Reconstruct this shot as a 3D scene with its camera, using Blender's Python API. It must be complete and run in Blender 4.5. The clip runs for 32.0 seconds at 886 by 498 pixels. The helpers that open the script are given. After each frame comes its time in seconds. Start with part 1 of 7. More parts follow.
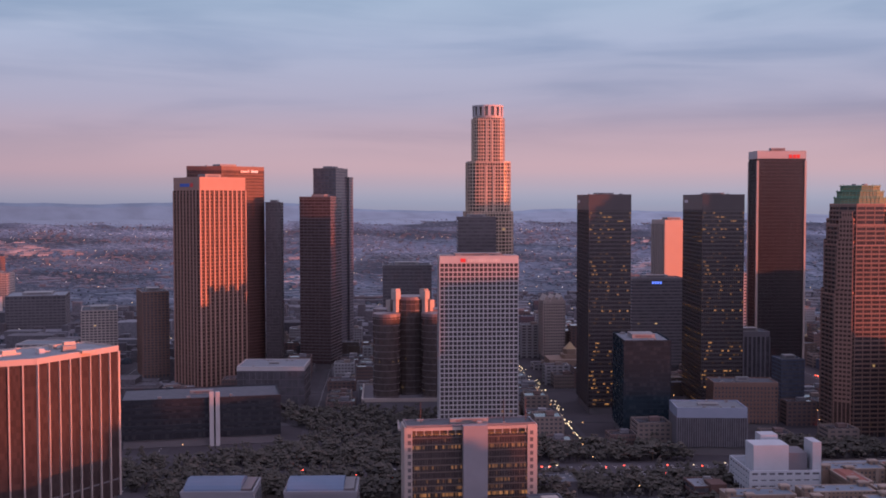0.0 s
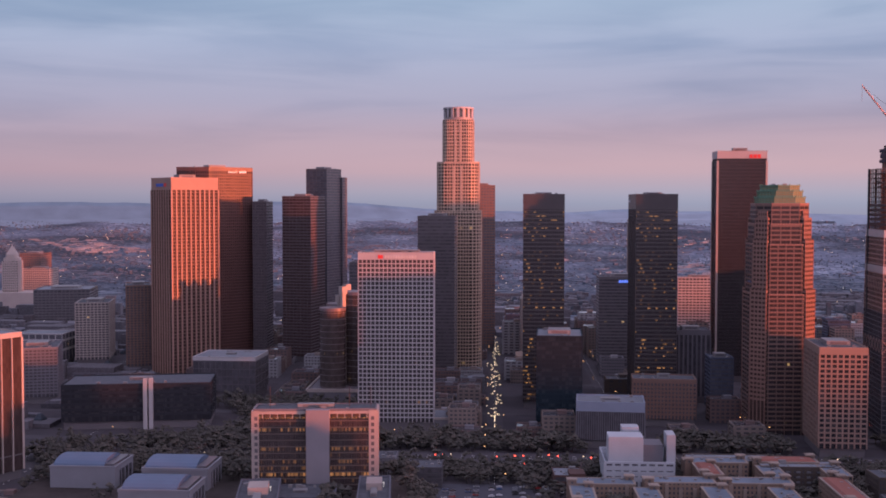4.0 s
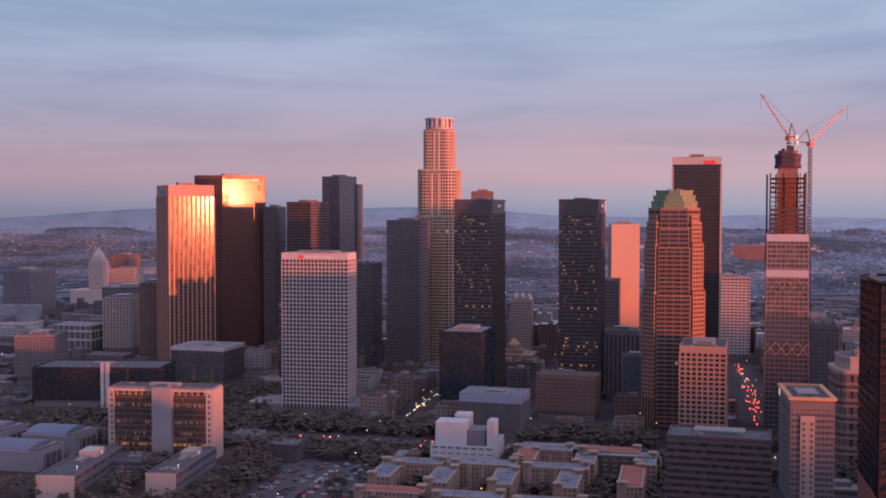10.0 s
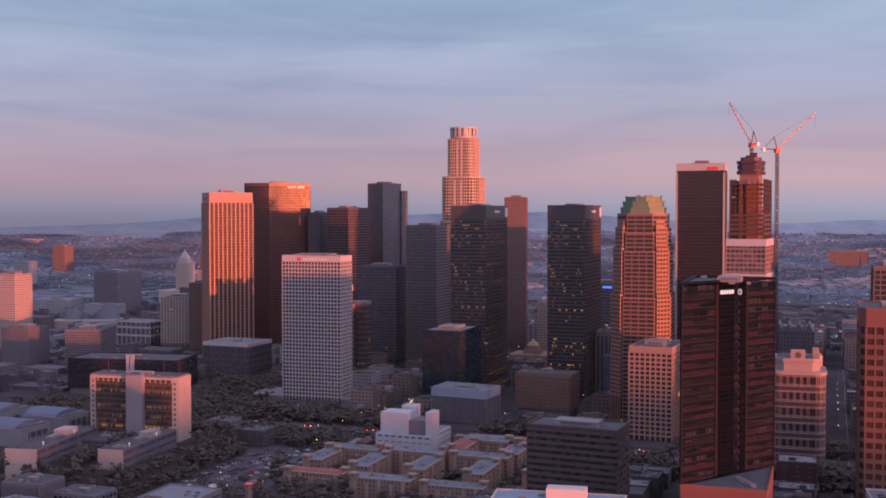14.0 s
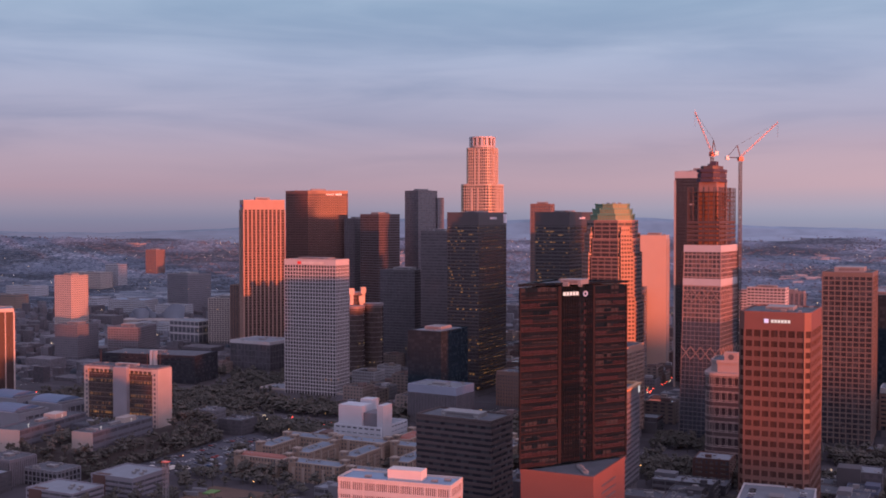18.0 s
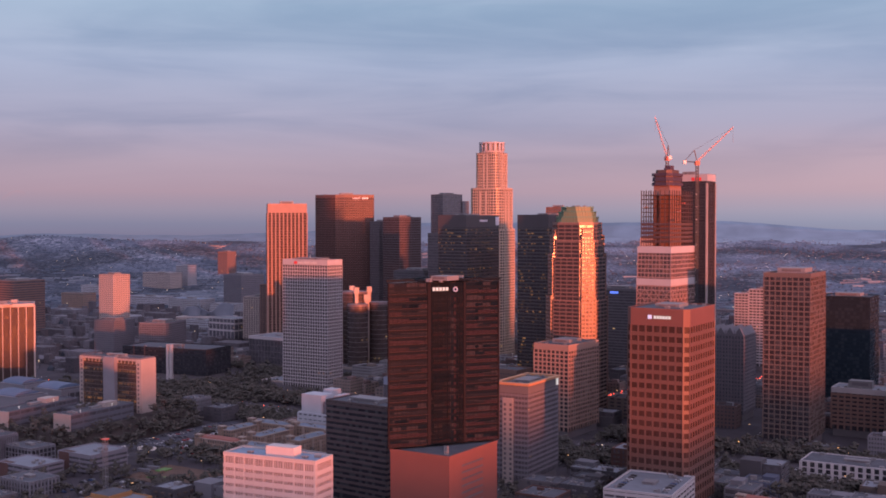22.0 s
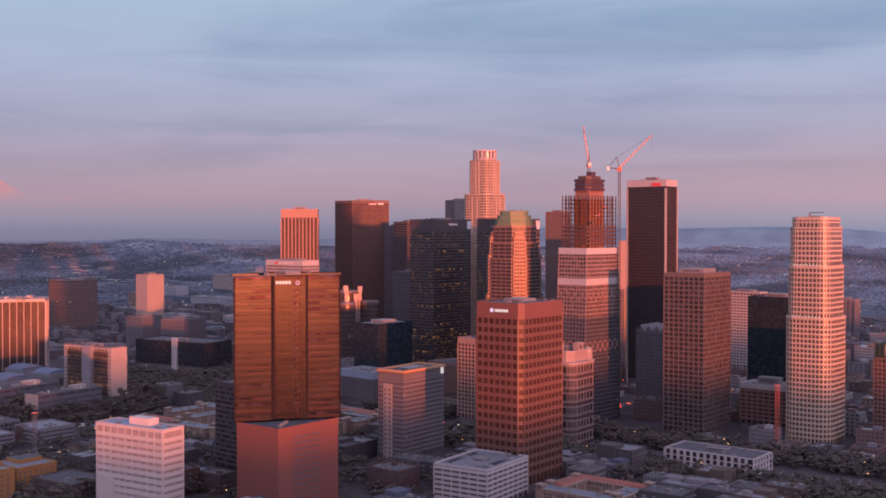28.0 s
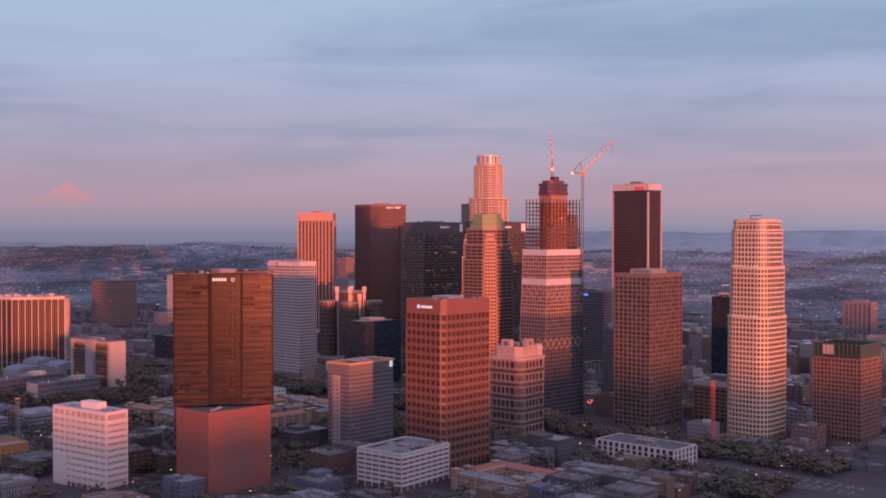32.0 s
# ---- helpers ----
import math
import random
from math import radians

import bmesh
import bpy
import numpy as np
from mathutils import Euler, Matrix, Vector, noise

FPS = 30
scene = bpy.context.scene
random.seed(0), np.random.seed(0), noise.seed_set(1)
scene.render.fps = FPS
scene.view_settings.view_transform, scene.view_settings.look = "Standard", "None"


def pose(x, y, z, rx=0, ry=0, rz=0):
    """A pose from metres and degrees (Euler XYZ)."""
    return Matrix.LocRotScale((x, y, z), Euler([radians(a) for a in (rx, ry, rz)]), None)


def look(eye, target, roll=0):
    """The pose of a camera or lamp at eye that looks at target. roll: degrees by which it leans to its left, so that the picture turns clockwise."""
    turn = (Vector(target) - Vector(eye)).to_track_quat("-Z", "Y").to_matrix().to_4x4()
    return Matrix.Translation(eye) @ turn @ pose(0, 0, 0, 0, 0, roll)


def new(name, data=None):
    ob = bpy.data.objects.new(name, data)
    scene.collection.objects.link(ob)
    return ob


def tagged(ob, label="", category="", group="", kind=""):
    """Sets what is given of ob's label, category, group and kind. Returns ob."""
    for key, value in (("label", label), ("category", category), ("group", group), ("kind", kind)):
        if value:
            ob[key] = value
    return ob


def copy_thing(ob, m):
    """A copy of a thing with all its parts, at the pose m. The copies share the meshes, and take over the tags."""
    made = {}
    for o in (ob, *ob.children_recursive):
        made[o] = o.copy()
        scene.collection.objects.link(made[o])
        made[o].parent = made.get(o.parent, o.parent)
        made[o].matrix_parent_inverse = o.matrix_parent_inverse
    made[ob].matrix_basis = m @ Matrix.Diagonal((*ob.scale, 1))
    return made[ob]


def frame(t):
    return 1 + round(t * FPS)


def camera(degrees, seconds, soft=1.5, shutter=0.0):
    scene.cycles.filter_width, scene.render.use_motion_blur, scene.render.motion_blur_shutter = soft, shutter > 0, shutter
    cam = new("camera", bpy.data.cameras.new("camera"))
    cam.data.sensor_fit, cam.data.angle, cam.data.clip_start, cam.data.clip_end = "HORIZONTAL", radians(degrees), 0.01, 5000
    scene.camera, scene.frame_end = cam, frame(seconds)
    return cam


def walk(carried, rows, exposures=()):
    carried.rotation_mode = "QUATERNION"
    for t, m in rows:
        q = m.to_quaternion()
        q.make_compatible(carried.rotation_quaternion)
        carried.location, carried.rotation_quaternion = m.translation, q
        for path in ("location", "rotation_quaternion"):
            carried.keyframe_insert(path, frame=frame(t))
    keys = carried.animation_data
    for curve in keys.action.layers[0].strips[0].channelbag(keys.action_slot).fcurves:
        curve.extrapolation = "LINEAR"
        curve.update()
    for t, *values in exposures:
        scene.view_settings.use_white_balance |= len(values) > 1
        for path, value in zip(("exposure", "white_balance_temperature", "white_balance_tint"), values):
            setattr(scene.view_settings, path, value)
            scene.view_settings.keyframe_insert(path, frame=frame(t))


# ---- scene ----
cam = camera(44.11, 32.0, soft=1.8)
walk(cam, [
    (0.0, pose(-863.45, 787.43, 184.87, 87.549, 0.066, -130.044)),
    (1.0, pose(-893.53, 762.86, 184.49, 87.536, 0.071, -128.560)),
    (2.0, pose(-923.59, 738.17, 184.13, 87.552, 0.059, -127.179)),
    (3.0, pose(-953.57, 713.27, 183.78, 87.562, 0.013, -125.748)),
    (4.0, pose(-983.46, 688.13, 183.46, 87.583, -0.030, -124.253)),
    (5.0, pose(-1013.20, 662.59, 183.16, 87.618, -0.046, -122.816)),
    (6.0, pose(-1042.57, 636.51, 182.92, 87.663, -0.041, -121.354)),
    (7.0, pose(-1071.67, 610.04, 182.72, 87.727, -0.029, -119.874)),
    (8.0, pose(-1100.36, 583.17, 182.57, 87.781, -0.016, -118.350)),
    (9.0, pose(-1128.59, 555.96, 182.47, 87.834, -0.015, -116.681)),
    (10.0, pose(-1156.27, 528.43, 182.44, 87.898, -0.017, -114.877)),
    (11.0, pose(-1183.32, 500.68, 182.48, 87.950, -0.003, -113.079)),
    (12.0, pose(-1209.63, 472.79, 182.62, 88.021, 0.026, -111.213)),
    (13.0, pose(-1235.08, 444.84, 182.86, 88.082, 0.045, -109.245)),
    (14.0, pose(-1259.79, 416.71, 183.19, 88.152, 0.037, -107.385)),
    (15.0, pose(-1283.31, 388.17, 183.63, 88.226, -0.011, -105.572)),
    (16.0, pose(-1305.45, 359.28, 184.05, 88.297, -0.054, -103.846)),
    (17.0, pose(-1326.18, 330.19, 184.27, 88.364, -0.036, -102.287)),
    (18.0, pose(-1346.07, 300.97, 184.36, 88.429, 0.017, -100.738)),
    (19.0, pose(-1365.08, 271.54, 184.29, 88.504, 0.047, -99.047)),
    (20.0, pose(-1383.26, 241.80, 184.03, 88.544, 0.034, -97.511)),
    (21.0, pose(-1400.62, 211.88, 183.64, 88.580, 0.032, -96.223)),
    (22.0, pose(-1417.17, 181.91, 183.15, 88.619, 0.017, -94.974)),
    (23.0, pose(-1432.89, 152.01, 182.61, 88.661, -0.034, -93.859)),
    (24.0, pose(-1447.82, 122.26, 182.05, 88.699, -0.042, -92.720)),
    (25.0, pose(-1461.98, 92.73, 181.51, 88.759, -0.034, -91.629)),
    (26.0, pose(-1475.55, 63.38, 180.98, 88.832, -0.027, -90.491)),
    (27.0, pose(-1488.30, 34.27, 180.48, 88.902, -0.016, -89.375)),
    (28.0, pose(-1500.45, 5.34, 180.03, 88.950, -0.004, -88.254)),
    (29.0, pose(-1512.26, -23.47, 179.60, 89.001, 0.026, -87.138)),
    (30.0, pose(-1523.80, -52.14, 179.20, 89.070, 0.042, -86.040)),
    (31.0, pose(-1535.17, -80.76, 178.81, 89.109, 0.016, -84.929)),
    (32.0, pose(-1546.47, -109.39, 178.43, 89.153, -0.037, -83.811)),
])

# ---- light ----
SUN_AZ, SUN_EL = radians(244.5), radians(0.55)
SUN_DIR = Vector((math.sin(SUN_AZ) * math.cos(SUN_EL), math.cos(SUN_AZ) * math.cos(SUN_EL), math.sin(SUN_EL)))
sun = new("sun", bpy.data.lights.new("sun", "SUN"))
sun.data.energy, sun.data.angle, sun.data.color = 7.4, radians(0.9), (1.0, 0.20, 0.072)
sun.matrix_world = look(SUN_DIR * 100, (0, 0, 0))


def build_world():
    """Evening sky: pink belt over the horizon, grey-blue above with thin streaks of cloud, warm glow on the sun's side."""
    w = bpy.data.worlds.new("evening_sky")
    scene.world = w
    w.use_nodes = True
    nt = w.node_tree
    nt.nodes.clear()
    N, L = nt.nodes.new, nt.links.new
    out, bg = N("ShaderNodeOutputWorld"), N("ShaderNodeBackground")
    tc, sep = N("ShaderNodeTexCoord"), N("ShaderNodeSeparateXYZ")
    L(tc.outputs["Generated"], sep.inputs[0])
    # streaks: long and thin along the horizon
    mp = N("ShaderNodeMapping")
    mp.inputs["Scale"].default_value = (3.4, 3.4, 27.0)
    mp.inputs["Rotation"].default_value = (0.06, 0.045, 0)
    L(tc.outputs["Generated"], mp.inputs[0])
    n1 = N("ShaderNodeTexNoise")
    n1.inputs["Scale"].default_value, n1.inputs["Detail"].default_value, n1.inputs["Roughness"].default_value = 1.0, 5.0, 0.5
    n1.inputs["Distortion"].default_value = 0.6
    L(mp.outputs[0], n1.inputs["Vector"])
    mp2 = N("ShaderNodeMapping")
    mp2.inputs["Scale"].default_value = (2.2, 2.2, 11.0)
    mp2.inputs["Location"].default_value = (3.1, 1.7, 0.4)
    L(tc.outputs["Generated"], mp2.inputs[0])
    n2 = N("ShaderNodeTexNoise")
    n2.inputs["Scale"].default_value, n2.inputs["Detail"].default_value = 1.0, 5.0
    L(mp2.outputs[0], n2.inputs["Vector"])
    # height ramp
    rng = N("ShaderNodeMapRange")
    rng.inputs["From Min"].default_value, rng.inputs["From Max"].default_value = -0.02, 0.30
    L(sep.outputs["Z"], rng.inputs[0])
    ramp = N("ShaderNodeValToRGB")
    stops = [(0.0, (0.20, 0.17, 0.27)), (0.06, (0.24, 0.235, 0.345)), (0.095, (0.325, 0.282, 0.38)), (0.15, (0.435, 0.312, 0.39)), (0.225, (0.43, 0.342, 0.435)),
             (0.34, (0.355, 0.358, 0.50)), (0.50, (0.348, 0.415, 0.59)), (0.66, (0.33, 0.445, 0.615)), (0.80, (0.355, 0.45, 0.63)), (1.0, (0.58, 0.56, 0.80))]
    while len(ramp.color_ramp.elements) < len(stops):
        ramp.color_ramp.elements.new(0.5)
    for e, (p, col) in zip(ramp.color_ramp.elements, stops):
        e.position, e.color = p, (*col, 1)
    L(rng.outputs[0], ramp.inputs[0])
    # cloud light and shade
    add = N("ShaderNodeMath")
    add.operation = "ADD"
    L(n1.outputs["Fac"], add.inputs[0])
    L(n2.outputs["Fac"], add.inputs[1])
    cl = N("ShaderNodeMapRange")
    cl.inputs["From Min"].default_value, cl.inputs["From Max"].default_value = 0.74, 1.26
    cl.interpolation_type = "SMOOTHSTEP"
    L(add.outputs[0], cl.inputs[0])
    tone = N("ShaderNodeMix")
    tone.data_type = "RGBA"
    tone.inputs["A"].default_value, tone.inputs["B"].default_value = (0.83, 0.86, 0.90, 1), (1.22, 1.145, 1.10, 1)
    L(cl.outputs[0], tone.inputs["Factor"])
    hi = N("ShaderNodeMapRange")
    hi.inputs["From Min"].default_value, hi.inputs["From Max"].default_value = 0.02, 0.09
    L(sep.outputs["Z"], hi.inputs[0])
    one = N("ShaderNodeMix")
    one.data_type = "RGBA"
    one.inputs["A"].default_value = (1, 1, 1, 1)
    L(hi.outputs[0], one.inputs["Factor"])
    L(tone.outputs["Result"], one.inputs["B"])
    mul = N("ShaderNodeVectorMath")
    mul.operation = "MULTIPLY"
    L(ramp.outputs[0], mul.inputs[0])
    L(one.outputs["Result"], mul.inputs[1])
    # glow round the setting sun
    dot = N("ShaderNodeVectorMath")
    dot.operation = "DOT_PRODUCT"
    L(tc.outputs["Generated"], dot.inputs[0])
    dot.inputs[1].default_value = SUN_DIR
    gl = N("ShaderNodeMapRange")
    gl.interpolation_type = "SMOOTHSTEP"
    gl.inputs["From Min"].default_value, gl.inputs["From Max"].default_value = 0.1, 1.0
    L(dot.outputs["Value"], gl.inputs[0])
    glow = N("ShaderNodeVectorMath")
    glow.operation = "SCALE"
    glow.inputs[0].default_value = (0.87, 0.66, 0.82)
    L(gl.outputs[0], glow.inputs["Scale"])
    near = N("ShaderNodeMapRange")
    near.interpolation_type = "SMOOTHSTEP"
    near.inputs["From Min"].default_value, near.inputs["From Max"].default_value = 0.93, 1.0
    L(dot.outputs["Value"], near.inputs[0])
    glow2 = N("ShaderNodeVectorMath")
    glow2.operation = "SCALE"
    glow2.inputs[0].default_value = (2.0, 0.42, 0.15)
    L(near.outputs[0], glow2.inputs["Scale"])
    # the pink belt is warmer towards the south
    south, belt, both, warm = N("ShaderNodeVectorMath"), N("ShaderNodeMapRange"), N("ShaderNodeMath"), N("ShaderNodeVectorMath")
    south.operation, both.operation, warm.operation = "DOT_PRODUCT", "MULTIPLY", "SCALE"
    L(tc.outputs["Generated"], south.inputs[0])
    south.inputs[1].default_value = (0.30, -0.954, 0)
    side = N("ShaderNodeMapRange")
    side.interpolation_type = "SMOOTHSTEP"
    side.inputs["From Min"].default_value, side.inputs["From Max"].default_value = 0.25, 1.0
    L(south.outputs["Value"], side.inputs[0])
    belt = N("ShaderNodeValToRGB")
    for e, (p, c) in zip((belt.color_ramp.elements[0], belt.color_ramp.elements.new(0.5), belt.color_ramp.elements[-1]), ((0.08, 0), (0.17, 1), (0.36, 0))):
        e.position, e.color = p, (c, c, c, 1)
    L(rng.outputs[0], belt.inputs[0])
    L(side.outputs[0], both.inputs[0])
    L(belt.outputs[0], both.inputs[1])
    warm.inputs[0].default_value = (0.10, 0.03, 0.0)
    L(both.outputs[0], warm.inputs["Scale"])
    # and its foot is paler there
    low, pale, lift = N("ShaderNodeValToRGB"), N("ShaderNodeMath"), N("ShaderNodeVectorMath")
    for e, (p, c) in zip((low.color_ramp.elements[0], low.color_ramp.elements.new(0.5), low.color_ramp.elements[-1]), ((0.0, 0.8), (0.075, 1), (0.26, 0))):
        e.position, e.color = p, (c, c, c, 1)
    L(rng.outputs[0], low.inputs[0])
    pale.operation, lift.operation = "MULTIPLY", "SCALE"
    L(side.outputs[0], pale.inputs[0])
    L(low.outputs[0], pale.inputs[1])
    lift.inputs[0].default_value = (0.105, 0.125, 0.14)
    L(pale.outputs[0], lift.inputs["Scale"])
    tinted, foot = N("ShaderNodeVectorMath"), N("ShaderNodeVectorMath")
    tinted.operation = foot.operation = "ADD"
    L(mul.outputs[0], foot.inputs[0])
    L(lift.outputs[0], foot.inputs[1])
    L(foot.outputs[0], tinted.inputs[0])
    L(warm.outputs[0], tinted.inputs[1])
    tot, tot2 = N("ShaderNodeVectorMath"), N("ShaderNodeVectorMath")
    tot.operation = tot2.operation = "ADD"
    L(tinted.outputs[0], tot.inputs[0])
    L(glow.outputs[0], tot.inputs[1])
    L(tot.outputs[0], tot2.inputs[0])
    L(glow2.outputs[0], tot2.inputs[1])
    L(tot2.outputs[0], bg.inputs["Color"])
    bg.inputs["Strength"].default_value = 1.0
    L(bg.outputs[0], out.inputs[0])


build_world()


# ---- materials ----
def mat(name, col, rough=0.7, metal=0.0, var=0.18, scale=0.08, fine=1.5, bump=0.15, spread=0.10, spec=0.5):
    """A weathered surface: broad stains, fine grain, a little relief, and a tint that differs from piece to piece."""
    m = bpy.data.materials.new(name)
    m.use_nodes = True
    nt = m.node_tree
    N, L = nt.nodes.new, nt.links.new
    b = nt.nodes["Principled BSDF"]
    b.inputs["Roughness"].default_value, b.inputs["Metallic"].default_value = rough, metal
    b.inputs["Specular IOR Level"].default_value = spec
    tc, geo = N("ShaderNodeTexCoord"), N("ShaderNodeObjectInfo")
    a, f = N("ShaderNodeTexNoise"), N("ShaderNodeTexNoise")
    a.inputs["Scale"].default_value, a.inputs["Detail"].default_value = scale, 4
    f.inputs["Scale"].default_value, f.inputs["Detail"].default_value = fine, 3
    L(tc.outputs["Object"], a.inputs["Vector"])
    L(tc.outputs["Object"], f.inputs["Vector"])
    s = N("ShaderNodeMath")
    s.operation = "MULTIPLY_ADD"
    L(f.outputs["Fac"], s.inputs[0])
    s.inputs[1].default_value = 0.4
    L(a.outputs["Fac"], s.inputs[2])
    r = N("ShaderNodeMath")
    r.operation = "MULTIPLY_ADD"
    L(geo.outputs["Random"], r.inputs[0])
    r.inputs[1].default_value = spread / max(var, 0.01)
    L(s.outputs[0], r.inputs[2])
    rg = N("ShaderNodeMapRange")
    rg.inputs["From Min"].default_value, rg.inputs["From Max"].default_value = 0.35, 1.05 + spread / max(var, 0.01)
    rg.inputs["To Min"].default_value, rg.inputs["To Max"].default_value = 1 - var, 1 + var
    L(r.outputs[0], rg.inputs[0])
    v = N("ShaderNodeVectorMath")
    v.operation = "SCALE"
    v.inputs[0].default_value = col
    L(rg.outputs[0], v.inputs["Scale"])
    L(v.outputs[0], b.inputs["Base Color"])
    if bump:
        bp = N("ShaderNodeBump")
        bp.inputs["Strength"].default_value, bp.inputs["Distance"].default_value = bump, 0.15
        L(f.outputs["Fac"], bp.inputs["Height"])
        L(bp.outputs[0], b.inputs["Normal"])
    return m


def glass(name, col, rough=0.12, bay=3.0, floor=3.9, lit=0.06, glow=1.6, by_floor=0.5, warm=(1.0, 0.62, 0.25), wavy=0.04, spec=0.5, blinds=0.0, blind=(0.3, 0.25, 0.2), tint=(1.0, 1.0, 1.0)):
    """Dark curtain-wall glass, pane by pane a little uneven, with some rooms lit behind it."""
    m = bpy.data.materials.new(name)
    m.use_nodes = True
    nt = m.node_tree
    N, L = nt.nodes.new, nt.links.new
    b = nt.nodes["Principled BSDF"]
    b.inputs["Specular IOR Level"].default_value = spec
    b.inputs["Specular Tint"].default_value = (*tint, 1)
    tc = N("ShaderNodeTexCoord")
    dv = N("ShaderNodeVectorMath")
    dv.operation = "DIVIDE"
    dv.inputs[1].default_value = (bay, bay, floor)
    off = N("ShaderNodeVectorMath")
    off.operation = "ADD"
    off.inputs[1].default_value = (0.137, 0.271, 0.02)
    L(tc.outputs["Object"], dv.inputs[0])
    L(dv.outputs[0], off.inputs[0])
    fl = N("ShaderNodeVectorMath")
    fl.operation = "FLOOR"
    L(off.outputs[0], fl.inputs[0])
    wn = N("ShaderNodeTexWhiteNoise")
    L(fl.outputs[0], wn.inputs["Vector"])
    sx = N("ShaderNodeSeparateXYZ")
    L(fl.outputs[0], sx.inputs[0])
    wf = N("ShaderNodeTexWhiteNoise")
    wf.noise_dimensions = "1D"
    L(sx.outputs["Z"], wf.inputs["W"])
    ad = N("ShaderNodeMath")
    ad.operation = "MULTIPLY_ADD"
    L(wf.outputs["Value"], ad.inputs[0])
    ad.inputs[1].default_value = by_floor
    L(wn.outputs["Value"], ad.inputs[2])
    th = N("ShaderNodeMapRange")
    top = 1.0 + by_floor
    th.inputs["From Min"].default_value = top - lit * top * (2.2 if by_floor > 0.3 else 1.0)
    th.inputs["From Max"].default_value = top + 0.02
    L(ad.outputs[0], th.inputs[0])
    # only the pane's upper middle shines
    fr = N("ShaderNodeVectorMath")
    fr.operation = "FRACTION"
    L(off.outputs[0], fr.inputs[0])
    sf = N("ShaderNodeSeparateXYZ")
    L(fr.outputs[0], sf.inputs[0])
    zc = N("ShaderNodeMath")
    zc.operation = "GREATER_THAN"
    zc.inputs[1].default_value = 0.45
    L(sf.outputs["Z"], zc.inputs[0])
    em = N("ShaderNodeMath")
    em.operation = "MULTIPLY"
    L(th.outputs[0], em.inputs[0])
    L(zc.outputs[0], em.inputs[1])
    em2 = N("ShaderNodeMath")
    em2.operation = "MULTIPLY"
    L(em.outputs[0], em2.inputs[0])
    em2.inputs[1].default_value = glow
    b.inputs["Emission Color"].default_value = (*warm, 1)
    L(em2.outputs[0], b.inputs["Emission Strength"])
    sc = N("ShaderNodeMapRange")
    sc.inputs["To Min"].default_value, sc.inputs["To Max"].default_value = 0.8, 1.2
    L(wn.outputs["Value"], sc.inputs[0])
    v = N("ShaderNodeVectorMath")
    v.operation = "SCALE"
    v.inputs[0].default_value = [c + 0.011 for c in col]
    L(sc.outputs[0], v.inputs["Scale"])
    # some panes take a second colour: drawn blinds, or reflection painted on by the caller
    wb = N("ShaderNodeTexWhiteNoise")
    wb.noise_dimensions = "4D"
    wb.inputs["W"].default_value = 7.3
    L(fl.outputs[0], wb.inputs["Vector"])
    cmp = N("ShaderNodeMath")
    cmp.operation = "LESS_THAN"
    cmp.inputs[1].default_value = blinds
    L(wb.outputs["Value"], cmp.inputs[0])
    bm = N("ShaderNodeMix")
    bm.data_type = "RGBA"
    bm.inputs["B"].default_value = (*blind, 1)
    L(cmp.outputs[0], bm.inputs["Factor"])
    L(v.outputs[0], bm.inputs["A"])
    L(bm.outputs["Result"], b.inputs["Base Color"])
    rr = N("ShaderNodeMapRange")
    rr.inputs["To Min"].default_value, rr.inputs["To Max"].default_value = rough * 0.7, rough * 1.3
    L(wn.outputs["Value"], rr.inputs[0])
    L(rr.outputs[0], b.inputs["Roughness"])
    ns = N("ShaderNodeTexNoise")
    ns.inputs["Scale"].default_value = 0.12
    L(tc.outputs["Object"], ns.inputs["Vector"])
    bp = N("ShaderNodeBump")
    bp.inputs["Strength"].default_value, bp.inputs["Distance"].default_value = wavy, 0.6
    L(ns.outputs["Fac"], bp.inputs["Height"])
    L(bp.outputs[0], b.inputs["Normal"])
    return m


def lamp_mat(name, col, strength):
    m = bpy.data.materials.new(name)
    m.use_nodes = True
    b = m.node_tree.nodes["Principled BSDF"]
    b.inputs["Base Color"].default_value = (0.2, 0.2, 0.2, 1)
    b.inputs["Emission Color"].default_value, b.inputs["Emission Strength"].default_value = (*col, 1), strength
    return m


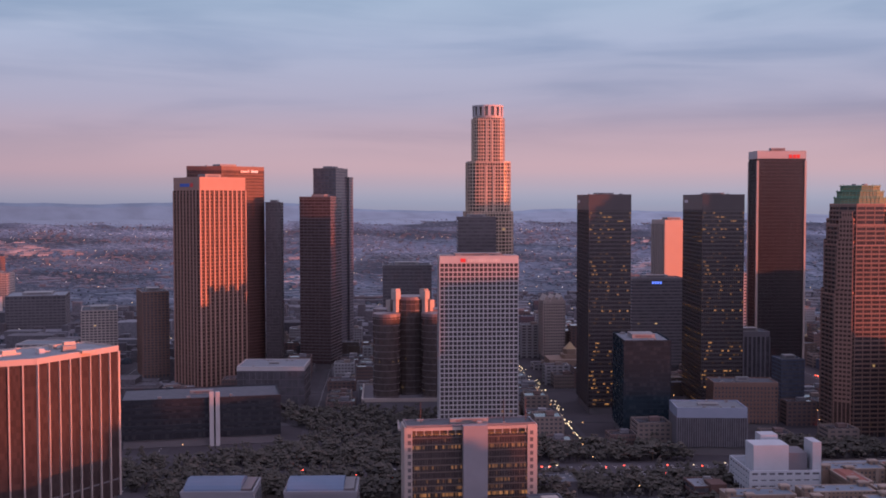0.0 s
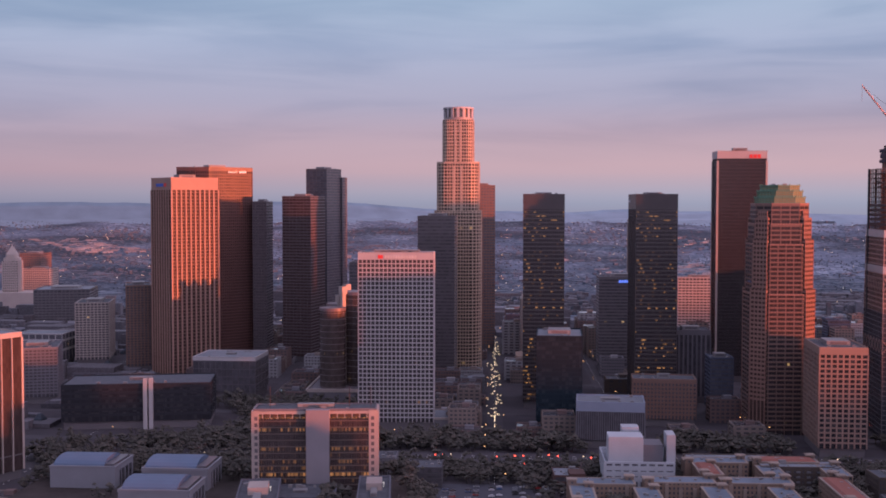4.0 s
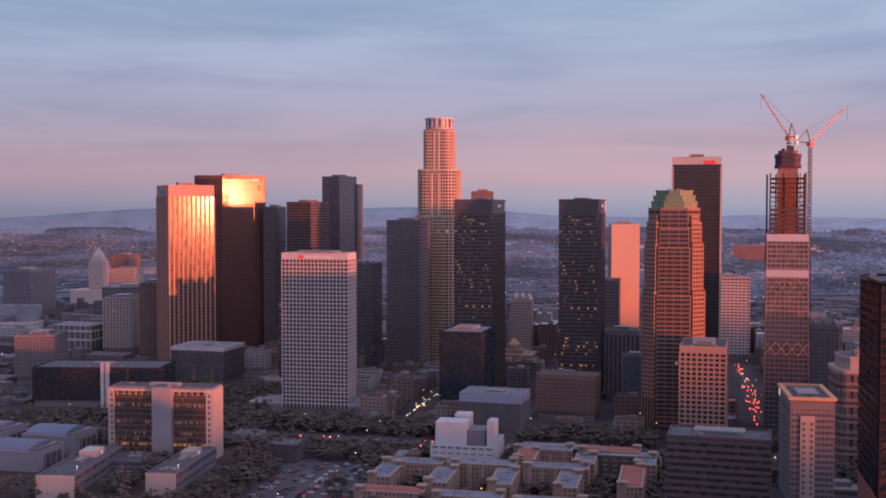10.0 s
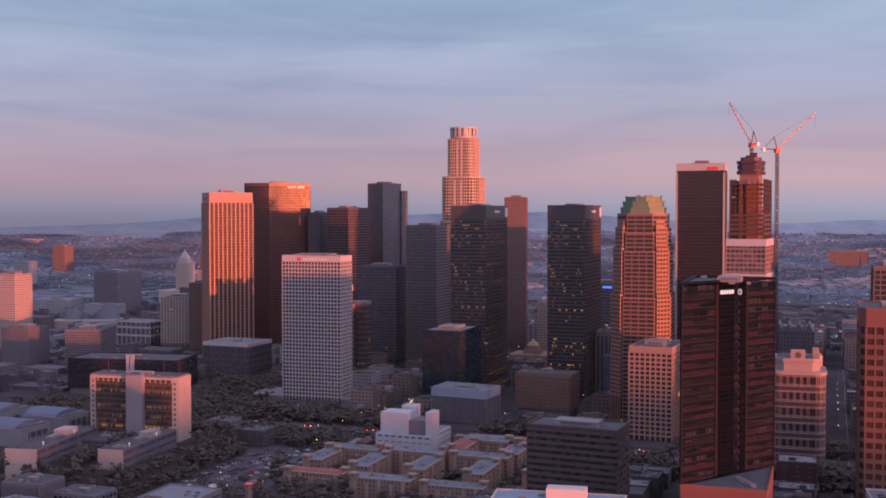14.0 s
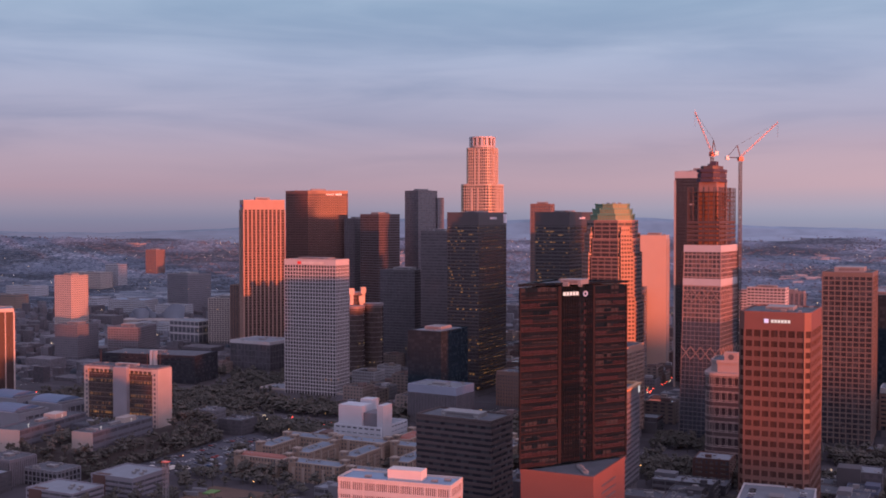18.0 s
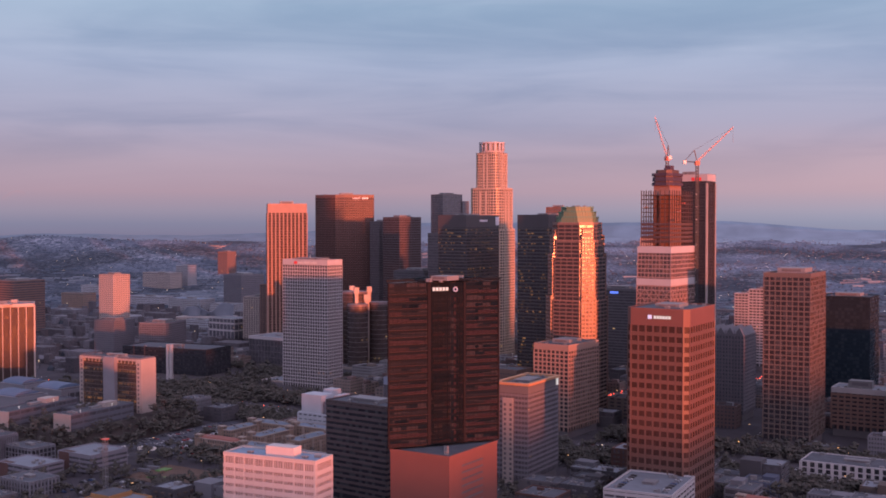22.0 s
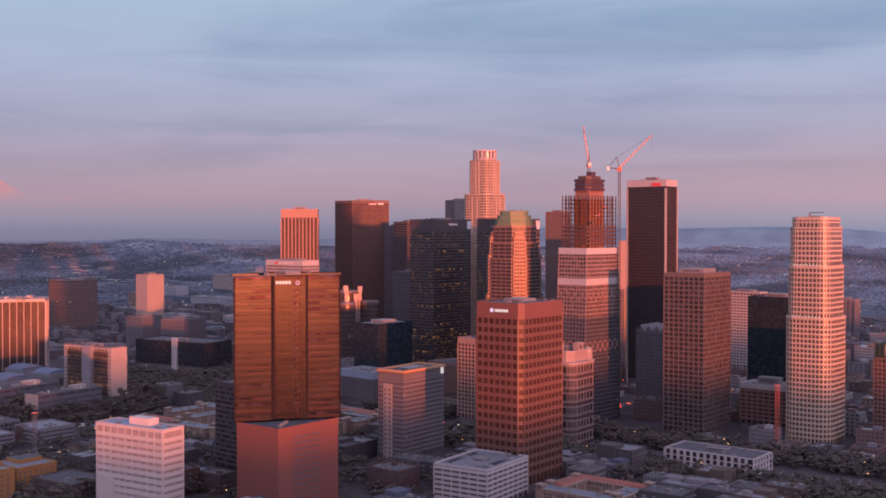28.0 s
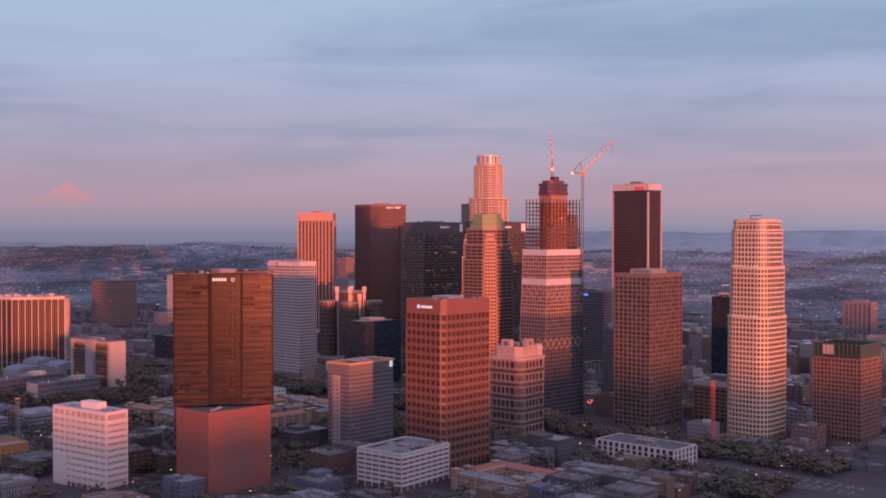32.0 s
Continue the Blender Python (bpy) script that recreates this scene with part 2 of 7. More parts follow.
def island_mat(name, cols, rough=0.85, fine=0.4):
    """For joined masses: every island takes its own tint from a short row of colours."""
    m = bpy.data.materials.new(name)
    m.use_nodes = True
    nt = m.node_tree
    N, L = nt.nodes.new, nt.links.new
    b = nt.nodes["Principled BSDF"]
    b.inputs["Roughness"].default_value = rough
    b.inputs["Specular IOR Level"].default_value = 0.15
    g, ramp = N("ShaderNodeNewGeometry"), N("ShaderNodeValToRGB")
    ramp.color_ramp.interpolation = "LINEAR"
    while len(ramp.color_ramp.elements) < len(cols):
        ramp.color_ramp.elements.new(0.5)
    for i, (e, col) in enumerate(zip(ramp.color_ramp.elements, cols)):
        e.position, e.color = i / (len(cols) - 1), (*col, 1)
    L(g.outputs["Random Per Island"], ramp.inputs[0])
    tc, n = N("ShaderNodeTexCoord"), N("ShaderNodeTexNoise")
    n.inputs["Scale"].default_value, n.inputs["Detail"].default_value = fine, 4
    L(tc.outputs["Object"], n.inputs["Vector"])
    rg = N("ShaderNodeMapRange")
    rg.inputs["From Min"].default_value, rg.inputs["From Max"].default_value = 0.3, 0.7
    rg.inputs["To Min"].default_value, rg.inputs["To Max"].default_value = 0.75, 1.2
    L(n.outputs["Fac"], rg.inputs[0])
    v = N("ShaderNodeVectorMath")
    v.operation = "SCALE"
    L(ramp.outputs[0], v.inputs[0])
    L(rg.outputs[0], v.inputs["Scale"])
    L(v.outputs[0], b.inputs["Base Color"])
    return m


M_WHITE = mat("white_precast", (0.37, 0.352, 0.375), 0.7)
M_PALE = mat("pale_granite", (0.33, 0.28, 0.27), 0.5)
M_GREY = mat("grey_concrete", (0.145, 0.137, 0.163), 0.8)
M_DGREY = mat("dark_concrete", (0.12, 0.11, 0.125), 0.8)
M_BRONZE = mat("bronze_metal", (0.15, 0.122, 0.138), 0.5, 0.1)
M_BLACK = mat("black_granite", (0.088, 0.080, 0.095), 0.4)
M_BROWN = mat("brown_granite", (0.155, 0.09, 0.078), 0.55)
M_RED = mat("red_granite", (0.122, 0.060, 0.050), 0.55)
M_TAN = mat("tan_stucco", (0.23, 0.165, 0.135), 0.9)
M_ROSE = mat("rose_brown_granite", (0.23, 0.13, 0.11), 0.45)
M_ROOF = mat("gravel_roof", (0.088, 0.094, 0.114), 0.95, spec=0.2, var=0.4, scale=0.15)
M_PALEROOF = mat("pale_membrane_roof", (0.16, 0.178, 0.215), 0.85, var=0.25, scale=0.12)
M_MECH = mat("galvanised_plant", (0.20, 0.195, 0.21), 0.6, 0.2)
M_COPPER = mat("green_copper", (0.125, 0.235, 0.165), 0.6)
M_STEEL = mat("raw_steel", (0.095, 0.058, 0.054), 0.6, 0.3)
M_CRANE = mat("red_crane_paint", (0.55, 0.12, 0.08), 0.5)
M_CRANEW = mat("white_crane_paint", (0.7, 0.66, 0.62), 0.5)
M_RECESS_SHADE = mat("recess_shade", (0.018, 0.015, 0.018), 0.9, spec=0.1)
M_JIB = mat("pale_red_jib_paint", (0.62, 0.36, 0.31), 0.5)
M_SIGN = mat("sign_white", (0.8, 0.8, 0.8), 0.5, var=0.03)
M_LIT = lamp_mat("sign_light", (1.0, 0.93, 0.90), 0.55)
M_BLUELIT = lamp_mat("sign_blue", (0.10, 0.22, 1.0), 1.2)
M_REDSIGN = mat("sign_red", (0.6, 0.04, 0.04), 0.5, var=0.03)
M_WARM = lamp_mat("street_light_warm", (1.0, 0.50, 0.18), 3.0)
M_HEAD = lamp_mat("headlight", (1.0, 0.74, 0.44), 2.2)
M_TAIL = lamp_mat("tail_light", (1.0, 0.07, 0.03), 5.0)
G_DARK = glass("dark_glass", (0.072, 0.068, 0.083), 0.12, lit=0.02)
G_OFFICE = glass("office_glass", (0.042, 0.038, 0.046), 0.16, bay=2.2, floor=3.9, lit=0.03, glow=0.6, warm=(1.0, 0.5, 0.22))
G_BRONZE = glass("bronze_glass", (0.080, 0.070, 0.084), 0.10, lit=0.015)
G_GREY = glass("grey_glass", (0.092, 0.092, 0.115), 0.15, lit=0.02)
G_SHINY = glass("mirror_glass", (0.048, 0.030, 0.032), 0.11, lit=0.004, spec=0.10, wavy=0.008)


# ---- mesh helpers ----
class Mass:
    """Gathers boxes and prisms into one mesh."""

    def __init__(self):
        self.v, self.f = [], []

    def prism(self, poly, z0, z1, bottom=False, top=True):
        n, k = len(self.v), len(poly)
        self.v += [(x, y, z0) for x, y in poly] + [(x, y, z1) for x, y in poly]
        self.f += [(n + i, n + (i + 1) % k, n + k + (i + 1) % k, n + k + i) for i in range(k)]
        if top:
            self.f.append(tuple(n + k + i for i in range(k)))
        if bottom:
            self.f.append(tuple(n + i for i in reversed(range(k))))
        return self

    def box(self, cx, cy, z0, sx, sy, z1, turn=0.0):
        c, s = math.cos(turn), math.sin(turn)
        return self.prism([(cx + c * x - s * y, cy + s * x + c * y) for x, y in
                           ((-sx / 2, -sy / 2), (sx / 2, -sy / 2), (sx / 2, sy / 2), (-sx / 2, sy / 2))], z0, z1, True)

    def ring(self, outer, inner, z0, z1):
        n, k = len(self.v), len(outer)
        for p, z in ((outer, z0), (outer, z1), (inner, z1), (inner, z0)):
            self.v += [(x, y, z) for x, y in p]
        for r in range(4):
            q = (r + 1) % 4
            self.f += [(n + r * k + i, n + r * k + (i + 1) % k, n + q * k + (i + 1) % k, n + q * k + i) for i in range(k)]
        return self

    def beam(self, a, b, t):
        """A square bar of thickness t from a to b."""
        a, b = Vector(a), Vector(b)
        d = (b - a).normalized()
        s = d.cross(Vector((0, 0, 1)) if abs(d.z) < 0.9 else Vector((1, 0, 0))).normalized() * t / 2
        u = d.cross(s).normalized() * t / 2
        n = len(self.v)
        for p in (a, b):
            self.v += [tuple(p + s + u), tuple(p - s + u), tuple(p - s - u), tuple(p + s - u)]
        self.f += [(n, n + 1, n + 5, n + 4), (n + 1, n + 2, n + 6, n + 5), (n + 2, n + 3, n + 7, n + 6), (n + 3, n, n + 4, n + 7),
                   (n + 3, n + 2, n + 1, n), (n + 4, n + 5, n + 6, n + 7)]
        return self

    def frustum(self, poly0, z0, poly1, z1):
        n, k = len(self.v), len(poly0)
        self.v += [(x, y, z0) for x, y in poly0] + [(x, y, z1) for x, y in poly1]
        self.f += [(n + i, n + (i + 1) % k, n + k + (i + 1) % k, n + k + i) for i in range(k)]
        self.f.append(tuple(n + k + i for i in range(k)))
        return self

    def mesh(self, name, m):
        me = bpy.data.meshes.new(name)
        me.from_pydata(self.v, [], self.f)
        me.materials.append(m)
        me.update()
        return me


def part(name, mass, material, parent, label=""):
    ob = new(name, mass if isinstance(mass, bpy.types.Mesh) else mass.mesh(name, material))
    ob.parent = parent
    if label:
        tagged(ob, label)
    return ob


def place(ob, x, y, z=0.0, turn=0.0):
    ob.matrix_basis = Matrix.Translation((x, y, z)) @ Matrix.Rotation(turn, 4, "Z")
    return ob


def rect(w, d, cx=0.0, cy=0.0):
    return [(cx - w / 2, cy - d / 2), (cx + w / 2, cy - d / 2), (cx + w / 2, cy + d / 2), (cx - w / 2, cy + d / 2)]


def chamfer(w, d, c):
    x, y = w / 2, d / 2
    return [(-x + c, -y), (x - c, -y), (x, -y + c), (x, y - c), (x - c, y), (-x + c, y), (-x, y - c), (-x, -y + c)]


def circle(r, n=24, cx=0.0, cy=0.0):
    return [(cx + r * math.cos(2 * math.pi * i / n), cy + r * math.sin(2 * math.pi * i / n)) for i in range(n)]


def grow(poly, e):
    """The convex outline moved outwards by e."""
    out, k = [], len(poly)
    for i in range(k):
        p, q, r = Vector(poly[i - 1]), Vector(poly[i]), Vector(poly[(i + 1) % k])
        a, b = (q - p).normalized(), (r - q).normalized()
        na, nb = Vector((a.y, -a.x)), Vector((b.y, -b.x))
        m = (na + nb) / max(1e-6, 1 + na.dot(nb))
        out.append((q.x + m.x * e, q.y + m.y * e))
    return out


TAKEN = []


def thing(name, label, category, x, y, turn_deg, group="", size=0.0, z=0.0):
    ob = tagged(new(name), label, category, group)
    place(ob, x, y, z, radians(turn_deg))
    if size:
        TAKEN.append((x, y, size))
    return ob


def stage(parent, poly, z0, z1, g, frame, fh=3.9, sh=1.1, bay=3.5, pw=0.8, pd=0.5, sp=0.25, ringm=None, first=None, piers=True, rings=True, cap=True, joined=False):
    """One shaft of a tower: glass wall, a spandrel for every floor and a pier for every bay. joined: the frame of a far or small block as one mesh."""
    wall = part("glass_wall", Mass().prism(poly, z0, z1 - 0.05, False, cap), g, parent)
    k, one = len(poly), Mass()
    if rings and fh:
        outer, inner = grow(poly, sp), grow(poly, -0.2)
        ring = None if joined else Mass().ring(outer, inner, 0, sh).mesh("spandrel", ringm or frame)
        z = z0 + (fh if first is None else first)
        while z + sh <= z1 + 0.02:
            if joined:
                one.ring(outer, inner, z, z + sh)
            else:
                part("spandrel", ring, frame, wall).location = (0, 0, z)
            z += fh
    if piers and bay:
        post = None if joined else Mass().box(0, 0, 0, pw, pd + 0.3, z1 - z0).mesh("pier", frame)
        for i in range(k):
            a, b = Vector(poly[i]), Vector(poly[(i + 1) % k])
            n = max(1, round((b - a).length / bay))
            t = math.atan2(b.y - a.y, b.x - a.x)
            nrm = Vector((b.y - a.y, a.x - b.x)).normalized()
            for j in range(n):
                q = a.lerp(b, j / n) + nrm * (pd / 2 - 0.15)
                if joined:
                    one.box(q.x, q.y, z0, pw, pd + 0.3, z1, t)
                else:
                    place(part("pier", post, frame, wall), q.x, q.y, z0, t)
    if joined and one.v:
        part("facade_frame", one, frame, wall)
    return wall


def roof(parent, poly, z, frame, h=1.2, surface=None, plant=0.5, ph=4.0, seed=1):
    """Parapet, roof deck and plant rooms."""
    rnd = random.Random(seed)
    part("parapet", Mass().ring(grow(poly, 0.35), grow(poly, -0.5), z - 0.3, z + h), frame, parent)
    part("roof_deck", Mass().prism(grow(poly, -0.45), z - 0.2, z + 0.15), surface or M_ROOF, parent)
    xs, ys = [p[0] for p in poly], [p[1] for p in poly]
    w, d = max(xs) - min(xs), max(ys) - min(ys)
    if plant:
        m = Mass().box(0, 0, z + 0.1, w * plant, d * plant * 0.8, z + ph)
        plant_room = part("plant_room", m, M_MECH, parent)
        part("louvre", Mass().box(0, -d * plant * 0.4 - 0.1, z + ph * 0.35, w * plant * 0.7, 0.3, z + ph * 0.8), M_DGREY, plant_room)
        for _ in range(5):
            s = rnd.uniform(1.5, 3.5)
            part("roof_unit", Mass().box(rnd.uniform(-0.38, 0.38) * w, rnd.choice((-1, 1)) * d * 0.36, z + 0.1, s, s * 0.8, z + rnd.uniform(1.2, 2.4)), M_MECH, parent)


def tower(name, label, x, y, w, d, turn, z, g, frame, poly=None, top=0.0, topm=None, surface=None, plant=0.5, ph=4.0, category="skyscraper", lobby=7.0, **kw):
    """A plain shaft on its footprint, with lobby, band at the top and roof."""
    ob = thing(name, label, category, x, y, turn, size=max(w, d) * 0.72)
    poly = poly or rect(w, d)
    stage(ob, poly, lobby, z - top, g, frame, **kw)
    part("lobby", Mass().prism(grow(poly, -1.2), -3, lobby), kw.get("lobbym", M_DGREY), ob)
    if top:
        part("top_band", Mass().prism(grow(poly, 0.3), z - top, z), topm or frame, ob)
    roof(ob, poly, z, topm or frame, surface=surface, plant=plant, ph=ph, seed=int(abs(x)) + 7)
    return ob


def rounded(w, d, r, n=4):
    """A rectangle with rounded corners."""
    out = []
    for cx, cy, a0 in ((-w / 2 + r, -d / 2 + r, 180), (w / 2 - r, -d / 2 + r, 270), (w / 2 - r, d / 2 - r, 0), (-w / 2 + r, d / 2 - r, 90)):
        out += [(cx + r * math.cos(radians(a0 + 90 * i / n)), cy + r * math.sin(radians(a0 + 90 * i / n))) for i in range(n + 1)]
    return out


# ---- ground ----
MID = (-1350.0, 350.0)
GA = -127.0
U = Vector((math.cos(radians(GA)), math.sin(radians(GA))))
V = Vector((-U.y, U.x))


def rise(a):
    """How far the land rises by direction: only the eastern half of the basin climbs towards hills."""
    t = min(1.0, max(0.0, (math.cos(a + 0.30) + 0.05) / 0.45))
    return t * t * (3 - 2 * t)


def west_shade_ridge(x, y):
    """An unseen long low ridge added to the west, which keeps the setting sun off the lower storeys."""
    d = x * SUN_DIR.x + y * SUN_DIR.y
    e = -x * SUN_DIR.y + y * SUN_DIR.x
    return 77.0 * math.exp(-((d - 3600.0) / 520.0) ** 2) * (1 + 0.22 * noise.noise((e * 0.0013, 1.5, 0)))


def gz(x, y):
    """Height of the land: level downtown, rising slowly into the far basin's eastern rim."""
    dx, dy = x - MID[0], y - MID[1]
    t = max(0.0, (math.hypot(dx, dy) - 1900.0) / 2400.0)
    if not t:
        return 0.0
    a = math.atan2(dy, dx)
    return 138.0 * t ** 1.35 * rise(a) + scrub_hills(x, y, math.hypot(dx, dy), math.degrees(a))


def scrub_hills(x, y, r, deg):
    """Folded hills to the north-east, before the far rim."""
    s = min(1.0, max(0.0, (r - 3150) / 750)) * min(1.0, max(0.0, (4230 - r) / 260))
    t = min(1.0, max(0.0, (deg - 1) / 9)) * min(1.0, max(0.0, (56 - deg) / 8))
    if s * t == 0:
        return 0.0
    fold = 0.5 + 0.6 * noise.noise((x * 0.0034, y * 0.0034, 4)) + 0.34 * noise.noise((x * 0.010, y * 0.010, 1)) + 0.14 * noise.noise((x * 0.028, y * 0.028, 6))
    return t * (17 * s ** 1.3 + 30 * max(0.0, fold) * min(1.0, s * 2.2) * s)


MOUND = (-262.0, -12.0, -752.0, -592.0, 17.0)


def mound(x, y):
    """Height of the low flat-topped hill that carries the slab office and the school halls."""
    u, v = x * U.x + y * U.y, x * V.x + y * V.y
    out = max(MOUND[0] - u, u - MOUND[1], MOUND[2] - v, v - MOUND[3])
    t = min(1.0, max(0.0, 1.0 - out / 15.0))
    return MOUND[4] * t * t * (3 - 2 * t)


def ground_mat():
    """Asphalt and dry earth near by; far out the close patchwork of plots and roofs, with haze blue put into its
    colours.
    """
    m = mat("city_ground", (0.064, 0.058, 0.068), 0.95, spec=0.05, var=0.45, scale=0.006, fine=0.06, bump=0)
    nt = m.node_tree
    N, L = nt.nodes.new, nt.links.new
    b = nt.nodes["Principled BSDF"]
    src = b.inputs["Base Color"].links[0].from_socket
    tc, mp, vo, big = N("ShaderNodeTexCoord"), N("ShaderNodeMapping"), N("ShaderNodeTexVoronoi"), N("ShaderNodeTexNoise")
    mp.inputs["Rotation"].default_value = (0, 0, radians(35))
    mp.inputs["Scale"].default_value = (0.075, 0.12, 0.075)
    L(tc.outputs["Object"], mp.inputs[0])
    L(mp.outputs[0], vo.inputs["Vector"])
    vo.distance, vo.inputs["Scale"].default_value = "CHEBYCHEV", 1.0
    big.inputs["Scale"].default_value, big.inputs["Detail"].default_value = 0.004, 3
    L(tc.outputs["Object"], big.inputs["Vector"])
    sx = N("ShaderNodeSeparateColor")
    L(vo.outputs["Color"], sx.inputs[0])
    mul = N("ShaderNodeMath")
    mul.operation = "MULTIPLY"
    L(sx.outputs[0], mul.inputs[0])
    L(big.outputs["Fac"], mul.inputs[1])
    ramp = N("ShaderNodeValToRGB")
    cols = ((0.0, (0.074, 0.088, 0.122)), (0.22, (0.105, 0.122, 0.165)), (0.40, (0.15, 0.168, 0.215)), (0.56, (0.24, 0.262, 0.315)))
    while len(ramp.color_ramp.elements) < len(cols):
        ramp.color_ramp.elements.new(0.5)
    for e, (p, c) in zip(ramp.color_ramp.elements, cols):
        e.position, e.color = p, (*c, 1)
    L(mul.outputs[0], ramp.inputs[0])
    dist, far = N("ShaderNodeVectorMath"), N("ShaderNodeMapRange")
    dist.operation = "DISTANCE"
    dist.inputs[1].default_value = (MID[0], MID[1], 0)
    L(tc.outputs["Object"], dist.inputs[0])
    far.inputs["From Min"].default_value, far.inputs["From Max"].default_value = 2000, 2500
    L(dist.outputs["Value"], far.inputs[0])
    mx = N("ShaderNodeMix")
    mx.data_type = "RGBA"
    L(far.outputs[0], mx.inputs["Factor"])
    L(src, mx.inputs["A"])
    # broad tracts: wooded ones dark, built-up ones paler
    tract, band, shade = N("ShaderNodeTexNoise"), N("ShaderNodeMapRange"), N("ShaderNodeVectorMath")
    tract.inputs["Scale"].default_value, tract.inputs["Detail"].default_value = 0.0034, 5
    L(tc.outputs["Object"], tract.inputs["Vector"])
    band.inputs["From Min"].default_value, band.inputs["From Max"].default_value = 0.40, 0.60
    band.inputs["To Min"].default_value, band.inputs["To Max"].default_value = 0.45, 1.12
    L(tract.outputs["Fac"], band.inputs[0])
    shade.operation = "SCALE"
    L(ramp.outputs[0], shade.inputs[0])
    # the south-east is painted paler, for the brighter haze that way
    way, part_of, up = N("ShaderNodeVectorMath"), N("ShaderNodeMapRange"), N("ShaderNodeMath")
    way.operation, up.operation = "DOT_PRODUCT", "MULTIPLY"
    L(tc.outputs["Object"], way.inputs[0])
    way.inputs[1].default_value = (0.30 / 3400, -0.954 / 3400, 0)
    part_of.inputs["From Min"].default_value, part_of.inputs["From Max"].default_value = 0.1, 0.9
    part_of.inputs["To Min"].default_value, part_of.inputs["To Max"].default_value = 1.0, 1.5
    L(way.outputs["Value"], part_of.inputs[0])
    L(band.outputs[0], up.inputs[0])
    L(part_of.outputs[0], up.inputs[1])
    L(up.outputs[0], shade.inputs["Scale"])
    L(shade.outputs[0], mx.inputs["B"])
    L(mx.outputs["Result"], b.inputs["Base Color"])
    return m


def build_ground():
    v, f, n = [], [], 540
    radii = [0, 200, 400, 700, 1000, 1300, 1600] + [1900 + 80 * i for i in range(15)] + [3060 + 40 * i for i in range(31)]
    for r in radii:
        for i in range(n):
            a = 2 * math.pi * i / n
            x, y = MID[0] + r * math.cos(a), MID[1] + r * math.sin(a)
            v.append((x, y, gz(x, y) + west_shade_ridge(x, y) + (0 if r < 2200 else (r - 2200) / 2100 * 4 * rise(a) * noise.noise((x * 0.004, y * 0.004, 0)))))
    for k in range(len(radii) - 1):
        for i in range(n):
            j = (i + 1) % n
            f.append((k * n + i, (k + 1) * n + i, (k + 1) * n + j, k * n + j))
    me = bpy.data.meshes.new("ground")
    me.from_pydata(v, [], f)
    me.shade_smooth()
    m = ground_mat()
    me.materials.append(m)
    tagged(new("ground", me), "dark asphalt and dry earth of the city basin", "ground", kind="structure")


def ridge(a):
    """Height of the far skyline by direction, in degrees from east: mountains to the south-east, low hills elsewhere."""
    def bump(c, w):
        return math.exp(-((a - c) / w) ** 2)
    h = 150 + 55 * bump(-20, 9) + 48 * bump(-7, 7) + 22 * bump(-40, 10) + 10 * bump(14, 4) + 8 * bump(26, 5)
    c, s = math.cos(radians(a)), math.sin(radians(a))
    return h + 7 * noise.noise((c * 9, s * 9, 3)) + 5 * noise.noise((c * 31, s * 31, 8)) + 2 * noise.noise((c * 110, s * 110, 2))


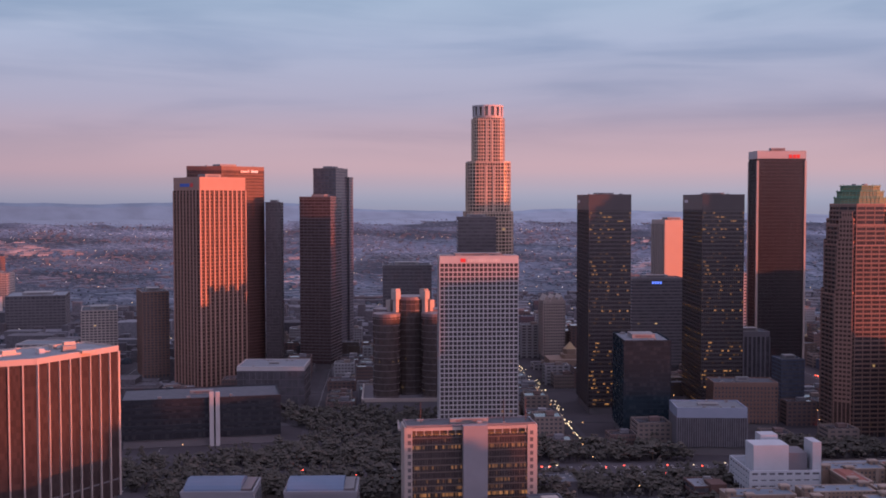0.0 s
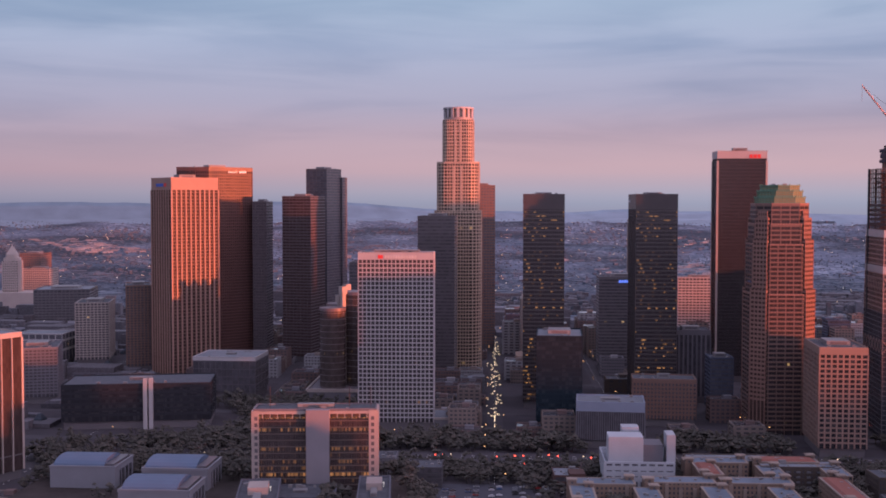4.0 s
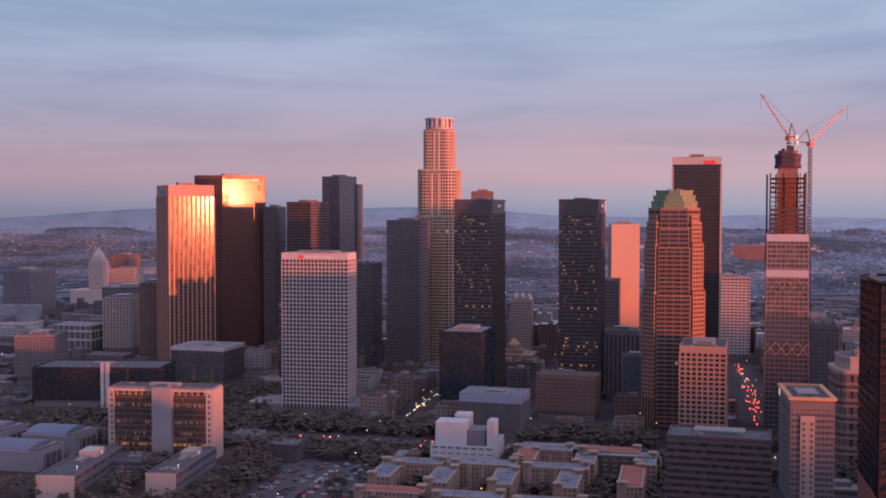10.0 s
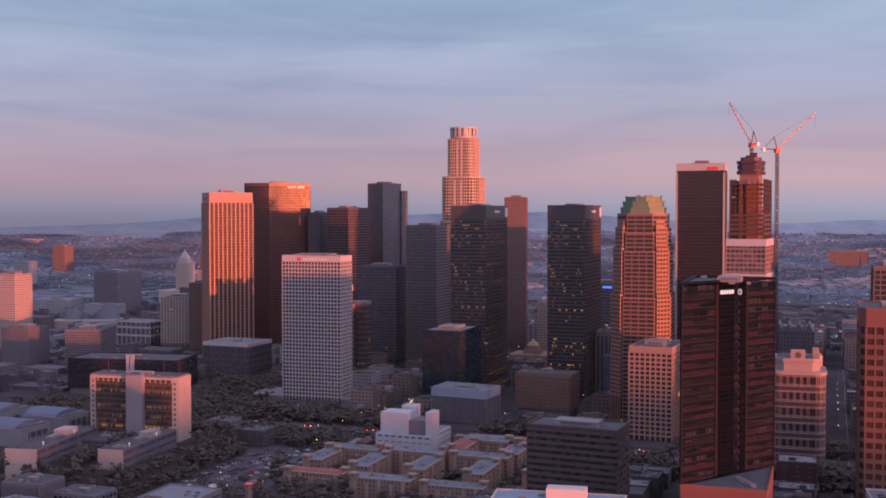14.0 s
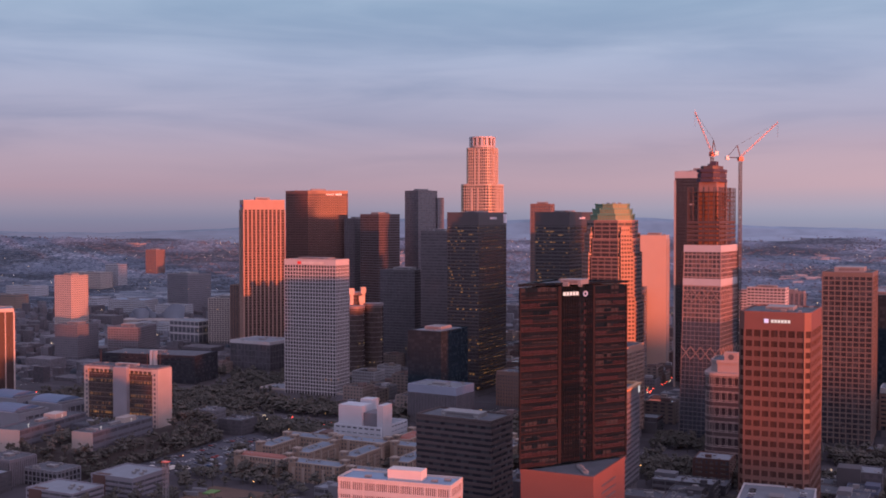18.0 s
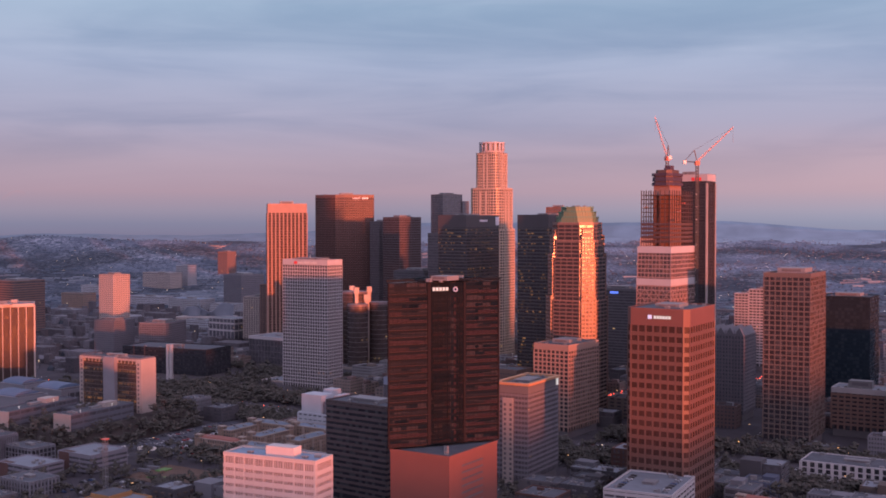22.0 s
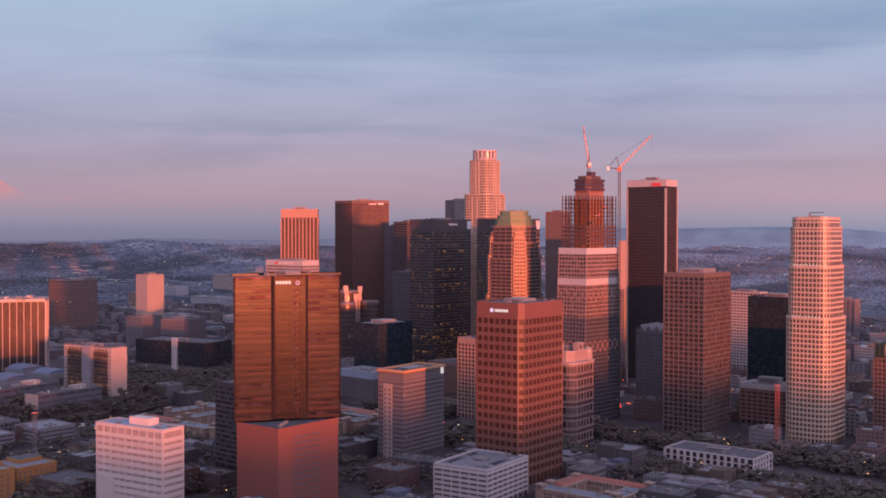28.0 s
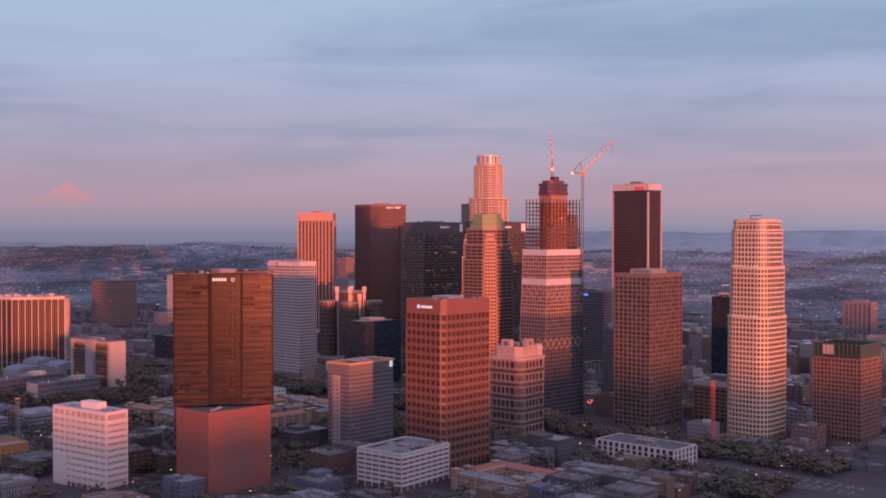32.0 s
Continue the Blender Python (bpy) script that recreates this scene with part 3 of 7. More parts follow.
def build_hills():
    """The far hills and mountains: soft ridges behind the basin's rim."""
    m = mat("haze_glow_hills", (0.006, 0.020, 0.034), 1.0, var=0.25, scale=0.006, fine=0.05, bump=0)
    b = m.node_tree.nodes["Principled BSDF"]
    # the haze is put into the hills as a blue emission
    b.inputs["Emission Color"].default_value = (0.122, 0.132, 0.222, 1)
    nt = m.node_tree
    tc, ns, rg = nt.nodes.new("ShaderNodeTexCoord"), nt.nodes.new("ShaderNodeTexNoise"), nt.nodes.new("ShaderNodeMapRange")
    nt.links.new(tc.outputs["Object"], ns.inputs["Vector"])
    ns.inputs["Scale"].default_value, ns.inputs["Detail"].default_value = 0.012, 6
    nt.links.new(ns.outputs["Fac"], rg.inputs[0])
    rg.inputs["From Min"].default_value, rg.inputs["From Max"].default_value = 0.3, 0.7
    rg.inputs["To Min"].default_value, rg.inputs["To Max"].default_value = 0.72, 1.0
    # the painted haze is paler to the south-east
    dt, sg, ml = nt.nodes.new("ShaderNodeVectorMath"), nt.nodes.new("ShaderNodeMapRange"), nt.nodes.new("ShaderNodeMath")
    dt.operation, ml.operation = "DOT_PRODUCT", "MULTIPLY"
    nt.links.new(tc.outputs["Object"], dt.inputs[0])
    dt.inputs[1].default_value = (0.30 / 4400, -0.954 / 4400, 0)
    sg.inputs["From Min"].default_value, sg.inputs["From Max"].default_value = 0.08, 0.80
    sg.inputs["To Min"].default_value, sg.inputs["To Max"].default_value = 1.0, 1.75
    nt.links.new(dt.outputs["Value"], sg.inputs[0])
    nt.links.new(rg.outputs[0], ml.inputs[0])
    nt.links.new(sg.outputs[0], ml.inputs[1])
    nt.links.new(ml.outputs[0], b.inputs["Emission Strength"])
    v, f, n = [], [], 720
    prof = ((3880, -9), (4000, -5), (4110, -2), (4240, 1), (4320, None), (4400, 0.15), (4450, 0.6), (4520, 1.0), (4560, -0.5))
    for r, k in prof:
        for i in range(n):
            deg = -180 + 360 * i / n
            a = radians(deg)
            x, y = MID[0] + r * math.cos(a), MID[1] + r * math.sin(a)
            base = 138.0 * rise(a)
            if k is None or r < 4300:
                # the glowing foot laps unevenly over the basin in place of ground haze
                low = -12 * max(0.0, min(1.0, (deg - 1) / 9) * min(1.0, (56 - deg) / 8)) if r < 4200 else 0
                foot = (2 if k is None else k) + low + (0.4 if k is None else 1) * (5 * noise.noise((x * 0.0045, y * 0.0045, 2)) + 3 * noise.noise((x * 0.016, y * 0.016, 7)))
                v.append((x, y, gz(x, y) + rise(a) * foot))
                continue
            v.append((x, y, base + rise(a) * k * max(6, ridge(deg) - 138 + (0 if k == 1 else 5 * noise.noise((x * 0.01, y * 0.01, 2))))))
    for q in range(len(prof) - 1):
        for i in range(n):
            j = (i + 1) % n
            f.append((q * n + i, (q + 1) * n + i, (q + 1) * n + j, q * n + j))
    me = bpy.data.meshes.new("hills")
    me.from_pydata(v, [], f)
    me.shade_smooth()
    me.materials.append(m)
    tagged(new("distant_hills", me), "low hills along the horizon with evening haze painted as blue glow", "hills", kind="structure")


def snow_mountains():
    """Far snowy summits to the east; the last sun on them is painted as a pink glow, faded out where haze would hide
    their feet.
    """
    m = bpy.data.materials.new("sun_glow_snow")
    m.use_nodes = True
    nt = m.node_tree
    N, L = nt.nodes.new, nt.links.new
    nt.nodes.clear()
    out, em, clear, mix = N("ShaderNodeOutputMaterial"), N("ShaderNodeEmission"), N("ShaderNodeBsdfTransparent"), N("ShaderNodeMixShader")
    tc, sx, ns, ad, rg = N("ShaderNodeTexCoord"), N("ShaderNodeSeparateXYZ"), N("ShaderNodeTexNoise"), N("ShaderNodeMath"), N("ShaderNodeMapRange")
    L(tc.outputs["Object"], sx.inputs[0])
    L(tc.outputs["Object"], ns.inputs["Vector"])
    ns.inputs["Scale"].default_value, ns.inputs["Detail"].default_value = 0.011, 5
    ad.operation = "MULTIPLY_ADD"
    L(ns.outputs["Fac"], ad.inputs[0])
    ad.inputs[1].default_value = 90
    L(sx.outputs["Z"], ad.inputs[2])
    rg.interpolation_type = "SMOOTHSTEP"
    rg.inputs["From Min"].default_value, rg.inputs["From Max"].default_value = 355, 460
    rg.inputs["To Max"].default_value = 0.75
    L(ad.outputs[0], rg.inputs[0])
    # sunlight on the snow is put in as pink emission
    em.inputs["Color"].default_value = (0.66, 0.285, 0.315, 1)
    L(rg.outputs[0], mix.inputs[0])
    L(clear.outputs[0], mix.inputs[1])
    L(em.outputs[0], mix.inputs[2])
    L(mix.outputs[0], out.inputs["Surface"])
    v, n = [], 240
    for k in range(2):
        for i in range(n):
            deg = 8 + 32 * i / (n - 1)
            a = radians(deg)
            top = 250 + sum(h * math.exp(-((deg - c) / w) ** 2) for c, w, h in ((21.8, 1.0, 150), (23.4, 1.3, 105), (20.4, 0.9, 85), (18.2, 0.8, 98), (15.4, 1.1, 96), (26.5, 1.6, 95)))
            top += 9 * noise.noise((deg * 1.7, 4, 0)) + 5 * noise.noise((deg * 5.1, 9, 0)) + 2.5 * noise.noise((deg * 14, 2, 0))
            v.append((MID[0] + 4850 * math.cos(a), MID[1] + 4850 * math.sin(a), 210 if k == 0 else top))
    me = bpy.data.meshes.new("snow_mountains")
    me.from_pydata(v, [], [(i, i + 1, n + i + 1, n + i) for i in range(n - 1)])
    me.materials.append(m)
    tagged(new("snow_mountains", me), "far snowy mountains with pink sunlight painted as glow", "mountains", kind="structure")


def build_mound():
    n, v, f = 40, [], []
    u0, u1, v0, v1 = MOUND[0] - 16, MOUND[1] + 16, MOUND[2] - 16, MOUND[3] + 16
    for i in range(n + 1):
        for j in range(n + 1):
            a, b = u0 + (u1 - u0) * i / n, v0 + (v1 - v0) * j / n
            x, y = U.x * a + V.x * b, U.y * a + V.y * b
            v.append((x, y, mound(x, y) + 0.5 * noise.noise((x * 0.05, y * 0.05, 3)) - (1.0 if i in (0, n) or j in (0, n) else 0)))
    f = [(i * (n + 1) + j, (i + 1) * (n + 1) + j, (i + 1) * (n + 1) + j + 1, i * (n + 1) + j + 1) for i in range(n) for j in range(n)]
    me = bpy.data.meshes.new("embankment")
    me.from_pydata(v, [], f)
    me.shade_smooth()
    me.materials.append(mat("dry_planted_earth", (0.058, 0.050, 0.050), 0.95, spec=0.05, var=0.5, scale=0.04, fine=0.5, bump=0))
    tagged(new("embankment", me), "low planted hill that carries the slab office", "ground", kind="structure")


build_ground()
build_mound()
build_hills()
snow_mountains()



def bars(parent, where, face, spans, h, m, name="sign", label="", out=0.5):
    """A sign of plain bars on one face of a tower. face: 'y-' looks along local -y, 'x+' along +x, 'x-' along -x; where: edge coordinate, start and height."""
    e, s0, z = where
    for a, b in spans:
        c, w = s0 + (a + b) / 2, b - a
        ms = Mass()
        if face == "y-":
            ms.box(c, e - out / 2, z, w, out, z + h)
        elif face == "x+":
            ms.box(e + out / 2, c, z, out, w, z + h)
        else:
            ms.box(e - out / 2, -c, z, out, w, z + h)
        part(name, ms, m, parent, label)


# ---- towers of the skyline ----
def grid_tower():
    w, d, z = 67.3, 28.8, 159.6
    ob = tower("grid_office_tower", "white precast office tower with a square window grid", -257, 246, w, d, -126.2, z, G_OFFICE, M_WHITE,
               fh=3.95, sh=1.0, bay=3.74, pw=0.8, pd=0.45, sp=0.35, top=5.5, lobby=8, plant=0.6, ph=3)
    podium = part("podium", Mass().prism(rect(138, 40, 0, 8), -2, 11), M_GREY, ob, "low concrete podium")
    part("podium_rim", Mass().ring(rect(139.4, 41.4, 0, 8), rect(136, 38, 0, 8), 10, 12), M_PALE, podium)
    part("podium_roof", Mass().prism(rect(136.5, 38.5, 0, 8), 10.8, 11.2), M_PALEROOF, podium)
    bars(ob, (-d / 2 - 0.3, -16, z - 4.4), "y-", ((0, 4.5),), 3.2, M_REDSIGN, "sign_mark", "red square sign mark")
    bars(ob, (-d / 2 - 0.3, -10, z - 4.2), "y-", [(i * 2.4, i * 2.4 + 1.9) for i in range(12)], 2.6, mat("sign_grey", (0.5, 0.48, 0.48), 0.5), "sign_bar", "pale sign bar")
    return ob


M_FIN = mat("rose_granite", (0.30, 0.178, 0.15), 0.55)
M_WEDGE = mat("red_brown_granite", (0.120, 0.062, 0.057), 0.38, spec=0.35)


G_FINSLOT = glass("fin_slot_glass", (0.046, 0.028, 0.026), 0.11, lit=0.006, spec=0.09, wavy=0.008)


def fin_tower():
    w, d, z = 58.9, 50.2, 232.6
    ob = tower("finned_office_tower", "pale granite tower with vertical fins and a blank top band", 129, 298, w, d, 276.05, z, G_FINSLOT, M_FIN,
               fh=3.95, sh=0.9, bay=6.0, pw=1.7, pd=1.2, sp=0.05, ringm=M_BROWN, top=13, plant=0.35, ph=5)
    bars(ob, (-w / 2 - 0.3, -12, z - 9), "x-", [(i * 2.6, i * 2.6 + 2.0) for i in range(7)], 3.4, mat("sign_blue_paint", (0.05, 0.12, 0.5), 0.5), "sign_bar", "blue sign bar")
    bars(ob, (-w / 2 - 0.3, 8, z - 9.4), "x-", ((0, 5),), 4.2, M_REDSIGN, "sign_mark", "red and blue sign mark")
    return ob


def wedge_tower():
    z = 250.0
    world = [(238.0, 222.9), (245.7, 159.8), (300, 180), (262.8, 256.8)]
    cx, cy = 262.0, 206.0
    poly = [tuple(Vector((x - cx, y - cy)) @ Matrix.Rotation(radians(0.9), 2)) for x, y in world]
    ob = tower("bronze_grid_tower", "dark bronze granite tower with a fine window grid", cx, cy, 64, 60, 0, z, G_SHINY, M_WEDGE, poly=poly,
               fh=3.9, sh=1.3, bay=3.0, pw=0.9, pd=0.42, sp=0.3, top=4, plant=0.3)
    for i in range(10):
        if i != 5:
            y0 = 195 - i * 2.6 - cy
            part("sign_bar", Mass().box(243.2 - cx - 1.6 + i * 0.2, y0 - 1, z - 6.2, 0.5, 2.0, z - 3.4, radians(5)), M_SIGN, ob, "pale sign bar")
    return ob


def crowned_tower():
    """The round tower with its crown."""
    ob = thing("round_crowned_tower", "cream stone tower with setbacks and a round glass crown", "skyscraper", 6.6, -6.9, GA, size=45)
    g = glass("crown_tower_glass", (0.035, 0.03, 0.03), 0.32, bay=3, floor=4, lit=0.03, spec=0.12)
    cream = mat("cream_granite", (0.42, 0.325, 0.265), 0.5)
    for side, r, z0, z1, bay in ((57.0, 15.0, 0, 195, 3.4), (51.0, 13.0, 195, 254, 3.2), (37.2, 8.5, 254, 306, 2.7)):
        poly = rounded(side, side, r, 5)
        stage(ob, poly, z0, z1, g, cream, fh=4.1, sh=1.3, bay=bay, pw=0.9, pd=0.55, sp=0.4)
        if z1 < 300:
            part("setback_roof", Mass().prism(grow(poly, 0.5), z1 - 0.3, z1 + 0.8), cream, ob)
    for k in range(4):
        place(part("pilaster", Mass().box(-3.2, -18.9, 254, 1.5, 1.4, 303).box(3.2, -18.9, 254, 1.5, 1.4, 303).box(-4.5, -25.8, 195, 1.6, 1.4, 250).box(4.5, -25.8, 195, 1.6, 1.4, 250), cream, ob, "raised stone pilaster"), 0, 0, 0, k * math.pi / 2)
    part("ledge", Mass().ring(circle(19.6, 28), circle(18, 28), 292, 293), M_PALE, ob)
    part("crown_base", Mass().prism(circle(18.2, 32), 306, 309), M_PALE, ob)
    part("crown_drum", Mass().prism(circle(16.0, 32), 309, 320), glass("crown_glass", (0.2, 0.16, 0.14), 0.2, lit=0.0, spec=0.8), ob)
    fin = Mass().box(0, 0, 0, 3.2, 1.6, 11).mesh("crown_fin", M_WHITE)
    for i in range(16):
        a = 2 * math.pi * i / 16
        place(part("crown_fin", fin, M_WHITE, ob), 17.6 * math.cos(a), 17.6 * math.sin(a), 309, a + math.pi / 2)
    part("crown_rim", Mass().ring(circle(18.8, 32), circle(16.5, 32), 319.5, 321.5), M_WHITE, ob)
    part("crown_roof", Mass().prism(circle(16.6, 32), 319, 320.4), M_ROOF, ob)
    return ob


def twin_tower(x, y, name):
    w, d, z = 40.5, 76.7, 212.7
    g = glass(name + "_glass", (0.026, 0.021, 0.025), 0.12, bay=1.9, floor=3.95, lit=0.24, glow=0.95, by_floor=0.29, warm=(1.0, 0.46, 0.15))
    dusk = bpy.data.materials.get("dusky_black_granite") or mat("dusky_black_granite", (0.060, 0.050, 0.058), 0.45)
    ob = tower("black_granite_tower", "black granite twin tower with scattered lit windows", x, y, w, d, -128.5, z, g, dusk,
               fh=3.95, sh=1.6, bay=1.9, pw=0.5, pd=0.25, sp=0.12, top=14, plant=0.4, ph=3)
    pale = bpy.data.materials.get("pale_panel") or mat("pale_panel", (0.55, 0.52, 0.58), 0.5)
    part("sign_panel", Mass().box(w / 2 + 0.5, d / 2 - 4.5, z - 11.5, 0.6, 8, z - 1), pale, ob, "pale panel at the corner")
    bars(ob, (w / 2 + 0.3, -8, z - 7), "x+", [(i * 2.6, i * 2.6 + 2.0) for i in range(7)], 2.6, pale, "sign_bar", "dim sign bar")
    bars(ob, (-w / 2 - 0.3, -30, z - 7), "x-", [(i * 2.6, i * 2.6 + 2.0) for i in range(5)], 2.8, pale, "sign_bar", "dim sign bar")
    return ob


G_SLAB = glass("slab_tower_glass", (0.026, 0.021, 0.025), 0.2, lit=0.008, spec=0.35)
M_SLAB = mat("slab_tower_black", (0.036, 0.030, 0.036), 0.4)


def black_slab():
    w, d, z = 54.9, 30.2, 263.0
    ob = tower("black_slab_tower", "slim black tower with white corner columns and a white top band", -249, -222, w, d, -127.6, z, G_SLAB, M_SLAB,
               fh=3.95, sh=0.9, bay=1.6, pw=0.45, pd=0.3, sp=0.1, top=0, plant=0.3, ph=5)
    part("top_band", Mass().ring(grow(rect(w, d), 0.6), grow(rect(w, d), -0.4), z - 7.5, z + 1), M_WHITE, ob, "white top band")
    for sx in (-1, 1):
        for sy in (-1, 1):
            part("corner_column", Mass().box(sx * w / 2, sy * d / 2, 0, 2.2, 2.2, z - 10), M_PALE, ob)
    bars(ob, (-d / 2 - 0.6, 8, z - 7), "y-", [(i * 4.5, i * 4.5 + 3.6) for i in range(3)], 4, M_REDSIGN, "sign_bar", "red sign bar")
    return ob


def copper_crown_tower():
    """Square plan with broad cut corners; each cut corner carries a stepped granite bay."""
    ob = thing("copper_crowned_tower", "reddish granite tower with stepped corner bays and a green copper crown", "skyscraper", -455, -36, GA, size=36)
    g = glass("crown_office_glass", (0.034, 0.028, 0.032), 0.16, bay=2.2, floor=4.0, lit=0.03, glow=0.6, by_floor=1.1, spec=0.3, wavy=0.02)
    shine = glass("corner_bay_glass", (0.060, 0.036, 0.032), 0.15, bay=2.2, floor=4.0, lit=0.01, glow=0.5, spec=0.3, wavy=0.012)
    # flat faces get a dimmed copy of the corner granite, shade painted in
    dim = mat("shaded_rose_granite", (0.15, 0.092, 0.082), 0.5)
    w, d = 51.0, 47.0
    for side, width, z0, z1 in ((56.5, 15.0, 0, 124), (53.0, 13.5, 124, 168), (49.5, 12.0, 168, 186), (46.0, 9.0, 186, 204)):
        cut = 11.0 + (side - 46) * 0.25
        poly = chamfer(side, side - 4, cut)
        stage(ob, poly, z0, z1, g, dim, fh=4.0, sh=1.5, bay=7.5, pw=0.7, pd=0.4, sp=0.52)
        part("setback_roof", Mass().prism(grow(poly, 0.6), z1 - 0.4, z1 + 0.9), M_ROSE, ob)
        # granite bays on the cut corners, narrower with every step
        top = z1 + (5 if z1 < 190 else -6)
        posts = Mass()
        for k in range(5):
            posts.box(-width / 2 + width * k / 4, -1.7, z0, 0.8, 0.5, top)
        band = Mass().ring(rect(width + 0.7, 3.7), rect(width - 0.6, 2.4), 0, 1.9).mesh("granite_band", M_ROSE)
        for q in range(4):
            a = radians(45 + 90 * q)
            bay = part("corner_bay", Mass().prism(rect(width, 3.0), z0, top), shine, ob, "projecting granite corner bay")
            place(bay, math.copysign(side / 2 - cut / 2 + 0.2, math.cos(a)), math.copysign(side / 2 - 2 - cut / 2 + 0.2, math.sin(a)), 0, a + math.pi / 2)
            z = z0 + (2.0 if z0 else 30.0)
            while z < top:
                part("granite_band", band, M_ROSE, bay).location = (0, 0, z)
                z += 4.0
            part("bay_mullion", posts, M_ROSE, bay)
    for k, (s, z0, z1) in enumerate(((10, 204.5, 210.5), (13.5, 210.5, 216), (18, 216, 221))):
        plan = chamfer(w - s, d - s, 11.5)
        part("copper_tier", Mass().prism(plan, z0, z1 - 0.6), M_COPPER, ob, "green copper tier")
        part("tier_glass", Mass().ring(grow(plan, 0.15), grow(plan, -0.3), z0 + 1.4, z0 + 2.6), M_GLINTBAND, ob, "glazed band with a painted yellow glint")
        part("tier_glass", Mass().ring(grow(plan, 0.15), grow(plan, -0.3), z0 + 3.5, z0 + 4.2), M_GLINTBAND, ob)
        part("copper_eave", Mass().ring(grow(plan, 1.0), grow(plan, -1.5), z1 - 0.9, z1), M_COPPER, ob)
        ribs = Mass()
        for i in range(len(plan)):
            a, b = Vector(plan[i]), Vector(plan[(i + 1) % len(plan)])
            for f in range(5):
                q = a.lerp(b, f / 5)
                ribs.box(q.x, q.y, z0, 0.5, 0.7, z1 + (0.9 if f == 0 else -0.6), math.atan2(b.y - a.y, b.x - a.x))
        tagged(part("copper_ribs", ribs, M_COPPER, ob), "upright copper ribs", kind="stuff")
    part("crown_roof", Mass().prism(chamfer(w - 18.5, d - 18.5, 11.5), 220.2, 220.8), M_ROOF, ob)
    for x, y in ((-5, 2), (3, -4), (6, 5)):
        part("roof_unit", Mass().box(x, y, 220.3, 3, 2.4, 222.4), M_MECH, ob)
    return ob


# yellow reflections round the crown, painted as the bands' own colour
M_GLINTBAND = mat("yellow_glint_band", (0.20, 0.185, 0.10), 0.5)
M_NEWFRAME = mat("pale_new_frame", (0.27, 0.185, 0.172), 0.45)


def unfinished_tower():
    """The tower still going up: glazed and tapering below, open steel frame above, concrete core and two cranes."""
    ob = thing("unfinished_tower", "glass tower under construction with open steel floors on top", "skyscraper", -520, -113, -131, size=40)
    w, d = 31.1, 55.5
    # the warm second panes put reflected orange sky into the glass colour
    g = glass("new_glass", (0.052, 0.040, 0.044), 0.2, bay=2.2, floor=4.2, lit=0.02, glow=0.6, spec=0.5, blinds=0.25, blind=(0.14, 0.088, 0.078))

    def plan(z, e=0.0):
        """The outline at a height: the north-west end leans out towards the ground."""
        t = max(0.0, (225 - z) / 225)
        x, y0, y1 = w / 2 + 1.0 + 2.4 * t + e, -d / 2 - 0.5 - 9.0 * t ** 1.4 - e, d / 2 + 0.5 + 1.2 * t + e
        return [(-x, y0), (x, y0), (x, y1), (-x, y1)]

    levels = [4.2 * k for k in range(44)]
    # lower glass and frame are darker, bluer: the neighbours' shade put into the colour
    blue = glass("shaded_blue_glass", (0.030, 0.036, 0.052), 0.14, bay=2.2, floor=4.2, lit=0.02, glow=0.6, spec=0.5)
    for k0, k1, m in ((0, 26, blue), (26, 43, g)):
        skin = Mass()
        for k in range(k0, k1 + 1):
            skin.v += [(x, y, levels[k]) for x, y in plan(levels[k])]
        skin.f = [(4 * k + i, 4 * k + (i + 1) % 4, 4 * k + 4 + (i + 1) % 4, 4 * k + 4 + i) for k in range(k1 - k0) for i in range(4)]
        skin.f.append(tuple(4 * (k1 - k0) + i for i in range(4)))
        wall = part("glass_wall", skin, m, ob)
        for z in levels[k0 + 1:k1 + 1]:
            part("spandrel", Mass().ring(plan(z, 0.2), plan(z, -0.3), z - 0.35, z + (0.2 if m is blue else 0.7)), M_NEWFRAME if m is g else M_GREY, wall)
    for z0, z1, paint in ((0, 109, M_DGREY), (109, 180.4, M_NEWFRAME)):
        mull = Mass()
        for i in range(4):
            n = (9, 15, 9, 15)[i]
            for j in range(n):
                a, b = (Vector(plan(z, 0.15)[i]).lerp(Vector(plan(z, 0.15)[(i + 1) % 4]), j / n) for z in (z0, z1))
                mull.beam((a.x, a.y, z0), (b.x, b.y, z1), 0.4 if j else 0.8)
        part("mullion_grid", mull, paint, wall)
    for zb in (74, 128):
        truss = Mass()
        for i in range(4):
            n = (4, 7, 4, 7)[i]
            for j in range(n):
                lo, hi = [Vector(plan(zb, 0.5)[i]).lerp(Vector(plan(zb, 0.5)[(i + 1) % 4]), (j + q) / n) for q in (0, 1)], zb + 12
                truss.beam((lo[0].x, lo[0].y, zb), (lo[1].x, lo[1].y, hi), 0.55).beam((lo[1].x, lo[1].y, zb), (lo[0].x, lo[0].y, hi), 0.55)
        tagged(part("belt_truss", truss, M_NEWFRAME, ob), "crossed braces of the belt truss", kind="stuff")
    for z in (143.5, 175):
        part("protective_sheet", Mass().ring(plan(z, 0.7), plan(z, 0.3), z, z + 6.5), M_WHITE, ob, "white protective sheeting band")
    z = 180.6
    slab = Mass().prism(rect(w - 1, d - 1), 0, 0.7, True).mesh("floor_slab", M_STEEL)
    while z < 234:
        part("floor_slab", slab, M_STEEL, ob).location = (0, 0, z)
        z += 4.2
    # the lower open floors are fenced, the upper ones bare
    rail = Mass().ring(rect(w - 0.2, d - 0.2), rect(w - 0.6, d - 0.6), 0, 1.9).mesh("edge_screen", M_SCREEN)
    for k in range(5):
        part("edge_screen", rail, M_SCREEN, ob).location = (0, 0, 184.8 + 4.2 * k + 0.7)
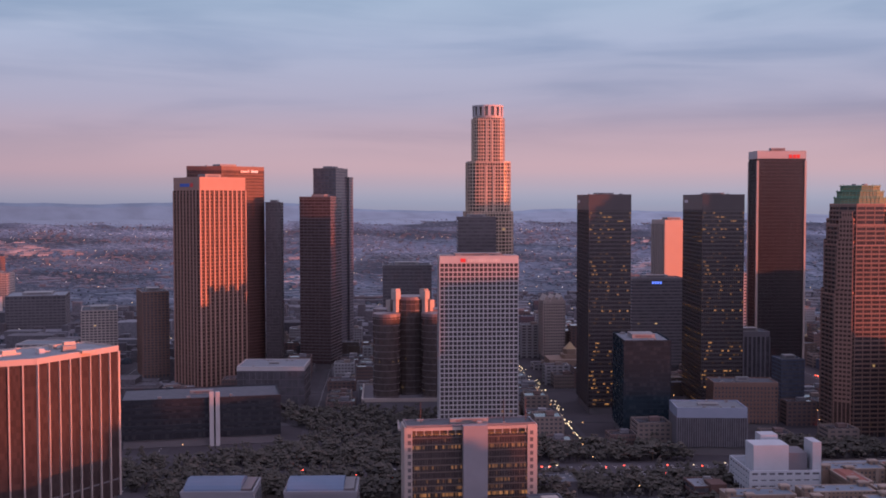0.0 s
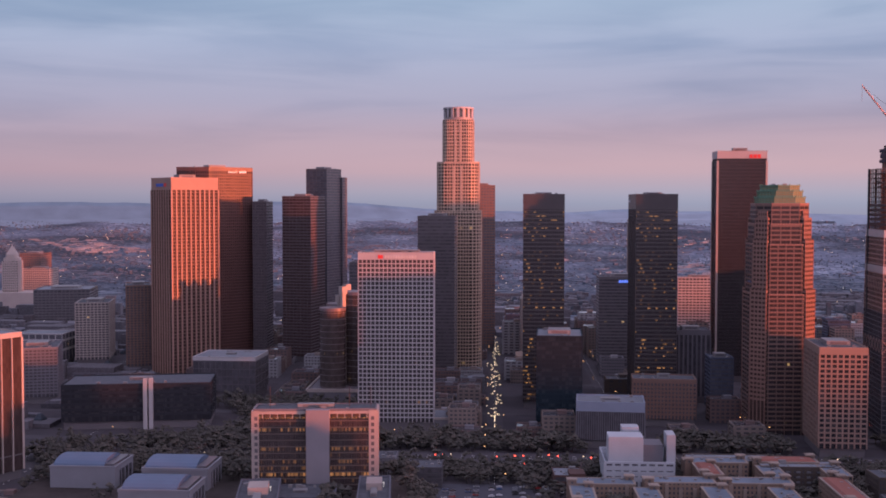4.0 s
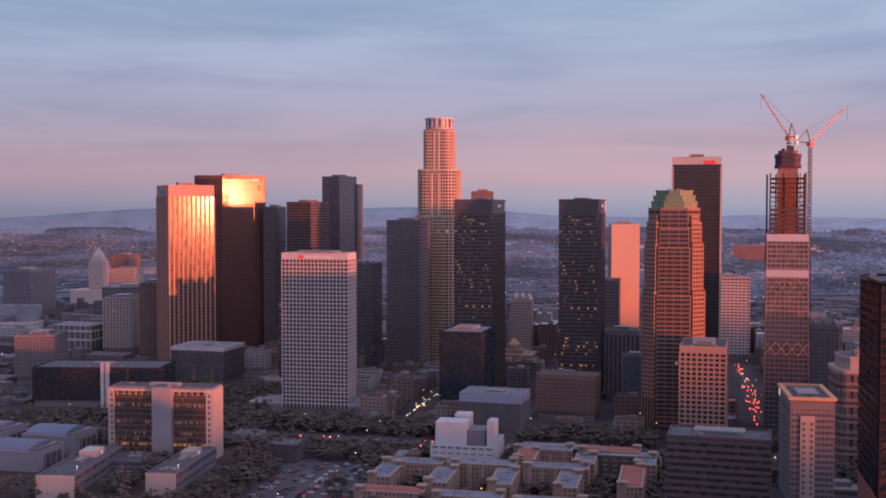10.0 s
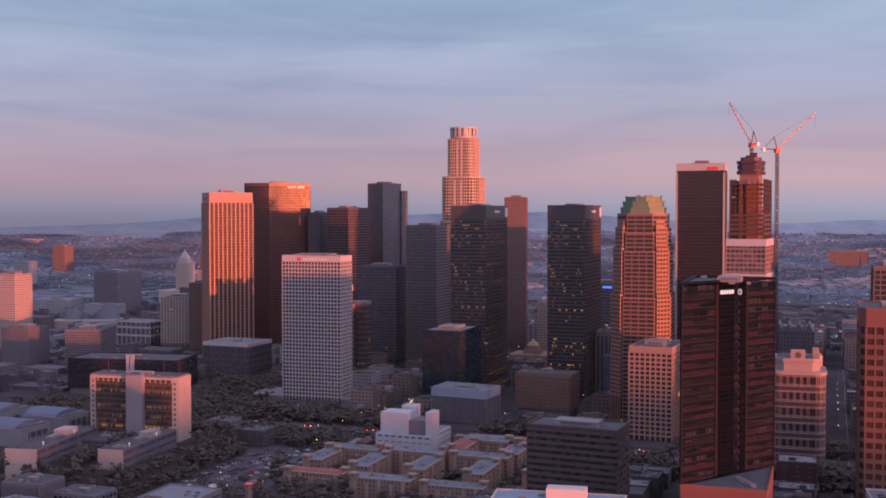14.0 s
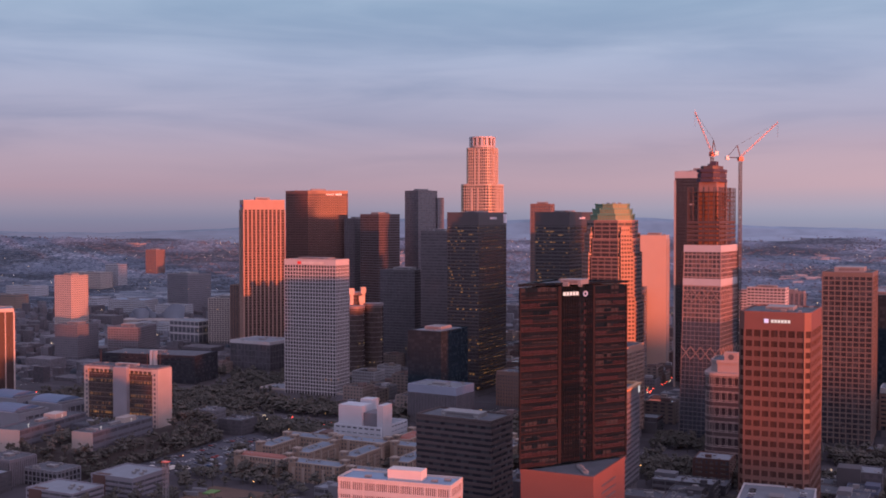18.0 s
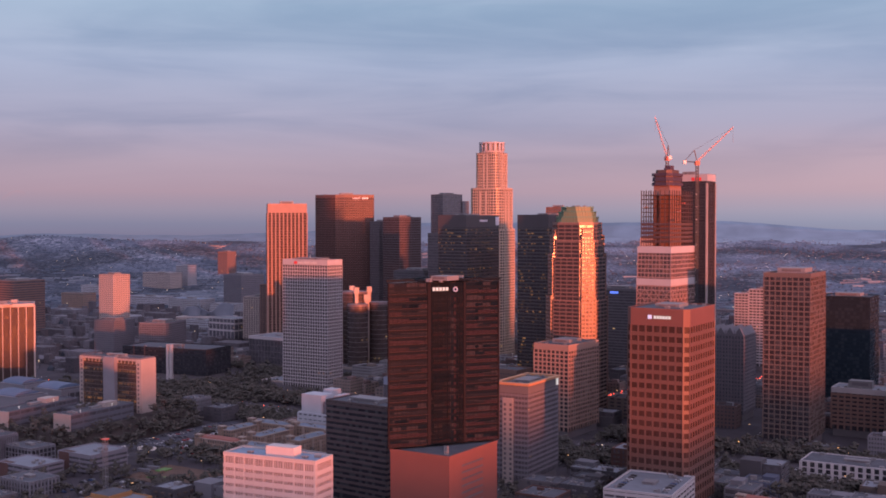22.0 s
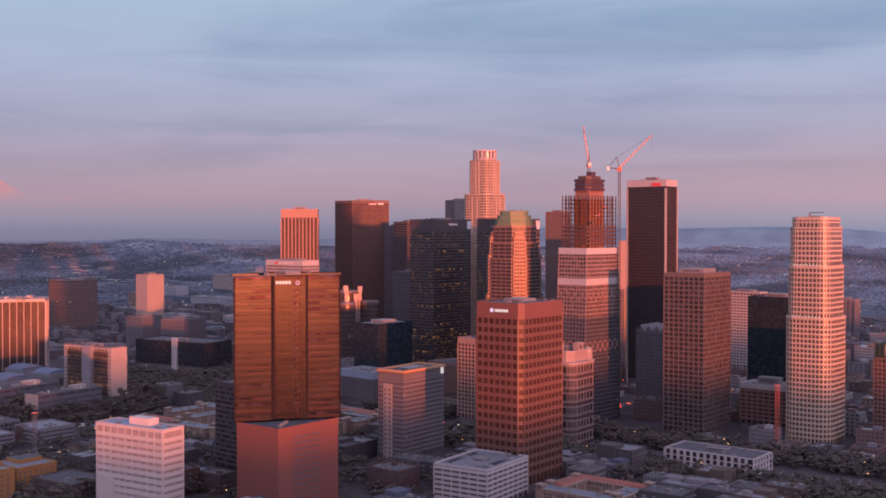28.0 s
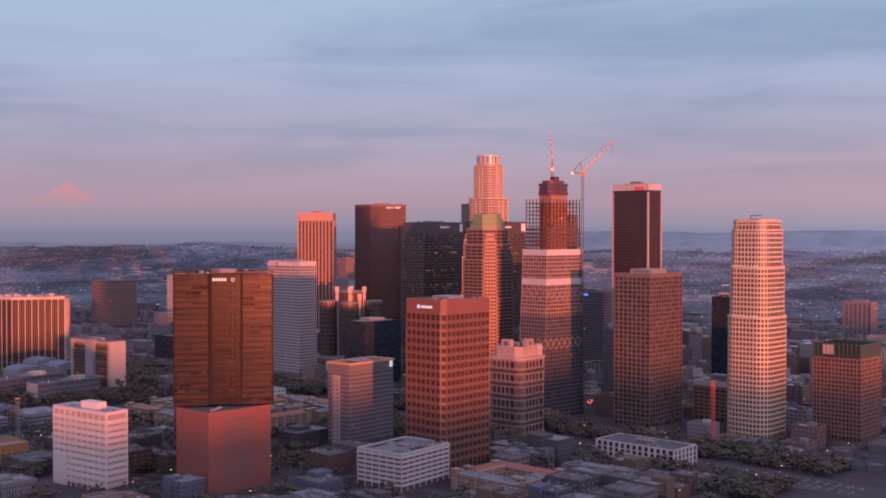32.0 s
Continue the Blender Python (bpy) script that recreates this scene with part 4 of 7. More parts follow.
    col = Mass().box(0, 0, 0, 0.8, 0.8, 55).mesh("steel_column", M_STEEL)
    for i in range(7):
        for j in range(11):
            if i in (0, 6) or j in (0, 10):
                part("steel_column", col, M_STEEL, ob).location = ((i / 6 - 0.5) * (w - 1.2), (j / 10 - 0.5) * (d - 1.2), 181)
    rnd = random.Random(14)
    for k in range(14):
        sx, q, z = rnd.choice((-1, 1)), rnd.uniform(-0.45, 0.45), 185 + 4.2 * rnd.randrange(10)
        part("stored_load", Mass().box(sx * (w / 2 - 3), q * d, z + 0.1, rnd.uniform(2, 4), rnd.uniform(3, 7), z + rnd.uniform(1.2, 2.6)), rnd.choice((M_WHITE, M_CRANE, M_MECH)), ob)
    core = mat("core_concrete", (0.24, 0.135, 0.118), 0.85)
    part("core", Mass().box(0, 0, 180, 17, 27, 246), core, ob, "raw concrete core")
    form = mat("formwork_purple", (0.05, 0.035, 0.06), 0.8)
    cage = part("core_platform", Mass().prism(chamfer(23, 33, 5), 241, 244).prism(chamfer(22, 32, 5), 245.2, 249.4).prism(chamfer(23, 33, 5), 250.4, 253.2), form, ob, "dark climbing formwork")
    part("cage_inner", Mass().prism(chamfer(20, 30, 5), 243, 252), M_STEEL, cage)
    part("core_platform_top", Mass().prism(chamfer(17, 25, 4), 253, 256.5), M_STEEL, ob)
    part("core_tip", Mass().box(2, 0, 256, 6, 8, 261).box(-4, 5, 256, 3, 3, 259), form, ob)
    part("hoist_mast", Mass().box(-w / 2 - 2.2, d / 2 - 7, 0, 1.6, 1.6, 236), M_MAST, ob, "dark hoist rail up the side")
    return ob


M_SCREEN = mat("dark_edge_netting", (0.075, 0.05, 0.055), 0.9)
M_MAST = mat("dark_mast_steel", (0.035, 0.038, 0.05), 0.6)


def crane(x, y, z0, z1, tip, back, label):
    """A luffing tower crane: lattice mast, cab, jib and counter-jib."""
    ob = thing("tower_crane", label, "crane", x, y, 0, group="cranes on the unfinished tower")
    m = Mass()
    s = 1.1
    for sx in (-s, s):
        for sy in (-s, s):
            m.beam((sx, sy, z0), (sx, sy, z1), 0.45)
    z, k = z0, 0
    while z < z1 - 3:
        for a, b in (((-s, -s), (s, -s)), ((s, -s), (s, s)), ((s, s), (-s, s)), ((-s, s), (-s, -s))):
            m.beam((*a, z), (*b, z + 3), 0.25)
        z += 3
    part("mast", m, M_MAST, ob, "dark lattice mast")
    if z1 - z0 > 100:
        beads = Mass()
        for k in range(18):
            beads.box(-1.6, 1.2, z0 + 20 + k * 12.5, 0.5, 0.5, z0 + 20.5 + k * 12.5)
        part("mast_lamps", beads, M_LIT, ob, "string of small white lamps")
    part("cab", Mass().box(0, 0, z1, 4.5, 4.5, z1 + 4), M_CRANE, ob, "red machine deck and cab")
    t, bk = Vector(tip) - Vector((x, y, 0)), Vector(back) - Vector((x, y, 0))
    o = Vector((0, 0, z1 + 3))
    side = (t - o).cross(Vector((0, 0, 1))).normalized() * 0.9
    up = Vector((0, 0, 1.8))
    m, n = Mass(), 14
    for q in (side, -side, up):
        m.beam(o + q, t + q * 0.4, 0.45)
    for i in range(n):
        a, b = o.lerp(t, i / n), o.lerp(t, (i + 1) / n)
        for q, r in ((side, -side), (-side, up), (up, side)):
            m.beam(a + q, b + r, 0.25)
    part("jib", m, M_JIB, ob, "red and white luffing jib")
    apex = o + Vector((0, 0, 12)) + (bk - o).normalized() * 3
    m = Mass().beam(o, apex, 0.7).beam(apex, bk, 0.5).beam(o, bk, 0.9)
    part("a_frame", m, M_STEEL, ob)
    part("counterweight", Mass().box(bk.x, bk.y, bk.z - 2.5, 3, 3, bk.z + 1), M_CRANEW, ob)
    m = Mass().beam(apex, o.lerp(t, 0.9) + up, 0.18)
    part("luffing_cable", m, M_STEEL, ob)
    m = Mass().beam(t, t - Vector((0, 0, 14)), 0.15)
    part("hoist_cable", m, M_STEEL, ob)
    return ob


M_BLUEPALE = lamp_mat("sign_pale_blue", (0.35, 0.42, 0.75), 0.35)


def lettered_office():
    """Red-brown glass tower of triangular plan on a blank red parking block; its broad face runs from corner to corner of the block."""
    ob = thing("triangular_red_tower", "dark red glass tower of triangular plan on a blank red block", "skyscraper", -892, 142, -127.2, size=48)
    w, d, z, zb = 43.4, 58.7, 168.0, 63.5
    g = glass("red_tower_glass", (-0.006, 0.001, 0.007), 0.23, bay=4.7, floor=4.5, lit=0.006, glow=0.7, spec=0.045, blinds=0.3, blind=(0.030, 0.032, 0.038), tint=(1.0, 0.6, 0.9))
    rust = mat("dark_red_panels", (0.008, 0.012, 0.018), 0.24, spec=0.06, bump=0)
    a, b = Vector((-w / 2, -d / 2 - 2.4)), Vector((w / 2, d / 2 + 2.4))
    poly = [tuple(a), tuple(b), (-w / 2, d / 2)]
    stage(ob, poly, zb, z - 1, g, rust, fh=4.5, sh=1.8, bay=3.1, pw=0.25, pd=0.15, sp=0.12)
    t, nrm, ln = math.atan2(b.y - a.y, b.x - a.x), Vector((b.y - a.y, a.x - b.x)).normalized(), (b - a).length
    # grooves are raised near-black strips, their shade put into the colour
    for q in (0.005, 0.36, 0.68, 0.995):
        p = a.lerp(b, q)
        part("groove", Mass().box(p.x, p.y, zb, {0.36: 2.3, 0.68: 1.4}.get(q, 1.0), 1.0, z - 1, t), M_RECESS_SHADE, ob)
    # close mullion grid of the middle bay
    grid = Mass()
    for i in range(19):
        p = a.lerp(b, 0.385 + i * 0.0155) + nrm * 0.2
        if i not in (11, 12, 13):
            grid.box(p.x, p.y, zb, 0.3, 0.7, z - 1.2, t)
    for k in range(45):
        for q, ln2 in ((0.466, 11.6), (0.637, 5.2)):
            p = a.lerp(b, q) + nrm * 0.15
            grid.box(p.x, p.y, zb + 1.1 + k * 2.25, ln2, 0.5, zb + 1.6 + k * 2.25, t)
    part("mullion_grid", grid, rust, ob, "close grid of dark mullions")
    # window bands floor by floor, a little uneven where blinds are drawn
    drawn = mat("drawn_rust_blinds", (0.026, 0.019, 0.025), 0.24, var=0.5, scale=0.5, fine=0.9, spec=0.068)
    pale = mat("half_drawn_rust_blinds", (0.013, 0.016, 0.022), 0.24, var=0.5, scale=0.5, fine=0.9, spec=0.064)
    sill = mat("thin_rust_sill", (0.030, 0.020, 0.024), 0.3, var=0.3, spec=0.05)
    rnd = random.Random(31)
    for k in range(22):
        zf = zb + 4.5 * k + 1.95 - (0 if k else 0.9)
        for q0, q1 in ((0.012, 0.342), (0.392, 0.55), (0.625, 0.668), (0.695, 0.988)):
            while q0 < q1 - 0.01:
                q2 = min(q1, q0 + rnd.choice((0.11, 0.17, 0.33)))
                p, run = a.lerp(b, (q0 + q2) / 2), (q2 - q0) * ln
                if rnd.random() < 0.86:
                    part("window_band", Mass().box(p.x, p.y, zf, run, 0.2, zf + rnd.choice((1.5, 1.9, 2.3)), t), drawn if rnd.random() < 0.6 else pale, ob)
                q0 = q2
        for q0, q1 in ((0.012, 0.342), (0.695, 0.988)):
            p = a.lerp(b, (q0 + q1) / 2) + nrm * 0.2
            part("window_sill", Mass().box(p.x, p.y, zf - 0.45, (q1 - q0) * ln, 0.5, zf - 0.05, t), sill, ob)
    # a column of windows beside the middle groove
    cell = Mass().box(0, 0, 0, 1.5, 0.5, 2.1).mesh("column_window", drawn)
    p = a.lerp(b, 0.59) + nrm * 0.25
    for k in range(21):
        place(part("column_window", cell, drawn, ob), p.x, p.y, zb + 1.4 + k * 4.5, t)
    roof(ob, poly, z, rust, plant=0.28, ph=3)
    blk = mat("red_block_panels", (0.17, 0.062, 0.052), 0.7, var=0.12)
    body = part("parking_block", Mass().prism(rect(w, d), -3, zb - 1.5), blk, ob, "blank red concrete block")
    part("block_rim", Mass().ring(rect(w + 0.5, d + 0.5), rect(w - 1.2, d - 1.2), zb - 2.2, zb - 0.2), blk, body)
    part("block_roof", Mass().prism(rect(w - 1, d - 1), zb - 1.6, zb - 1.2), M_ROOF, body)
    for k in range(5):
        part("roof_unit", Mass().box(w / 2 - 7 - k * 2.2, -d / 2 + 8 + k * 3.4, zb - 1.3, 2.4, 2.0, zb + 0.8), M_MECH, body)
    slot = Mass().box(0, 0, 0, 0.3, 26, 1.3).mesh("slot", M_BLACK)
    for k in range(12):
        part("slot", slot, M_BLACK, body).location = (w / 2, -2, 8 + k * 4.2)
    for i in range(5):
        p = a.lerp(b, 0.40) + (b - a).normalized() * (i * 2.25) + nrm * 0.7
        part("sign_bar", Mass().box(p.x, p.y, z - 6.5, 1.6, 0.5, z - 4.4, t), M_LIT, ob, "lit white sign bar")
    p = a.lerp(b, 0.385) + (b - a).normalized() * 16.0 + nrm * 0.8
    part("sign_mark", Mass().ring(circle(1.7, 8), circle(0.9, 8), -0.25, 0.25), M_BLUEPALE, ob, "ring-shaped sign mark").matrix_basis = \
        Matrix.Translation((p.x, p.y, z - 5.8)) @ Matrix.Rotation(t, 4, "Z") @ Matrix.Rotation(math.pi / 2, 4, "X")
    return ob


def granite_tower():
    w, d, z = 45.0, 60.0, 144.0
    g = glass("care_glass", (0.045, 0.021, 0.018), 0.2, bay=2.6, floor=6.6, lit=0.004, glow=0.7, spec=0.12)
    ob = tower("red_granite_tower", "red granite office tower with chamfered corners and square windows", -818, -28, w, d, -126.5, z, g, M_RED,
               poly=chamfer(w, d, 3.5), fh=6.6, sh=2.7, bay=5.2, pw=1.25, pd=0.45, sp=0.38, top=11, topm=mat("red_top_panels", (0.155, 0.064, 0.054), 0.6), plant=0.4, ph=3)
    bars(ob, (-d / 2 - 0.4, -2, z - 6), "y-", [(i * 2.1, i * 2.1 + 1.6) for i in range(6)], 2.0, M_LIT, "sign_bar", "lit white sign bar")
    part("sign_mark", Mass().box(-5, -d / 2 - 0.6, z - 6.3, 2.8, 0.4, z - 3.5), lamp_mat("sign_lilac", (0.75, 0.6, 0.95), 0.8), ob, "square lilac sign mark")
    return ob


def round_white_tower():
    w, d, z = 40.0, 46.0, 212.0
    shell = mat("cream_metal_panels", (0.42, 0.33, 0.27), 0.45)
    g = glass("white_tower_glass", (0.065, 0.058, 0.056), 0.15, bay=3.7, floor=4.5, lit=0.01, spec=0.8)
    ob = thing("white_curved_tower", "white metal tower with rounded corners, setbacks and square windows", "skyscraper", -653, -309, GA, size=34)
    for e, z0, z1 in ((2.2, 6, 120), (0.4, 120, 167), (-1.2, 167, 202), (-2.8, 202, z - 2)):
        poly = rounded(w + 2 * e, d + 2 * e, 11 + e, 6)
        wall = stage(ob, poly, z0, z1, g, shell, fh=4.5, sh=1.5, bay=0, piers=False, sp=0.35)
        # square windows towards the west, long bands round the corner
        posts = Mass()
        for i in range(len(poly)):
            a, b = Vector(poly[i]), Vector(poly[(i + 1) % len(poly)])
            mid, t = (a + b) / 2, math.atan2(b.y - a.y, b.x - a.x)
            k = max(1, round((b - a).length / 3.7))
            wide = mid.y < -0.3 * d or mid.x < 0
            for j in range(k):
                q = a.lerp(b, j / k)
                posts.box(q.x, q.y, z0, 0.85 if wide else 0.3, 0.8 if wide else 0.45, z1, t)
        part("upright_frame", posts, shell, wall)
        part("cornice", Mass().prism(grow(poly, 0.8), z1 - 0.6, z1 + 0.9), shell, ob)
    lamp = Mass().box(0, 0, 0, 0.9, 0.9, 0.9).mesh("cornice_light", M_LIT)
    for zz, e in ((120, 2.2), (167, 0.4)):
        for i in range(9):
            part("cornice_light", lamp, M_LIT, ob).location = (-w / 2 + 8 + i * (w - 16) / 8, -d / 2 - e - 0.5, zz + 1.0)
    part("lobby", Mass().prism(rounded(w, d, 11, 6), -3, 6), M_GREY, ob)
    roof(ob, rounded(w - 6, d - 6, 8, 5), z - 1, shell, plant=0.3, ph=2)
    part("window_cleaning_arm", Mass().beam((-4, -6, z + 4), (12, -14, z + 4.4), 0.7).beam((-4, -6, z - 1), (-4, -6, z + 4), 1.2), M_MECH, ob)
    return ob


def health_building():
    ob = thing("slab_office_building", "low slab office building with a blank stair tower", "office building", -460, 435, -122.2, size=50)
    w, d, z = 79.4, 19.3, 70.0
    g = glass("slab_glass", (0.045, 0.034, 0.037), 0.2, bay=1.1, floor=4.2, lit=0.16, glow=0.5, by_floor=1.3, warm=(1.0, 0.42, 0.14))
    fins = mat("bronze_sunshades", (0.092, 0.068, 0.066), 0.6)
    lilac = mat("lilac_grey_render", (0.21, 0.20, 0.235), 0.8)
    stage(ob, rect(w, d), 4, z - 5, g, fins, fh=4.2, sh=0.7, bay=1.6, pw=0.14, pd=0.25, sp=0.45)
    part("roof_frame", Mass().ring(rect(w + 1.2, d + 1.2), rect(w - 2, d - 2), z - 2.2, z - 0.4), M_PALE, ob, "open pale frame along the roof")
    post = Mass().box(0, 0, 0, 0.6, 0.6, 4.6).mesh("roof_frame_post", M_PALE)
    for i in range(17):
        part("roof_frame_post", post, M_PALE, ob).location = (-w / 2 + 1 + i * (w - 2) / 16, -d / 2 - 0.2, z - 5)
    part("attic", Mass().prism(rect(w - 8, d - 5), z - 5, z - 1), fins, ob)
    part("stair_tower", Mass().box(2, -d / 2 - 1.5, -2, 15, 6, z + 1), lilac, ob, "blank pale stair tower")
    part("end_wall", Mass().box(w / 2 + 0.6, 0, -2, 1.6, d + 1.6, z), M_PALE, ob, "plain pale end wall")
    part("end_wall", Mass().box(-w / 2 - 0.6, 0, -2, 1.6, d + 1.6, z), M_PALE, ob)
    for sx in (w / 2 - 2.2, -w / 2 + 1.6):
        strip = part("pierced_strip", Mass().box(sx, -d / 2 - 0.35, -2, 5.0 if sx > 0 else 3.6, 1.2, z), M_PALE, ob, "pale strip with a column of square openings")
        hole = Mass().box(0, 0, 0, 2.0, 0.3, 2.4).mesh("square_opening", M_BLACK)
        for k in range(15):
            part("square_opening", hole, M_BLACK, strip).location = (sx, -d / 2 - 0.9, 5 + k * 4.2)
    part("lobby", Mass().prism(rect(w - 4, d - 3), -2, 4), M_DGREY, ob)
    roof(ob, rect(w, d), z, M_GREY, surface=M_ROOF, plant=0.3, ph=3)
    for x in (-30, 22, 36):
        part("aerial", Mass().beam((x, 0, z), (x, 0, z + 14), 0.35), M_STEEL, ob)
    return ob


G_FIN = glass("fin_block_glass", (0.034, 0.021, 0.022), 0.4, bay=1.7, floor=4.0, lit=0.006, spec=0.1)


def black_fin_office():
    cx, cy = -245.0, 635.0
    world = [(-256.2, 573.1), (-222.0, 582.0), (-228.0, 704.0), (-270.0, 695.0), (-282.5, 637.4)]
    poly = [(x - cx, y - cy) for x, y in world]
    ob = tower("black_finned_office", "dark red glass office block with bright vertical fins", cx, cy, 120, 70, 0, 108.3, G_FIN, M_PALE, poly=poly,
               fh=0, bay=8.69, pw=0.9, pd=1.2, rings=False, top=2.6, plant=0, category="office building", surface=M_PALEROOF)
    rnd = random.Random(9)
    for k in range(16):
        x, y = rnd.uniform(-24, 12), rnd.uniform(-48, 48)
        part("roof_unit", Mass().box(x, y, 108.3, rnd.uniform(3, 10), rnd.uniform(3, 9), 108.3 + rnd.uniform(1.5, 5)), rnd.choice((M_WHITE, M_MECH, M_PALE)), ob)
    part("floor_line", Mass().ring(grow(poly, 0.1), grow(poly, -0.2), 18, 19), M_DGREY, ob)
    return ob


grid_tower()
fin_tower()
wedge_tower()
crowned_tower()
twin_tower(-230, 53, "north")
twin_tower(-297.6, -34.7, "south")
black_slab()
copper_crown_tower()
unfinished_tower()
crane(-513.9, -145.1, 0, 262, (-527.4, -176.9, 298.3), (-508, -134, 266), "red luffing crane with a tall lattice mast standing beside the tower")
crane(-522, -112, 256, 266, (-486.3, -109.9, 311.5), (-531, -112, 269), "red luffing crane on top of the tower's core")
lettered_office()
granite_tower()
round_white_tower()
health_building()
black_fin_office()

G_BLOCK = glass("block_glass", (0.022, 0.022, 0.030), 0.25, lit=0.004, spec=0.3)
G_INK = glass("ink_blue_glass", (0.008, 0.018, 0.030), 0.25, lit=0.004, spec=0.25)
M_INK = mat("ink_blue_panels", (0.020, 0.032, 0.046), 0.85, spec=0.05)
M_MATTE = mat("matte_black_panels", (0.036, 0.038, 0.048), 0.85, spec=0.05)
M_SMOOTH = mat("smooth_bronze_frame", (0.105, 0.088, 0.10), 0.35, spec=0.3)
tower("dark_slab_tower", "slim dark slab tower of bronze glass", 241, 147, 18.4, 40.9, -126.6, 205.7, G_BRONZE, M_SMOOTH, sh=1.2, bay=4, pw=0.5, pd=0.3)
tower("brown_glass_tower", "dark brown glass tower with angled faces", 182, 116, 46.8, 39.4, 308.8, 212.5, G_SHINY, M_SMOOTH, sh=1.2, bay=5, pw=0.3, pd=0.15, sp=0.12)
tower("stepped_glass_tower", "dark glass tower with a stepped side", 279, 35, 42, 32.5, 303, 251.4, G_GREY, M_SMOOTH, sh=1.0, bay=5, pw=0.5, pd=0.2)
tower("stepped_glass_wing", "lower wing of dark bronze glass", 289, 10, 14, 28, 303, 240, G_GREY, M_SMOOTH, sh=1.0, bay=5, pw=0.5, pd=0.2, plant=0)
tower("hip_roofed_tower", "black glass office tower with a sloped top", 27, 101, 55, 44, -127, 134, G_DARK, M_BLACK, sh=1.3, bay=5, pw=0.4, pd=0.2)
tower("banded_grey_tower", "grey tower with horizontal window bands", -47, 60, 41.8, 47.8, -128.9, 188.9, G_BRONZE, mat("dusky_mauve_panels", (0.092, 0.080, 0.092), 0.7), sh=2.0, bay=0, piers=False, sp=0.3)
BLANK = tower("blank_sided_tower", "pale tower with one blank wall and dark stripes", -98, -223, 35, 40, -118, 183.3, G_DARK, M_PALE, fh=0, rings=False, bay=4, pw=1.6, pd=0.6, top=4)
part("blank_wall", Mass().box(0, -20.4, 2, 35.6, 1.6, 183.5), mat("peach_panels", (0.42, 0.31, 0.27), 0.7, var=0.08), BLANK, "plain peach-coloured wall")
tower("tall_striped_tower", "grey granite tower with blue glass top", 122, -128, 31, 28, -118, 228.1, G_GREY, M_BROWN, sh=1.5, bay=4, pw=1.0, pd=0.4)
LOGO = tower("logo_office_block", "grey banded office block with a lit blue sign", -116, -168, 62, 36, -127, 114.5, G_DARK, M_DGREY, sh=1.8, bay=0, piers=False)
for k in range(4):
    part("sign_bar", Mass().box(-6 + k * 3.1, -18.6, 108.5, 2.4, 0.5, 111.5), M_BLUELIT, LOGO, "lit blue sign bar")
tower("dark_glass_block", "low black glass office block with a pale roof edge", -335, 120, 40.5, 60, -130, 86, G_INK, M_INK, sh=1.2, bay=4, pw=0.4, pd=0.2, surface=M_PALEROOF, category="office building")
tower("louvred_block", "grey low block with close vertical fins", -416, 132, 56.3, 36, -132, 38, G_DARK, M_GREY, fh=0, rings=False, bay=1.8, pw=0.6, pd=0.6, top=7, topm=mat("pale_blue_panels", (0.22, 0.25, 0.34), 0.6), surface=M_PALEROOF, category="office building", plant=0.3, ph=2)
tower("brick_club_building", "old brick building with a cornice", -380, 32, 57, 29.7, -131.3, 43, G_DARK, M_BROWN, fh=3.6, sh=1.9, bay=3.2, pw=1.8, pd=0.4, top=3, category="building", plant=0.2, joined=True)
tower("orange_grid_block", "red stone office block with a square window grid", -535, -9, 37.4, 60, -131, 88, G_BLOCK, mat("salmon_stone", (0.27, 0.18, 0.155), 0.7), fh=4.0, sh=1.4, bay=4.6, pw=1.3, pd=0.5, top=5, category="office building")
CORNER = tower("corner_office_block", "grey banded office block with an overhanging orange roof edge", -732, 62, 27, 56, -125, 80, G_DARK, M_GREY, fh=3.8, sh=1.7, bay=2.6, pw=0.4, pd=0.3, top=6, topm=M_DGREY, category="office building", ph=2)
part("roof_eave", Mass().ring(rect(30, 59), rect(24, 53), 80.2, 82.0), mat("orange_eave", (0.42, 0.22, 0.12), 0.6), CORNER, "overhanging orange-brown roof edge")
part("pale_strip", Mass().box(-3, -28.5, 4, 9, 1.4, 70), M_PALE, CORNER, "pale vertical strip of windows")
HOLE = Mass().box(0, 0, 0, 1.9, 0.3, 2.0).mesh("strip_window", M_BLACK)
for k in range(16):
    for q in (-5.4, -0.6):
        part("strip_window", HOLE, M_BLACK, CORNER).location = (q, -29.2, 7 + k * 3.8)
for sx in (-1, 1):
    part("lit_sign", Mass().box(sx * 13.9, 25.5, 74.5, 0.5, 4, 80), M_LIT, CORNER, "lit white sign box")
tower("brown_grid_tower", "brown granite tower with a square window grid", -602, -210, 41.3, 60, -126.4, 158, G_BLOCK, mat("taupe_granite", (0.125, 0.092, 0.086), 0.55), fh=4.5, sh=1.15, bay=5.0, pw=1.0, pd=0.45, top=3, plant=0.6, ph=5)
tower("white_banded_block", "white office tower with dark window bands", -126, -375, 50, 24, -128.8, 112, G_DARK, M_WHITE, fh=4, sh=1.9, bay=5, pw=1.0, pd=0.3, joined=True)
tower("black_slab_block", "plain black glass tower with thin lines", -473, -324, 49.9, 46, -127, 127, G_INK, M_INK, sh=1.0, bay=5, pw=0.4, pd=0.2)
GABLE = tower("gabled_grey_tower", "grey stone tower with gabled crown", -468, -198, 38.4, 42.7, -126.8, 88, G_GREY, M_GREY, fh=3.8, sh=1.8, bay=3.2, pw=1.4, pd=0.4)
